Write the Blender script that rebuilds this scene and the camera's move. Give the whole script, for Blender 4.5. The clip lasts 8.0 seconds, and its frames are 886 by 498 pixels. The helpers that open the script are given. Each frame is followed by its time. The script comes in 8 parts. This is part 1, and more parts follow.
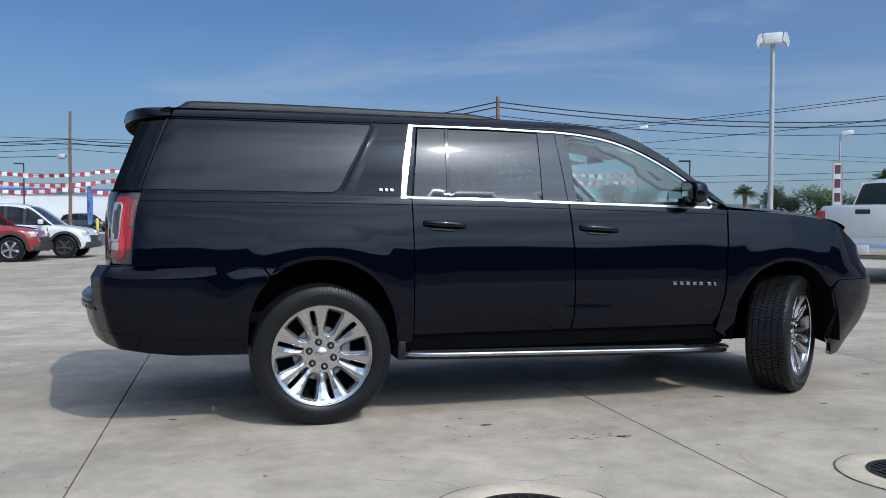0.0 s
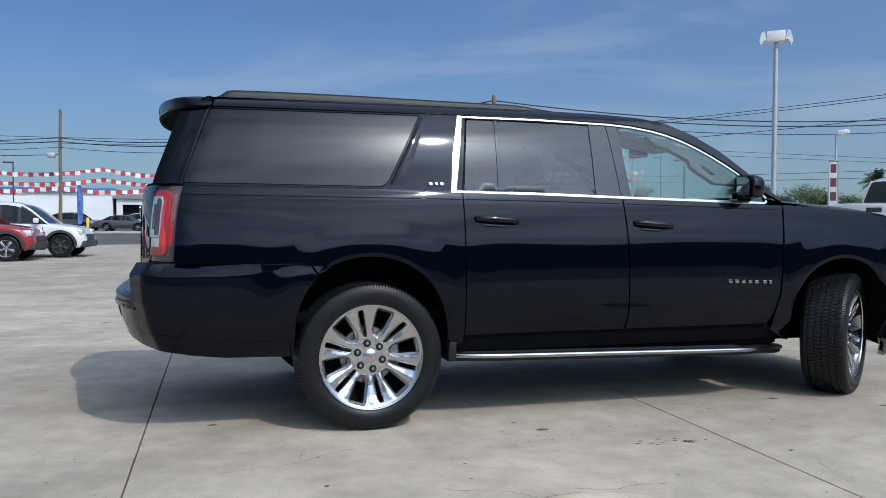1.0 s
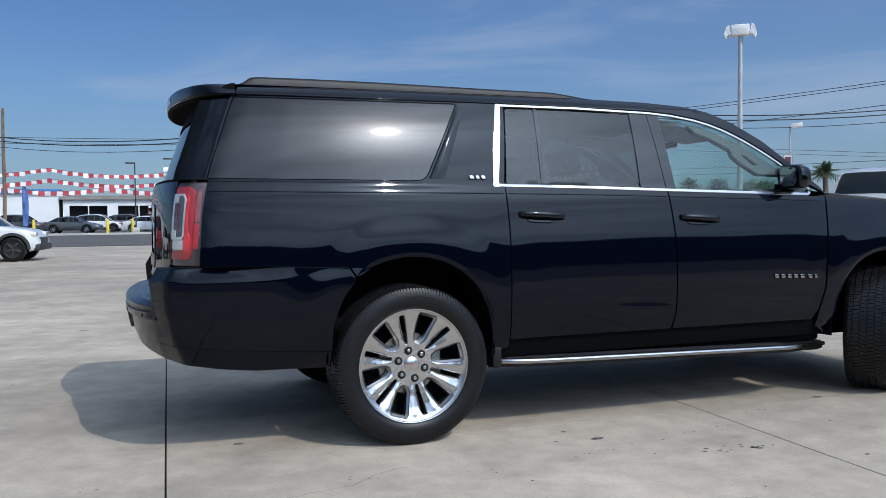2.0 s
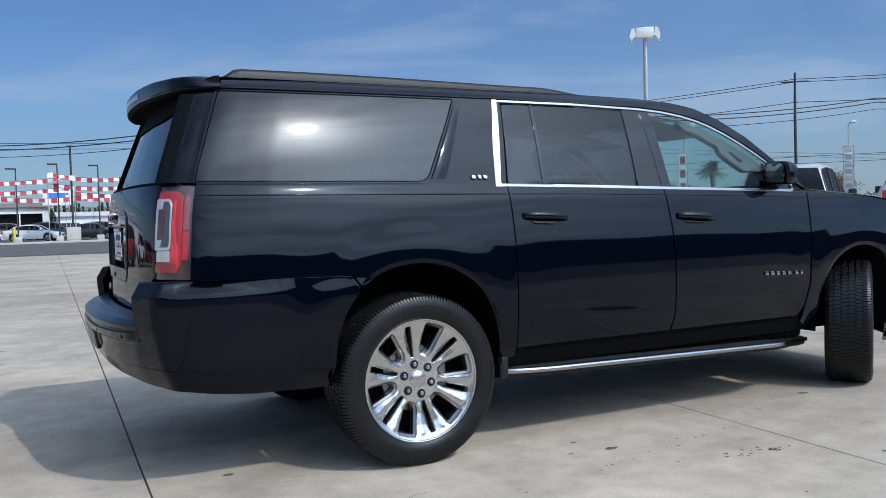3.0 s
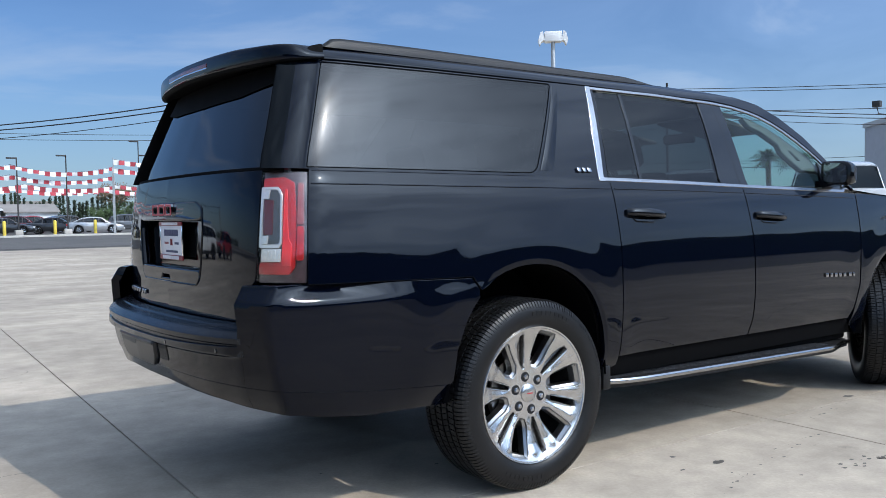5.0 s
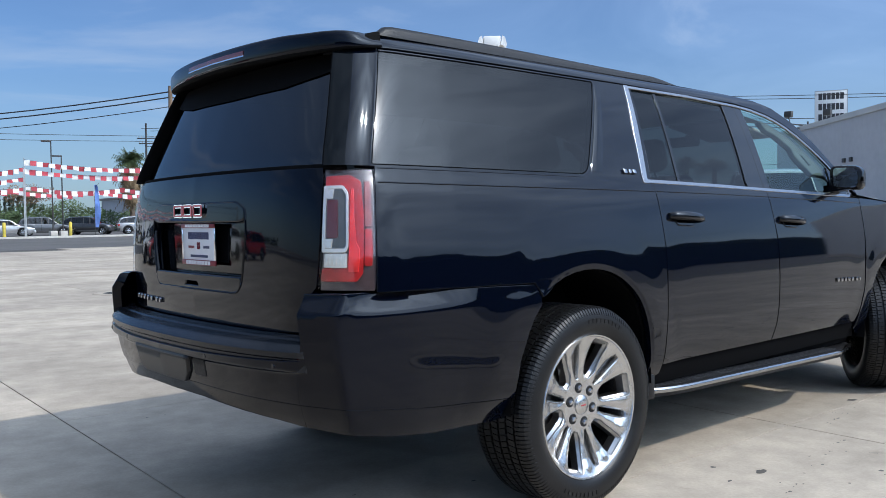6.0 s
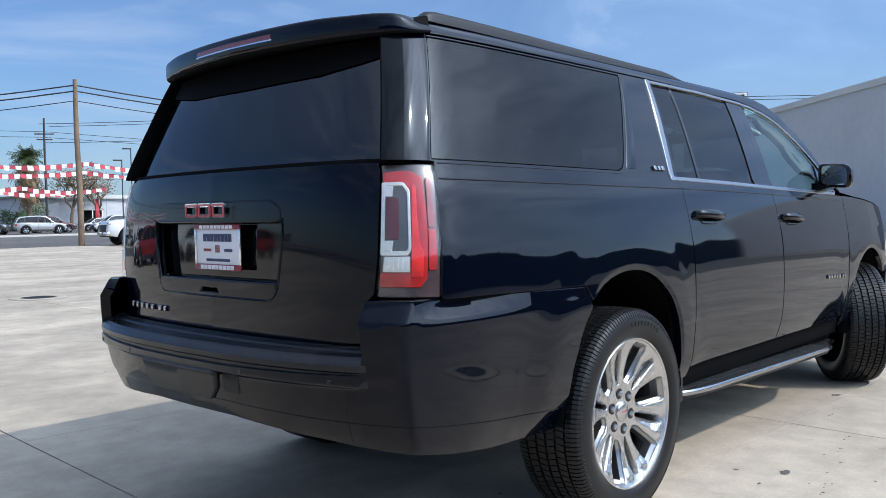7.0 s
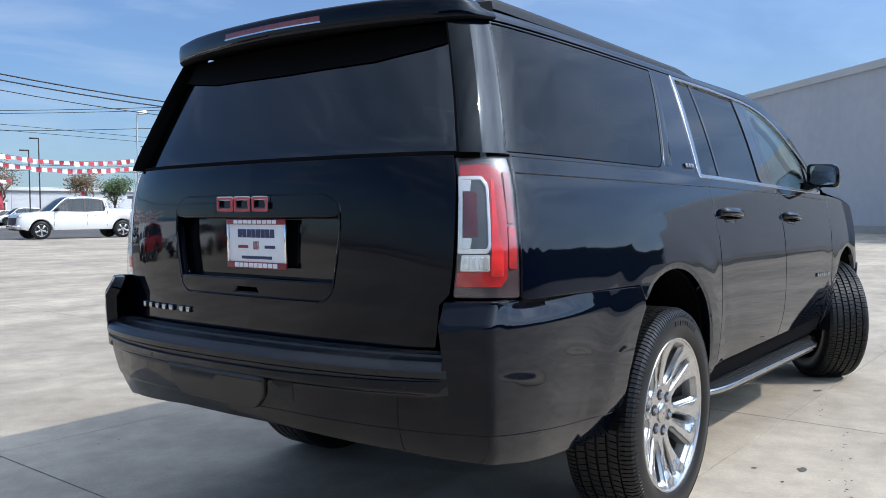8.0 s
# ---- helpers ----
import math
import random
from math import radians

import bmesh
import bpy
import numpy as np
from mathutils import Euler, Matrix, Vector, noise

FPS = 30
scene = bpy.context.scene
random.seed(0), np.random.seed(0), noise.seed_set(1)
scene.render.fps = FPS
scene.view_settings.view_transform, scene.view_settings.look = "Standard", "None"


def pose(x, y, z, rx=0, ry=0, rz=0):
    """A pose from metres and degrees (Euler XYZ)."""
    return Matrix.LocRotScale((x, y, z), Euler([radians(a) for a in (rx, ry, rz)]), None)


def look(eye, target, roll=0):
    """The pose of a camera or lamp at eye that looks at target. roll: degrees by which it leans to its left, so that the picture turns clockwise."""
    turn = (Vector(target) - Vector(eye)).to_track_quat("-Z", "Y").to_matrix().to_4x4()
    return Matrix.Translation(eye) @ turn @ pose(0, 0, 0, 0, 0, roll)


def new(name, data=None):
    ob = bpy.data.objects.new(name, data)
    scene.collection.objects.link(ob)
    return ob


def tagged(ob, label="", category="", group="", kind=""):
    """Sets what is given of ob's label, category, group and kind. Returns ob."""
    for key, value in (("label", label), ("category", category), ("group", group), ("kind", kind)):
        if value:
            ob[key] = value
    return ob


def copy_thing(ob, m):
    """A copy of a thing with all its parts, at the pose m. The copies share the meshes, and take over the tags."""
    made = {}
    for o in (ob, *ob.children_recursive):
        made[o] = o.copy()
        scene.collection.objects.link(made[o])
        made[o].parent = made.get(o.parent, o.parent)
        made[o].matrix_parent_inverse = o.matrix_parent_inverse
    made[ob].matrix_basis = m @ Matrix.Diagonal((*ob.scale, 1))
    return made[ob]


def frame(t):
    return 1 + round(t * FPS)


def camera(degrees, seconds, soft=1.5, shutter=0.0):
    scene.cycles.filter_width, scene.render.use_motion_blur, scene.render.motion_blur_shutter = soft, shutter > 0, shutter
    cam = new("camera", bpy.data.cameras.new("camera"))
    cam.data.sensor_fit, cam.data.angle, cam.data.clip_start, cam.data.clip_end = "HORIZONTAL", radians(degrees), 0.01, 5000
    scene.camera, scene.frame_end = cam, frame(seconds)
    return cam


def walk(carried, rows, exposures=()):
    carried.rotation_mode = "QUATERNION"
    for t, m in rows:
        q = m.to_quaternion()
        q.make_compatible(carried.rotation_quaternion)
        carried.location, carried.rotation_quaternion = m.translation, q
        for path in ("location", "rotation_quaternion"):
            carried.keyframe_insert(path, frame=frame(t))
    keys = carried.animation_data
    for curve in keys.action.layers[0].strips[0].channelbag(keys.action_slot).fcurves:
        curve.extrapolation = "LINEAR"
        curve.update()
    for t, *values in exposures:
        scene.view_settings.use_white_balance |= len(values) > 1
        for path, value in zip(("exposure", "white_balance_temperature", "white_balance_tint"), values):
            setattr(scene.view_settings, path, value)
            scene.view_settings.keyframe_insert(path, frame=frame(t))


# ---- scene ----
cam = camera(56.2, 8.0, soft=0.5)
PATH = [
    (0, (-0.685, -5.865, 1.216), (-0.125, -3.946, 1.146), 0.2),
    (0.5, (-0.828, -5.711, 1.194), (-0.26, -3.794, 1.131), 0.1),
    (1, (-0.978, -5.547, 1.19), (-0.393, -3.636, 1.119), 0.2),
    (1.5, (-1.145, -5.309, 1.188), (-0.537, -3.405, 1.11), -0.0),
    (3, (-1.724, -4.575, 1.201), (-0.805, -2.801, 1.123), -1.6),
    (3.5, (-1.881, -4.337, 1.212), (-0.904, -2.594, 1.127), -1.4),
    (4, (-2.08, -4.112, 1.193), (-1.051, -2.399, 1.115), -1.2),
    (4.5, (-2.257, -3.878, 1.2), (-1.149, -2.215, 1.118), -1.1),
    (6, (-2.705, -3.13, 1.199), (-1.378, -1.636, 1.124), -0.7),
    (6.5, (-2.813, -2.866, 1.193), (-1.395, -1.457, 1.117), -0.8),
    (7, (-2.908, -2.631, 1.209), (-1.429, -1.288, 1.127), -0.9),
    (7.5, (-3.011, -2.388, 1.215), (-1.467, -1.12, 1.125), -0.8),
    (8, (-3.098, -2.178, 1.214), (-1.494, -0.987, 1.12), -0.4),
]
walk(cam, [(t, look(eye, target, roll)) for t, eye, target, roll in PATH],
     [(0.0, -0.48, 6340, 10), (1.5, -0.46, 6300, 10), (3.0, -0.33, 6180, 10), (4.0, -0.10, 6280, 10), (6.0, -0.06, 6300, 10), (6.5, 0.08, 6340, 10), (7.5, 0.13, 6390, 10), (8.0, 0.12, 6430, 10)])

def multiply(n, l, a, b):
    if a is None:
        return b
    k = n.new("ShaderNodeMath")
    k.operation = "MULTIPLY"
    l.new(a, k.inputs[0])
    l.new(b, k.inputs[1])
    return k.outputs[0]


# ---- sky and sun ----
SUN_WAY = Vector((0.278, -0.648, 0.709)).normalized()
sun = new("sun", bpy.data.lights.new("sun", "SUN"))
sun.data.energy, sun.data.angle, sun.data.color = 2.9, radians(0.55), (1.0, 0.94, 0.85)
sun.matrix_world = look(SUN_WAY * 60, (0, 0, 0))
world = bpy.data.worlds.new("world")
scene.world = world
world.use_nodes = True
wn, wl = world.node_tree.nodes, world.node_tree.links
wn.clear()
sky = wn.new("ShaderNodeTexSky")
sky.sky_type, sky.sun_disc = "NISHITA", False
sky.sun_elevation = math.asin(SUN_WAY.z)
sky.sun_rotation = math.atan2(SUN_WAY.x, SUN_WAY.y)
sky.altitude, sky.air_density, sky.dust_density, sky.ozone_density = 60, 1.0, 0.6, 3.0
coord, stretch = wn.new("ShaderNodeTexCoord"), wn.new("ShaderNodeMapping")
stretch.inputs["Scale"].default_value = (1.2, 2.6, 7.0)
stretch.inputs["Rotation"].default_value = (0.1, 0.12, 0.5)
wisps, wisp_ramp, cirrus = wn.new("ShaderNodeTexNoise"), wn.new("ShaderNodeValToRGB"), wn.new("ShaderNodeMixRGB")
wisps.inputs["Scale"].default_value, wisps.inputs["Detail"].default_value, wisps.inputs["Roughness"].default_value = 1.6, 7, 0.55
wisps.inputs["Distortion"].default_value = 0.6
wisp_ramp.color_ramp.elements[0].position, wisp_ramp.color_ramp.elements[1].position = 0.54, 0.82
wisp_ramp.color_ramp.elements[1].color = (0.42, 0.42, 0.42, 1)
cirrus.inputs[2].default_value = (7.0, 7.6, 8.4, 1)
cool = wn.new("ShaderNodeMixRGB")
cool.blend_type = "MULTIPLY"
cool.inputs[0].default_value, cool.inputs[2].default_value = 1, (0.68, 0.94, 1.25, 1)
background, world_out = wn.new("ShaderNodeBackground"), wn.new("ShaderNodeOutputWorld")
background.inputs["Strength"].default_value = 0.089
wl.new(coord.outputs["Generated"], stretch.inputs["Vector"])
wl.new(stretch.outputs["Vector"], wisps.inputs["Vector"])
wl.new(wisps.outputs["Fac"], wisp_ramp.inputs["Fac"])
wl.new(wisp_ramp.outputs["Color"], cirrus.inputs[0])
wl.new(sky.outputs["Color"], cool.inputs[1])
# pale haze low over the whole horizon
height, low_air, haze = wn.new("ShaderNodeSeparateXYZ"), wn.new("ShaderNodeMapRange"), wn.new("ShaderNodeMixRGB")
low_air.interpolation_type = "SMOOTHERSTEP"
low_air.inputs["From Min"].default_value, low_air.inputs["From Max"].default_value = -0.02, 0.26
low_air.inputs["To Min"].default_value, low_air.inputs["To Max"].default_value = 0.42, 0.0
haze.inputs[2].default_value = (4.3, 5.5, 6.8, 1)
wl.new(coord.outputs["Generated"], height.inputs[0])
wl.new(height.outputs["Z"], low_air.inputs["Value"])
wl.new(low_air.outputs["Result"], haze.inputs[0])
wl.new(cool.outputs["Color"], haze.inputs[1])
wl.new(haze.outputs["Color"], cirrus.inputs[1])
# a thin high veil over the sun's half of the sky, added out of view to fill shade, and a brighter wisp of cirrus close
# by the sun
VEIL_FILL_WAY, CIRRUS_WAY = Vector((0.14, -0.33, 0.93)).normalized(), Vector((0.40, -0.63, 0.665)).normalized()


def sky_lobe(way, power, strength):
    """A soft round patch of haze about a direction."""
    dot, spread, lobe, share = wn.new("ShaderNodeVectorMath"), wn.new("ShaderNodeMapRange"), wn.new("ShaderNodeMath"), wn.new("ShaderNodeMath")
    dot.operation, dot.inputs[1].default_value = "DOT_PRODUCT", way
    spread.inputs["From Min"].default_value, spread.inputs["From Max"].default_value = -1, 1
    lobe.operation, lobe.inputs[1].default_value = "POWER", power
    share.operation, share.inputs[1].default_value = "MULTIPLY", strength
    wl.new(coord.outputs["Generated"], dot.inputs[0])
    wl.new(dot.outputs["Value"], spread.inputs["Value"])
    wl.new(spread.outputs["Result"], lobe.inputs[0])
    wl.new(lobe.outputs[0], share.inputs[0])
    return share.outputs[0]


veil_breaks, both, veil, with_veil = wn.new("ShaderNodeMapRange"), wn.new("ShaderNodeMath"), wn.new("ShaderNodeMixRGB"), wn.new("ShaderNodeMixRGB")
veil_breaks.inputs["From Min"].default_value, veil_breaks.inputs["From Max"].default_value = 0.35, 0.65
veil_breaks.inputs["To Min"].default_value, veil_breaks.inputs["To Max"].default_value = 0.65, 1.25
veil.blend_type, with_veil.blend_type, both.operation = "MULTIPLY", "ADD", "ADD"
veil.inputs[0].default_value, with_veil.inputs[0].default_value = 1, 1
veil.inputs[1].default_value = (11.5, 13.7, 16.4, 1)
wl.new(sky_lobe(VEIL_FILL_WAY, 4.0, 1.02), both.inputs[0])
low_haze = wn.new("ShaderNodeMath")
low_haze.operation = "ADD"
wl.new(sky_lobe(CIRRUS_WAY, 48.0, 3.6), low_haze.inputs[0])
wl.new(sky_lobe(Vector((0.22, -0.93, 0.27)).normalized(), 20.0, 1.70), low_haze.inputs[1])
glow = wn.new("ShaderNodeMath")
glow.operation = "ADD"
wl.new(low_haze.outputs[0], glow.inputs[0])
wl.new(sky_lobe(SUN_WAY, 700.0, 6.0), glow.inputs[1])
wl.new(glow.outputs[0], both.inputs[1])
wl.new(wisps.outputs["Fac"], veil_breaks.inputs["Value"])
wl.new(multiply(wn, wl, both.outputs[0], veil_breaks.outputs["Result"]), veil.inputs[2])
wl.new(cirrus.outputs["Color"], with_veil.inputs[1])
wl.new(veil.outputs["Color"], with_veil.inputs[2])
wl.new(with_veil.outputs["Color"], background.inputs["Color"])
wl.new(background.outputs["Background"], world_out.inputs["Surface"])


# ---- materials ----
def material(name, color, rough=0.5, metal=0.0, vary=0.0, scale=8.0, bump=0.0, bump_scale=60.0, coat=0.0, spec=0.5, fine=0.0, each=0.0, coat_ior=1.49):
    """A Principled material whose colour and roughness vary at two scales, with fine relief; each: how much every piece differs."""
    m = bpy.data.materials.new(name)
    m.use_nodes = True
    n, l = m.node_tree.nodes, m.node_tree.links
    p = n["Principled BSDF"]
    p.inputs["Base Color"].default_value = (*color, 1)
    p.inputs["Roughness"].default_value, p.inputs["Metallic"].default_value = rough, metal
    p.inputs["Specular IOR Level"].default_value = spec
    p.inputs["Coat Weight"].default_value, p.inputs["Coat Roughness"].default_value, p.inputs["Coat IOR"].default_value = coat, 0.012, coat_ior
    place = n.new("ShaderNodeTexCoord")
    if vary or fine or each:
        total = None
        for size, amount, detail in ((scale, vary, 5), (scale * 9, fine, 3)):
            if not amount:
                continue
            t = n.new("ShaderNodeTexNoise")
            t.inputs["Scale"].default_value, t.inputs["Detail"].default_value = size, detail
            l.new(place.outputs["Object"], t.inputs["Vector"])
            r = n.new("ShaderNodeMapRange")
            r.inputs["From Min"].default_value, r.inputs["From Max"].default_value = 0.3, 0.7
            r.inputs["To Min"].default_value, r.inputs["To Max"].default_value = 1 - amount, 1 + amount
            l.new(t.outputs["Fac"], r.inputs["Value"])
            total = multiply(n, l, total, r.outputs["Result"])
        if each:
            info, r = n.new("ShaderNodeObjectInfo"), n.new("ShaderNodeMapRange")
            r.inputs["To Min"].default_value, r.inputs["To Max"].default_value = 1 - each, 1 + each
            l.new(info.outputs["Random"], r.inputs["Value"])
            total = multiply(n, l, total, r.outputs["Result"])
        mix = n.new("ShaderNodeMixRGB")
        mix.blend_type = "MULTIPLY"
        mix.inputs[0].default_value = 1
        mix.inputs[1].default_value = (*color, 1)
        l.new(total, mix.inputs[2])
        l.new(mix.outputs["Color"], p.inputs["Base Color"])
    if bump:
        t, b = n.new("ShaderNodeTexNoise"), n.new("ShaderNodeBump")
        t.inputs["Scale"].default_value, t.inputs["Detail"].default_value = bump_scale, 4
        b.inputs["Strength"].default_value, b.inputs["Distance"].default_value = bump, 0.004
        l.new(place.outputs["Object"], t.inputs["Vector"])
        l.new(t.outputs["Fac"], b.inputs["Height"])
        l.new(b.outputs["Normal"], p.inputs["Normal"])
    return m


def glass(name, tint, film=0.0, film_rough=0.25, gloss_of=(5.0, 0.90, 0.042)):
    """A thin pane: a tinted see-through body under Fresnel gloss; film: how much dust dulls the gloss."""
    m = bpy.data.materials.new(name)
    m.use_nodes = True
    n, l = m.node_tree.nodes, m.node_tree.links
    n.clear()
    out, mix, clear, shine, angle = [n.new(k) for k in ("ShaderNodeOutputMaterial", "ShaderNodeMixShader", "ShaderNodeBsdfTransparent", "ShaderNodeBsdfGlossy", "ShaderNodeLayerWeight")]
    power, gloss = n.new("ShaderNodeMath"), n.new("ShaderNodeMath")
    power.operation, gloss.operation = "POWER", "MULTIPLY_ADD"
    power.inputs[1].default_value, gloss.inputs[1].default_value, gloss.inputs[2].default_value = gloss_of
    angle.inputs["Blend"].default_value = 0.5
    clear.inputs["Color"].default_value = (*tint, 1)
    shine.inputs["Roughness"].default_value = 0.03
    l.new(angle.outputs["Facing"], power.inputs[0])
    l.new(power.outputs[0], gloss.inputs[0])
    l.new(gloss.outputs[0], mix.inputs["Fac"])
    l.new(clear.outputs["BSDF"], mix.inputs[1])
    l.new(shine.outputs["BSDF"], mix.inputs[2])
    last = mix
    if film:
        dust, blend = n.new("ShaderNodeBsdfGlossy"), n.new("ShaderNodeMixShader")
        dust.inputs["Roughness"].default_value = film_rough
        dust.inputs["Color"].default_value = (0.5, 0.48, 0.45, 1)
        blend.inputs["Fac"].default_value = film
        l.new(mix.outputs["Shader"], blend.inputs[1])
        l.new(dust.outputs["BSDF"], blend.inputs[2])
        last = blend
    l.new(last.outputs["Shader"], out.inputs["Surface"])
    return m


def lacquer(name, color, gloss_of):
    """Deep paint under a clear coat whose gloss grows towards grazing: power, span and least gloss."""
    m = bpy.data.materials.new(name)
    m.use_nodes = True
    n, l = m.node_tree.nodes, m.node_tree.links
    n.clear()
    out, mix, base, shine, angle = [n.new(k) for k in ("ShaderNodeOutputMaterial", "ShaderNodeMixShader", "ShaderNodeBsdfDiffuse", "ShaderNodeBsdfGlossy", "ShaderNodeLayerWeight")]
    power, gloss = n.new("ShaderNodeMath"), n.new("ShaderNodeMath")
    power.operation, gloss.operation = "POWER", "MULTIPLY_ADD"
    power.inputs[1].default_value, gloss.inputs[1].default_value, gloss.inputs[2].default_value = gloss_of
    angle.inputs["Blend"].default_value = 0.5
    base.inputs["Color"].default_value = (*color, 1)
    # faint orange peel and polish haze keep the reflections from being perfect
    peel, ripple, haze, span = n.new("ShaderNodeTexNoise"), n.new("ShaderNodeBump"), n.new("ShaderNodeTexNoise"), n.new("ShaderNodeMapRange")
    place = n.new("ShaderNodeTexCoord")
    peel.inputs["Scale"].default_value, haze.inputs["Scale"].default_value, haze.inputs["Detail"].default_value = 140, 2.5, 4
    ripple.inputs["Strength"].default_value, ripple.inputs["Distance"].default_value = 0.012, 0.002
    span.inputs["To Min"].default_value, span.inputs["To Max"].default_value = 0.015, 0.05
    for t in (peel, haze):
        l.new(place.outputs["Object"], t.inputs["Vector"])
    l.new(peel.outputs["Fac"], ripple.inputs["Height"])
    l.new(ripple.outputs["Normal"], shine.inputs["Normal"])
    l.new(haze.outputs["Fac"], span.inputs["Value"])
    l.new(span.outputs["Result"], shine.inputs["Roughness"])
    l.new(angle.outputs["Facing"], power.inputs[0])
    l.new(power.outputs[0], gloss.inputs[0])
    l.new(gloss.outputs[0], mix.inputs["Fac"])
    l.new(base.outputs["BSDF"], mix.inputs[1])
    l.new(shine.outputs["BSDF"], mix.inputs[2])
    l.new(mix.outputs["Shader"], out.inputs["Surface"])
    return m


PAINT = lacquer("black_paint", (0.0009, 0.0018, 0.0052), (3.0, 0.64, 0.0230))
GLOSS_BLACK = material("gloss_black", (0.003, 0.003, 0.004), 0.08, coat=0.3, spec=0.3)
SATIN_BLACK = material("satin_black_plastic", (0.010, 0.010, 0.011), 0.42, vary=0.15, scale=20, bump=0.15, bump_scale=900, spec=0.28)
HITCH_BLACK = material("satin_black_cover", (0.010, 0.010, 0.011), 0.32, vary=0.15, scale=10, fine=0.1, spec=0.45)
STEP_BLACK = material("step_pad_plastic", (0.009, 0.010, 0.012), 0.26, vary=0.2, scale=16, bump=0.08, bump_scale=400, spec=0.32)
GRAIN_BLACK = material("grained_black_plastic", (0.012, 0.012, 0.013), 0.5, vary=0.2, scale=14, bump=0.35, bump_scale=500, spec=0.25)
# linings and underbody; also paints in shade on the rocker, barrel and drain
DEEP_BLACK = material("deep_black_lining_and_shade", (0.0045, 0.0045, 0.005), 0.9, spec=0.05)
FIN_BLACK = lacquer("gloss_black_fin", (0.002, 0.003, 0.004), (5.0, 0.60, 0.015))
# black glass edge; so dark because it also carries the spoiler's shade
FRIT = material("black_frit_and_shade", (0.0022, 0.0022, 0.0025), 0.75, vary=0.1, scale=30, spec=0.08)
RUBBER = material("tyre_rubber", (0.0065, 0.0065, 0.007), 0.40, vary=0.25, scale=9, fine=0.2, bump=0.12, bump_scale=160, spec=0.28)
TREAD = material("worn_tread_rubber", (0.009, 0.009, 0.0095), 0.4, vary=0.25, scale=12, bump=0.15, bump_scale=200, spec=0.3)
CHROME = material("chrome", (0.86, 0.87, 0.88), 0.06, 1.0)
BRIGHT_TRIM = material("brushed_bright_trim", (0.40, 0.40, 0.41), 0.18, 1.0, vary=0.05, scale=30)
ALLOY = material("polished_alloy", (0.57, 0.565, 0.56), 0.26, 1.0, vary=0.06, scale=25)
ALLOY_MID = material("darker_alloy_pocket", (0.36, 0.36, 0.36), 0.28, 1.0, vary=0.1, scale=25)
ALLOY_DARK = material("cast_alloy_shadow_side", (0.22, 0.22, 0.22), 0.42, 0.9, vary=0.1, scale=25)
STEEL = material("bare_brake_steel", (0.30, 0.28, 0.26), 0.35, 1.0, vary=0.2, scale=14)
GLASS_CLEAR = glass("side_glass_clear", (0.66, 0.80, 0.77), 0.004)
GLASS_PRIVACY = glass("privacy_glass", (0.022, 0.022, 0.024), 0.010, 0.22)
GLASS_REAR_DOOR = glass("rear_door_glass", (0.070, 0.075, 0.078), 0.006, 0.22)
GLASS_REAR = glass("rear_privacy_glass", (0.03, 0.03, 0.034), 0.03, 0.22, (4.4, 0.80, 0.080))
LEATHER = material("black_leather", (0.030, 0.030, 0.032), 0.5, vary=0.2, scale=10, bump=0.2, bump_scale=220)
HEADLINER = material("grey_headliner", (0.36, 0.35, 0.33), 0.9, vary=0.08, scale=30)
LENS_RED = material("red_lens", (0.40, 0.010, 0.009), 0.3, vary=0.28, scale=28, fine=0.15, coat=1.0)
LENS_STOP = material("stop_lamp_lens", (0.16, 0.030, 0.028), 0.18, vary=0.2, scale=60, coat=0.6)
LENS_GUIDE = material("red_light_guide", (0.74, 0.030, 0.026), 0.25, vary=0.25, scale=18, coat=1.0)
LENS_RED_DARK = material("dark_red_lens", (0.11, 0.022, 0.018), 0.08, coat=1.0)
LENS_GREY = material("grey_reflector", (0.12, 0.125, 0.12), 0.25, 0.4, vary=0.2, scale=70)
LENS_PINK = material("pale_red_lens", (0.27, 0.085, 0.085), 0.2, vary=0.2, scale=30)
LENS_CLEAR = material("silvered_lens", (0.86, 0.82, 0.75), 0.16, 0.6, vary=0.12, scale=90, coat=1.0)
LENS_BACK = material("smoked_lens", (0.055, 0.035, 0.035), 0.3, 0.0, vary=0.2, scale=40, coat=1.0)
LENS_COVER = glass("lamp_cover", (0.96, 0.95, 0.95))
RECESS_BLACK = material("recess_black", (0.002, 0.002, 0.0025), 0.06, spec=0.5)
LINING = material("grey_pillar_lining", (0.13, 0.13, 0.125), 0.8, vary=0.08, scale=30)
PLATE_WHITE = material("white_plate_sheet", (0.70, 0.70, 0.72), 0.35, vary=0.03, scale=30)
PLATE_RED = material("dark_red_plate_frame", (0.20, 0.014, 0.022), 0.35)
PLATE_INK = material("dark_blue_ink", (0.02, 0.03, 0.09), 0.5)
BADGE_RED = material("red_badge_enamel", (0.42, 0.05, 0.06), 0.25, coat=0.6)
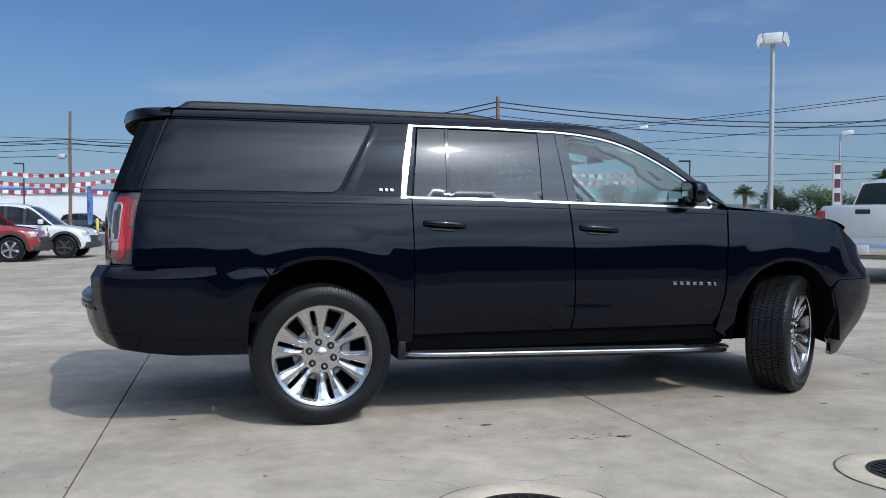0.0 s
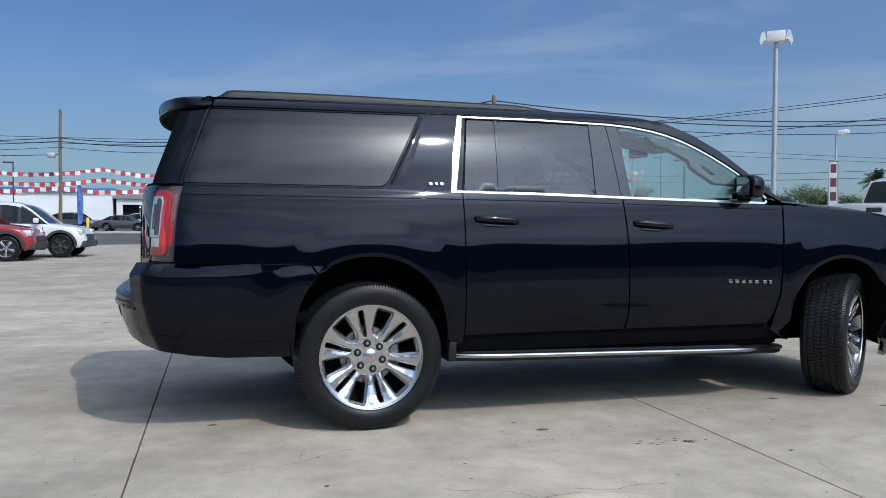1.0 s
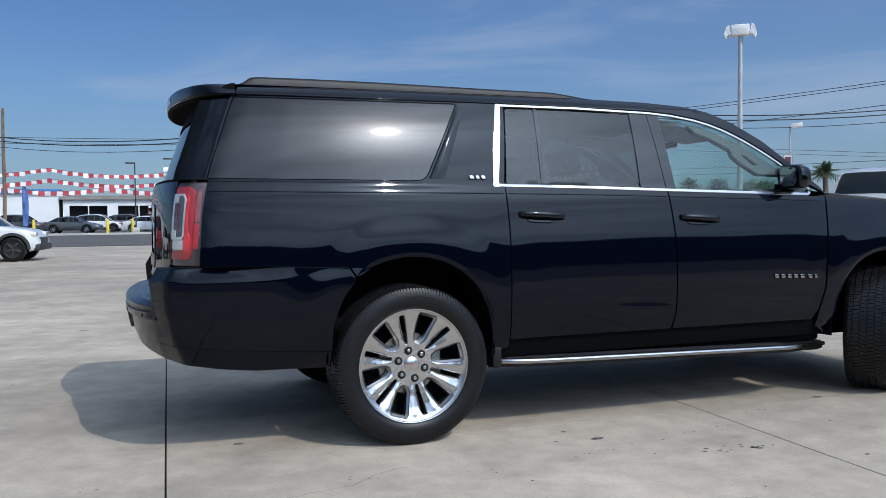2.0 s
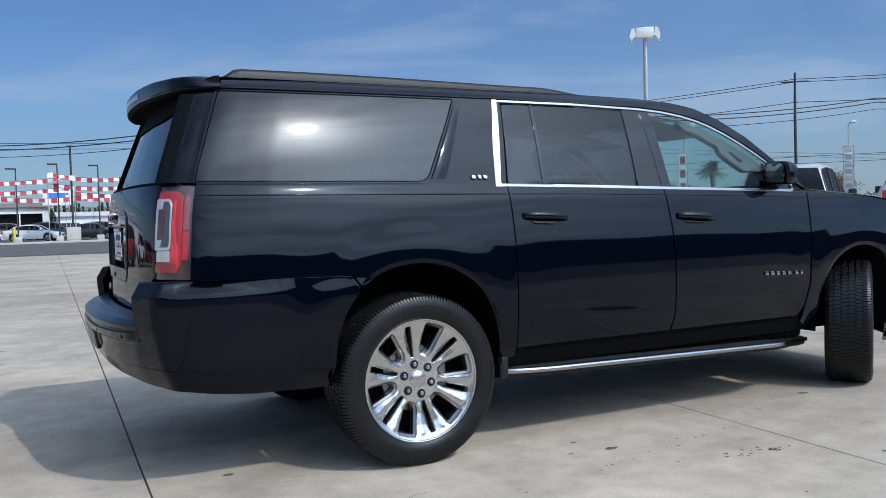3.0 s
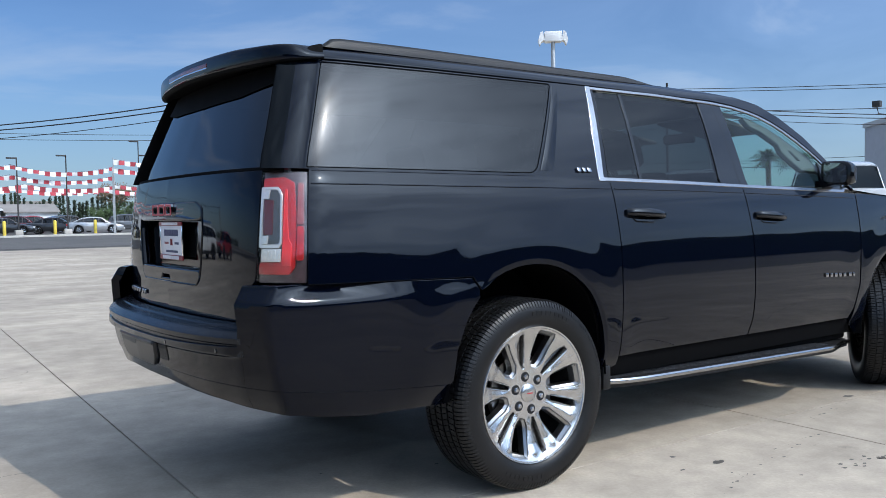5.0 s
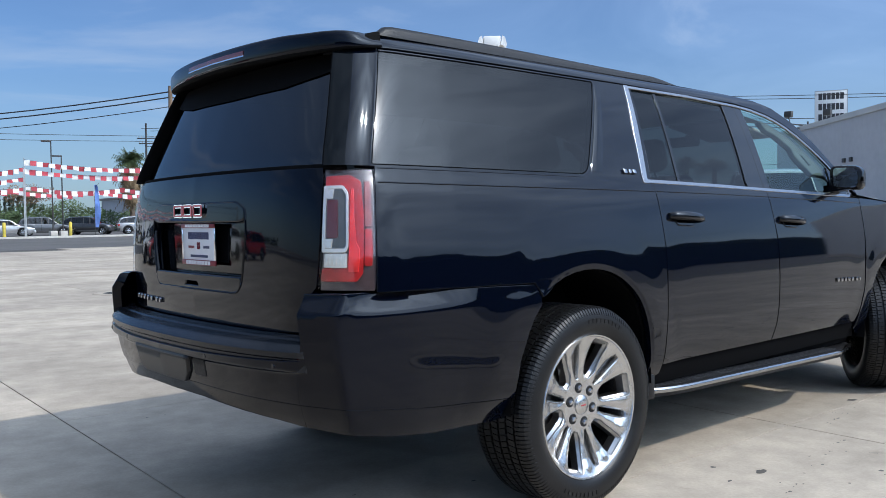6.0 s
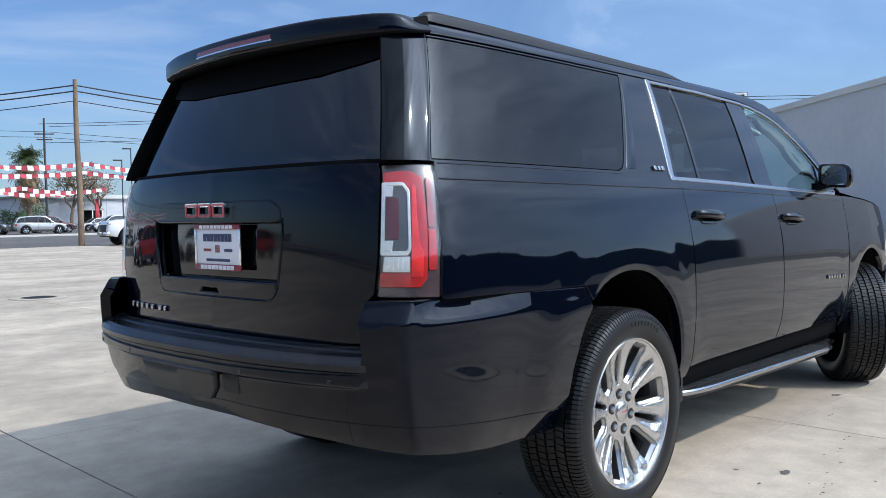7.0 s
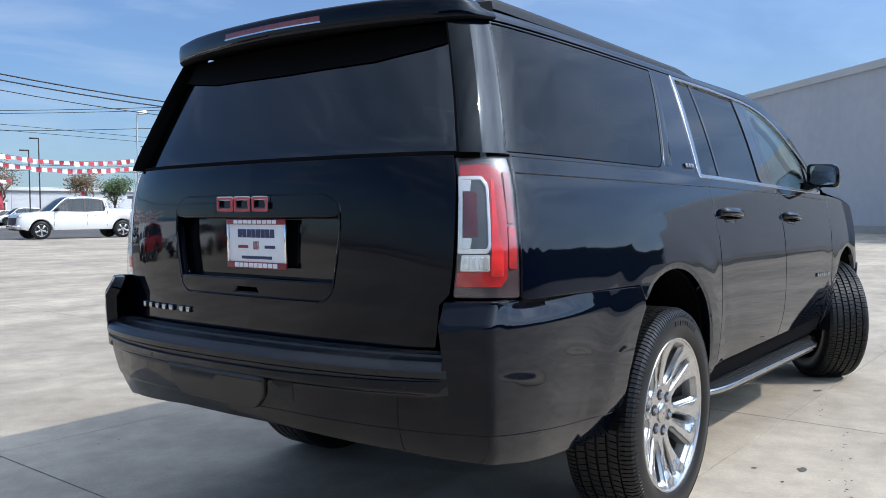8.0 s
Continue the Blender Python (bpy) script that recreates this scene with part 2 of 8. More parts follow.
# ---- the car's outer surface: a plan outline that narrows and leans with height ----
def spline(xs, ys):
    """A smooth curve through points whose xs rise (monotone slopes)."""
    xs, ys = np.array(xs, float), np.array(ys, float)
    d = np.diff(ys) / np.diff(xs)
    m = np.empty_like(ys)
    m[0], m[-1] = d[0], d[-1]
    for i in range(1, len(xs) - 1):
        m[i] = 0 if d[i - 1] * d[i] <= 0 else 2 * d[i - 1] * d[i] / (d[i - 1] + d[i])

    def at(x):
        x = min(max(x, xs[0]), xs[-1])
        i = int(min(max(np.searchsorted(xs, x) - 1, 0), len(xs) - 2))
        h = xs[i + 1] - xs[i]
        s = (x - xs[i]) / h
        return float((1 + 2 * s) * (1 - s) ** 2 * ys[i] + s * (1 - s) ** 2 * h * m[i] + s * s * (3 - 2 * s) * ys[i + 1] + s * s * (s - 1) * h * m[i + 1])
    return at


def smooth_spline(xs, ys):
    """A natural cubic through points whose xs rise: no jumps in curvature."""
    xs, ys = np.array(xs, float), np.array(ys, float)
    n, h = len(xs), np.diff(xs)
    a, b = np.eye(n), np.zeros(n)
    for i in range(1, n - 1):
        a[i, i - 1:i + 2] = h[i - 1], 2 * (h[i - 1] + h[i]), h[i]
        b[i] = 6 * ((ys[i + 1] - ys[i]) / h[i] - (ys[i] - ys[i - 1]) / h[i - 1])
    m = np.linalg.solve(a, b)

    def at(x):
        x = min(max(x, xs[0]), xs[-1])
        i = int(min(max(np.searchsorted(xs, x) - 1, 0), n - 2))
        p, q = (xs[i + 1] - x) / h[i], (x - xs[i]) / h[i]
        return float(p * ys[i] + q * ys[i + 1] + ((p ** 3 - p) * m[i] + (q ** 3 - q) * m[i + 1]) * h[i] ** 2 / 6)
    return at


def polycurve(points, step=0.01):
    """A Catmull-Rom curve through 2D points, as an arc-length table."""
    p = [np.array(q, float) for q in points]
    p = [2 * p[0] - p[1]] + p + [2 * p[-1] - p[-2]]
    out = []
    for i in range(1, len(p) - 2):
        a, b, c, d = p[i - 1:i + 3]
        n = max(2, int(np.linalg.norm(c - b) / step))
        for k in range(n):
            s = k / n
            out.append(0.5 * (2 * b + (c - a) * s + (2 * a - 5 * b + 4 * c - d) * s * s + (3 * b - a - 3 * c + d) * s ** 3))
    out.append(p[-2])
    out = np.array(out)
    return out, np.concatenate([[0], np.cumsum(np.linalg.norm(np.diff(out, axis=0), axis=1))])


# right half of the plan at shoulder height: the side first, then round the rear corner to the middle
REAR_TAB, REAR_LEN = polycurve([(-0.70, -0.983), (-0.85, -0.9755), (-1.00, -0.9635), (-1.085, -0.934), (-1.148, -0.868), (-1.188, -0.775), (-1.225, -0.60), (-1.25, -0.32), (-1.258, 0.0)])
FRONT_TAB, FRONT_LEN = polycurve([(3.30, -0.985), (3.65, -0.965), (3.92, -0.915), (4.09, -0.83), (4.18, -0.66), (4.22, -0.35), (4.23, 0.0)])
SIDE = smooth_spline([-0.70, -0.42, 0.3, 1.3, 2.3, 3.30], [0.983, 0.9885, 0.991, 0.993, 0.994, 0.985])
HALF_LOW = smooth_spline([0.25, 0.36, 0.46, 0.62, 0.78, 0.92, 1.06, 1.20, 1.30, 1.36], [0.86, 0.897, 0.938, 0.984, 0.999, 0.999, 0.990, 0.966, 0.940, 0.916])
HALF_UP = smooth_spline([1.36, 1.48, 1.60, 1.72, 1.83], [0.912, 0.874, 0.832, 0.785, 0.735])
HALF_TOP = spline([1.83, 1.85, 1.875, 1.895], [0.735, 0.718, 0.675, 0.61])


def HALF(z):
    """Half the car's width at height z, of 0.999 at the shoulder."""
    return HALF_LOW(max(z, 0.25)) if z < 1.36 else HALF_UP(z) if z < 1.83 else HALF_TOP(z)


LEAN_REAR = smooth_spline([0.20, 0.60, 0.90, 1.15, 1.30, 1.40, 1.50, 1.65, 1.82, 1.92], [0.055, 0.01, 0.0, 0.0, 0.008, 0.026, 0.060, 0.115, 0.180, 0.222])
FRONT_LEAN = spline([0.20, 0.33, 0.50, 0.62, 0.72, 0.80, 0.84, 0.93, 1.04, 1.14, 1.24, 1.30], [-0.20, -0.135, -0.045, -0.010, 0.0, -0.003, -0.015, -0.080, -0.115, -0.150, -0.20, -0.25])
REAR_END, FRONT_END = -0.70 - REAR_LEN[-1], 3.30 + FRONT_LEN[-1]
WHEELS = ((0.0, 0.41), (3.302, 0.41))


def plan(u):
    if u < -0.70:
        s = -0.70 - u
        return float(np.interp(s, REAR_LEN, REAR_TAB[:, 0])), float(np.interp(s, REAR_LEN, REAR_TAB[:, 1]))
    if u > 3.30:
        s = u - 3.30
        return float(np.interp(s, FRONT_LEN, FRONT_TAB[:, 0])), float(np.interp(s, FRONT_LEN, FRONT_TAB[:, 1]))
    return u, -SIDE(u)


def step01(a, b, v):
    s = min(max((v - a) / (b - a), 0.0), 1.0)
    return s * s * (3 - 2 * s)


def flare(x, z):
    """The raised lip round the wheel arches: a flat band with a rolled edge, falling in a fillet to the body."""
    total = 0.0
    for k, (wx, wz) in enumerate(WHEELS):
        dx, dz = (x - wx), (z - wz)
        r = (abs(dx / 0.545) ** 2.6 + abs(dz / 0.565) ** 2.6) ** (1 / 2.6) if dz > 0 else abs(dx / 0.545)
        soft = 0.017 * math.exp(-((max(r, 1.0) - 1.0) / 0.24) ** 2) * step01(0.35, 0.55, z)
        crisp = 0.0
        if abs(dx) < 0.9 and 0.5 < z < 1.34:
            crisp = step01(0.86, 0.95, z) if k == 0 and dx < 0 else step01(0.5, 0.68, z)
        if crisp:
            line = ARCH_LINES[k]
            d = float(np.sqrt(((line - (x, z)) ** 2).sum(axis=1).min()))
            band = 0.0030 + 0.0050 * (1 - step01(0.075, 0.215, d)) - 0.0045 * (1 - step01(0.0, 0.024, d)) if d < 0.215 else 0.0030 * math.exp(-((d - 0.215) / 0.12) ** 2)
            soft += (band - soft) * crisp
        total += soft
    return total


def skin(u, z, side=-1):
    """The point of the outer surface at plan length u and height z; side -1 is the car's right."""
    x, y = plan(u)
    k = HALF(z) / 0.999
    y *= k
    if -1.0 < u < 4.1:
        y -= flare(x, z) * step01(-1.0, -0.85, u)
    if u < 0:
        x += LEAN_REAR(z) * step01(0.0, -1.05, x)
    elif u > 3.3:
        x += FRONT_LEAN(z) * step01(3.62, 4.06, x)
    return Vector((x, y * -side, z))


# the rear bumper has a plan of its own, further out
BUMP_TAB, BUMP_LEN = polycurve([(-0.70, -0.983), (-0.92, -0.976), (-1.08, -0.960), (-1.190, -0.942), (-1.208, -0.936), (-1.221, -0.926), (-1.231, -0.912), (-1.266, -0.850), (-1.308, -0.765), (-1.360, -0.58), (-1.395, -0.32), (-1.405, 0.0)])
BUMP_END = -0.70 - BUMP_LEN[-1]
BUMP_LEAN = spline([0.40, 0.46, 0.54, 0.62, 0.70, 0.75, 0.87, 0.95], [0.130, 0.095, 0.058, 0.034, 0.019, 0.006, 0.0, 0.0])


def bumper_skin(u, z, side=-1):
    if u >= -0.70:
        p = skin(u, z, side)
    else:
        s = -0.70 - u
        x, y = float(np.interp(s, BUMP_LEN, BUMP_TAB[:, 0])), float(np.interp(s, BUMP_LEN, BUMP_TAB[:, 1]))
        y *= HALF(z) / 0.999
        y -= flare(x, z)
        # a proud lip under the step, that dies out before the corners
        lip_here = step01(0.694, 0.706, z) * step01(0.757, 0.744, z) * step01(0.84, 0.76, abs(y))
        p = Vector((x + BUMP_LEAN(z) * (1 - lip_here) * step01(-0.7, -1.25, x), y * -side, z))
    tuck = min(max((z - 0.894) / 0.054, 0), 1) * 0.038 * step01(-0.50, -1.0, u)
    if tuck:
        back = step01(-1.05, -1.25, p.x)
        p.x += tuck * back
        p.y -= tuck * (1 - back) * side
    return p


# ---- mesh helpers ----
def link_mesh(name, me, parent=None, label=""):
    ob = new(name, me)
    ob.parent = parent
    if label:
        ob["label"] = label
    return ob


def part(name, bm, mat, parent=None, label="", smooth=True, sharp=40):
    """Links a bmesh as one mesh object under a thing or under a part."""
    me = bpy.data.meshes.new(name)
    bmesh.ops.recalc_face_normals(bm, faces=bm.faces[:])
    if smooth:
        limit = radians(sharp)
        for f in bm.faces:
            f.smooth = True
        for e in bm.edges:
            if len(e.link_faces) == 2 and e.calc_face_angle(0) > limit:
                e.smooth = False
    bm.to_mesh(me)
    bm.free()
    me.materials.append(mat)
    return link_mesh(name, me, parent, label)


def thing(name, at=None, label="", category="", group="", kind=""):
    """An Empty at the base of a thing, that parents its parts."""
    ob = new(name)
    ob.empty_display_size = 0.2
    if at is not None:
        ob.matrix_world = at
    return tagged(ob, label, category, group, kind)


def add_box(bm, lo, hi, bevel=0.0, m=None, segments=2):
    lo, hi = Vector(lo), Vector(hi)
    made = bmesh.ops.create_cube(bm, size=1.0, matrix=Matrix.Translation((lo + hi) / 2) @ Matrix.Diagonal((*(hi - lo), 1)))["verts"]
    if bevel:
        edges = {e for v in made for e in v.link_edges}
        cut = bmesh.ops.bevel(bm, geom=list(edges), offset=bevel, segments=segments, affect="EDGES", profile=0.5)
        made = list({v for f in cut["faces"] for v in f.verts} | {v for v in made if v.is_valid})
        seen, todo = set(made), list(made)
        while todo:
            for e in todo.pop().link_edges:
                for v in e.verts:
                    if v not in seen:
                        seen.add(v)
                        todo.append(v)
        made = list(seen)
    if m is not None:
        bmesh.ops.transform(bm, matrix=m, verts=made)
    return made


def add_loft(bm, rings, closed=True, caps=False):
    """Joins rings of points, of equal length, by quads."""
    vs = [[bm.verts.new(p) for p in ring] for ring in rings]
    n = len(rings[0])
    for a, b in zip(vs, vs[1:]):
        for i in range(n if closed else n - 1):
            j = (i + 1) % n
            bm.faces.new((a[i], a[j], b[j], b[i]))
    if caps:
        bm.faces.new(vs[0][::-1])
        bm.faces.new(vs[-1])
    return vs


def add_tube(bm, points, radius, sides=8, caps=True):
    """A round bar along a path; radius: one number or one a point."""
    pts = [Vector(p) for p in points]
    rings = []
    for i, p in enumerate(pts):
        d = (pts[min(i + 1, len(pts) - 1)] - pts[max(i - 1, 0)]).normalized()
        a = d.cross(Vector((0, 0, 1)) if abs(d.z) < 0.9 else Vector((1, 0, 0))).normalized()
        b = d.cross(a)
        r = radius[i] if isinstance(radius, (list, tuple)) else radius
        rings.append([p + a * math.cos(k * math.tau / sides) * r + b * math.sin(k * math.tau / sides) * r for k in range(sides)])
    add_loft(bm, rings, True, caps)


def add_lathe(bm, profile, sides=48, axis="y"):
    """Turns a profile of (radius, along) round the y (or z) axis."""
    rings = []
    for k in range(sides):
        a = k * math.tau / sides
        if axis == "y":
            rings.append([(r * math.cos(a), h, r * math.sin(a)) for r, h in profile])
        else:
            rings.append([(r * math.cos(a), r * math.sin(a), h) for r, h in profile])
    rings.append(rings[0])
    add_loft(bm, rings, False)
    bmesh.ops.remove_doubles(bm, verts=bm.verts[:], dist=1e-5)


def box_part(name, lo, hi, mat, parent, bevel=0.0, label="", m=None):
    bm = bmesh.new()
    add_box(bm, lo, hi, bevel, m)
    return part(name, bm, mat, parent, label)


def inside(p, loop):
    hit, (x, y) = False, p
    for (x0, y0), (x1, y1) in zip(loop, loop[1:] + loop[:1]):
        if (y0 > y) != (y1 > y) and x < (x1 - x0) * (y - y0) / (y1 - y0) + x0:
            hit = not hit
    return hit


def area(loop):
    return sum(a[0] * b[1] - b[0] * a[1] for a, b in zip(loop, loop[1:] + loop[:1])) / 2


def dense(loop, step):
    out = []
    for a, b in zip(loop, loop[1:] + loop[:1]):
        n = max(1, int(math.hypot(b[0] - a[0], b[1] - a[1]) / step + 0.5))
        out += [(a[0] + (b[0] - a[0]) * k / n, a[1] + (b[1] - a[1]) * k / n) for k in range(n)]
    return out


def rounded(loop, r, n=4):
    """A polygon with its corners rounded; r: one radius, or one a corner."""
    out = []
    for i, b in enumerate(loop):
        a, c = loop[i - 1], loop[(i + 1) % len(loop)]
        la, lc = math.dist(a, b), math.dist(b, c)
        q = min(r[i] if isinstance(r, (list, tuple)) else r, la * 0.45, lc * 0.45)
        if q < 1e-4:
            out.append(b)
            continue
        p0 = (b[0] + (a[0] - b[0]) * q / la, b[1] + (a[1] - b[1]) * q / la)
        p2 = (b[0] + (c[0] - b[0]) * q / lc, b[1] + (c[1] - b[1]) * q / lc)
        for k in range(n + 1):
            s = k / n
            out.append(((1 - s) ** 2 * p0[0] + 2 * s * (1 - s) * b[0] + s * s * p2[0], (1 - s) ** 2 * p0[1] + 2 * s * (1 - s) * b[1] + s * s * p2[1]))
    return out


def curve(points, n=6):
    """More points along a smooth open line through the given ones."""
    tab, length = polycurve(points, 0.004)
    total = length[-1]
    count = n * (len(points) - 1)
    return [(float(np.interp(total * k / count, length, tab[:, 0])), float(np.interp(total * k / count, length, tab[:, 1]))) for k in range(count + 1)]


def shrunk(loop, gap):
    """The loop moved inwards by gap (outwards where negative)."""
    sign = 1 if area(loop) > 0 else -1
    out = []
    for i, b in enumerate(loop):
        a, c = loop[i - 1], loop[(i + 1) % len(loop)]
        t1 = Vector((b[0] - a[0], b[1] - a[1])).normalized()
        t2 = Vector((c[0] - b[0], c[1] - b[1])).normalized()
        n = Vector((-t1.y - t2.y, t1.x + t2.x)) * sign
        if n.length < 1e-6:
            out.append(b)
            continue
        n.normalize()
        k = gap / max(0.35, n.dot(Vector((-t1.y, t1.x)) * sign))
        out.append((b[0] + n.x * k, b[1] + n.y * k))
    return out


def sheet(name, place, normal, outer, mat, parent=None, label="", holes=(), step=0.03, gap=0.0, depth=0.02, lift=0.0, edge=0.0025, lines=()):
    """A curved sheet cut to an outline on a surface: place(a, b) gives its points, normal(a, b) its exact normals.
    Its rim is rolled over by edge and turned inwards by depth."""
    from mathutils.geometry import delaunay_2d_cdt
    loops = [dense(shrunk(outer, gap) if gap else list(outer), step)]
    loops += [dense(shrunk(h, -gap) if gap else list(h), step) for h in holes]
    pts, edges, flat = [], [], []
    for loop in loops:
        base = len(pts)
        pts += loop
        edges += [(base + i, base + (i + 1) % len(loop)) for i in range(len(loop))]
        flat += loop
    a0, a1 = min(p[0] for p in loops[0]), max(p[0] for p in loops[0])
    b0, b1 = min(p[1] for p in loops[0]), max(p[1] for p in loops[0])
    rim = np.array(flat)
    # extra rows of points along the lines where the surface bends most
    rows = []
    for line in lines:
        for q in line:
            if inside(q, loops[0]) and not any(inside(q, h) for h in loops[1:]) and np.min(np.abs(rim - q).max(axis=1)) > 0.004:
                rows.append(q)
    pts += rows
    if rows:
        rim = np.array(flat + rows)
    for i in range(1, int((a1 - a0) / step) + 1):
        for j in range(1, int((b1 - b0) / step) + 1):
            q = (a0 + i * step, b0 + j * step)
            if inside(q, loops[0]) and not any(inside(q, h) for h in loops[1:]) and np.min(np.abs(rim - q).max(axis=1)) > step * 0.45:
                pts.append(q)
    got = delaunay_2d_cdt([Vector(p) for p in pts], edges, [], 0, 1e-6)
    flat_pts, tris = got[0], got[2]
    flip = (-1) ** (normal(*loops[0][0]).dot(((place(loops[0][0][0] + 1e-3, loops[0][0][1]) - place(*loops[0][0])).cross(place(loops[0][0][0], loops[0][0][1] + 1e-3) - place(*loops[0][0])))) < 0)
    verts, norms, faces = [], [], []
    for p in flat_pts:
        n = normal(p.x, p.y)
        verts.append(place(p.x, p.y) + n * lift)
        norms.append(n)
    for f in tris:
        c = tuple(sum((flat_pts[i] for i in f), Vector((0, 0))) / len(f))
        if inside(c, loops[0]) and not any(inside(c, h) for h in loops[1:]):
            faces.append(tuple(f) if flip > 0 else tuple(reversed(f)))
    # slivers have no normal: leave them out
    faces = [f for f in faces if len(f) > 3 or (verts[f[1]] - verts[f[0]]).cross(verts[f[2]] - verts[f[0]]).length > 4e-7]
    if depth:
        for k, loop in enumerate(loops):
            out = 1 if (area(loop) > 0) == (k == 0) else -1
            m, base = len(loop), len(verts)
            rows = [[], [], []]
            for i, b in enumerate(loop):
                a, c = loop[i - 1], loop[(i + 1) % m]
                t = Vector((c[0] - a[0], c[1] - a[1]))
                t = t.normalized() if t.length > 1e-9 else Vector((1, 0))
                w = Vector((t.y, -t.x)) * out
                p0, n = place(*b), normal(*b)
                side = (place(b[0] + w.x * 1e-3, b[1] + w.y * 1e-3) - p0)
                side = (side - n * side.dot(n)).normalized()
                rows[0].append((p0 + n * lift, n))
                rows[1].append((p0 + n * (lift - edge) + side * edge * 0.8, (n * 0.25 + side).normalized()))
                rows[2].append((p0 + n * (lift - depth) + side * edge * 0.8, side))
            for r in rows:
                verts += [v for v, _ in r]
                norms += [n for _, n in r]
            turn = (out > 0) == (flip > 0)
            for r in range(2):
                for i in range(m):
                    j = (i + 1) % m
                    q = (base + r * m + i, base + r * m + j, base + (r + 1) * m + j, base + (r + 1) * m + i)
                    q = q if (k == 0) == turn or k > 0 and turn else q[::-1]
                    faces.append(q)
    me = bpy.data.meshes.new(name)
    me.from_pydata(verts, [], faces)
    me.polygons.foreach_set("use_smooth", [True] * len(me.polygons))
    # faces turned to agree with their normals
    for poly in me.polygons:
        want = sum((norms[i] for i in poly.vertices), Vector())
        if poly.normal.dot(want) < 0:
            poly.flip()
    me.update()
    me.normals_split_custom_set_from_vertices([tuple(n) for n in norms])
    me.materials.append(mat)
    return link_mesh(name, me, parent, label)


def panel(name, outer, mat, parent, side=-1, label="", **more):
    """A sheet of the car's outer surface, its outline in plan length and height."""
    def place(u, z):
        return across(skin, REAR_END, u, z, side)

    def normal(u, z):
        return numeric_normal(place, u, z, side)
    return sheet(name, place, normal, outer, mat, parent, label, **more)


def across(fn, end, u, z, side):
    """Carries a half surface over the middle of the rear to the other side."""
    if u < end:
        return fn(2 * end - u, z, -side)
    return fn(u, z, side)


def numeric_normal(place, u, z, side):
    e = 0.005
    n = (place(u + e, z) - place(u - e, z)).cross(place(u, z + e) - place(u, z - e))
    n.normalize()
    return n if side < 0 else -n


def mirrored(half, end):
    """A half outline, from the top middle round to the bottom middle, closed over the middle at plan length end."""
    return list(half) + [(2 * end - u, z) for u, z in reversed(half)]


# ---- the large black SUV ----
suv = thing("suv", pose(0, 0, 0), "glossy black full-size SUV with chrome trim on a concrete lot", "car")


REAR_ARCH = [(-0.438, 0.44), (-0.436, 0.53)] + curve([(-0.425, 0.65), (-0.362, 0.80), (-0.225, 0.93), (-0.03, 0.98), (0.165, 0.953), (0.33, 0.848), (0.417, 0.70), (0.452, 0.55)], 3) + [(0.46, 0.44)]
FRONT_ARCH = [(2.83, 0.40), (2.835, 0.52)] + curve([(2.85, 0.64), (2.905, 0.755), (3.005, 0.86), (3.15, 0.925), (3.285, 0.938), (3.42, 0.91), (3.53, 0.845), (3.63, 0.73), (3.68, 0.62)], 3) + [(3.705, 0.50), (3.71, 0.36)]
QUARTER_GLASS = rounded([(-1.035, 1.384), (-1.038, 1.808), (0.345, 1.812), (0.105, 1.377)], [0.006, 0.006, 0.018, 0.05], 5)
CHROME_TOP = [(0.585, 1.812), (1.10, 1.812), (1.59, 1.800), (1.75, 1.788), (1.90, 1.765), (2.00, 1.741), (2.10, 1.707), (2.20, 1.663), (2.30, 1.611), (2.40, 1.553), (2.49, 1.494), (2.575, 1.430), (2.635, 1.378), (2.668, 1.335)]
ARCH_LINES = [np.array(dense(a, 0.012)[:-30]) for a in (REAR_ARCH, FRONT_ARCH)]
BELT = [(0.50, 1.356), (1.10, 1.344), (1.60, 1.330), (2.15, 1.317), (2.65, 1.305)]


def belt(x):
    return float(np.interp(x, [p[0] for p in BELT], [p[1] for p in BELT]))


def strip(line, width):
    """A thin outline along a line, width to both sides of it."""
    left, right = [], []
    for i, b in enumerate(line):
        a, c = line[max(i - 1, 0)], line[min(i + 1, len(line) - 1)]
        t = Vector((c[0] - a[0], c[1] - a[1])).normalized()
        left.append((b[0] - t.y * width / 2, b[1] + t.x * width / 2))
        right.append((b[0] + t.y * width / 2, b[1] - t.x * width / 2))
    return left + right[::-1]


def bead(name, line, parent, side, r=0.0032):
    """A thin round crease along a line on the car's side."""
    bm = bmesh.new()
    path = []
    for (u0, z0), (u1, z1) in zip(line, line[1:]):
        n = max(2, int(abs(u1 - u0) / 0.03))
        path += [skin(u0 + (u1 - u0) * k / n, z0 + (z1 - z0) * k / n, side) for k in range(n)]
    path.append(skin(*line[-1], side))
    add_tube(bm, path, r, 10)
    return part(name, bm, PAINT, parent)


def arch_rows(arch):
    """Rows of points outside an arch, where its flare bends."""
    rows = []
    for d in (0.008, 0.016, 0.026, 0.040, 0.050, 0.058, 0.066, 0.072, 0.079, 0.087, 0.095, 0.104, 0.118, 0.132, 0.148, 0.165, 0.182, 0.200, 0.220):
        rows.append([p for p in dense(shrunk(arch, -d), 0.014) if p[1] > 0.5])
    return rows


def bumper_panel(name, outer, mat, parent, label="", **more):
    def place(u, z):
        return across(bumper_skin, BUMP_END, u, z, -1)
    return sheet(name, place, lambda u, z: numeric_normal(place, u, z, -1), outer, mat, parent, label, **more)


def front_panel(name, outer, mat, parent, **more):
    def place(u, z):
        return skin(2 * FRONT_END - u, z, 1) if u > FRONT_END else skin(u, z, -1)
    return sheet(name, place, lambda u, z: numeric_normal(place, u, z, -1), outer, mat, parent, **more)


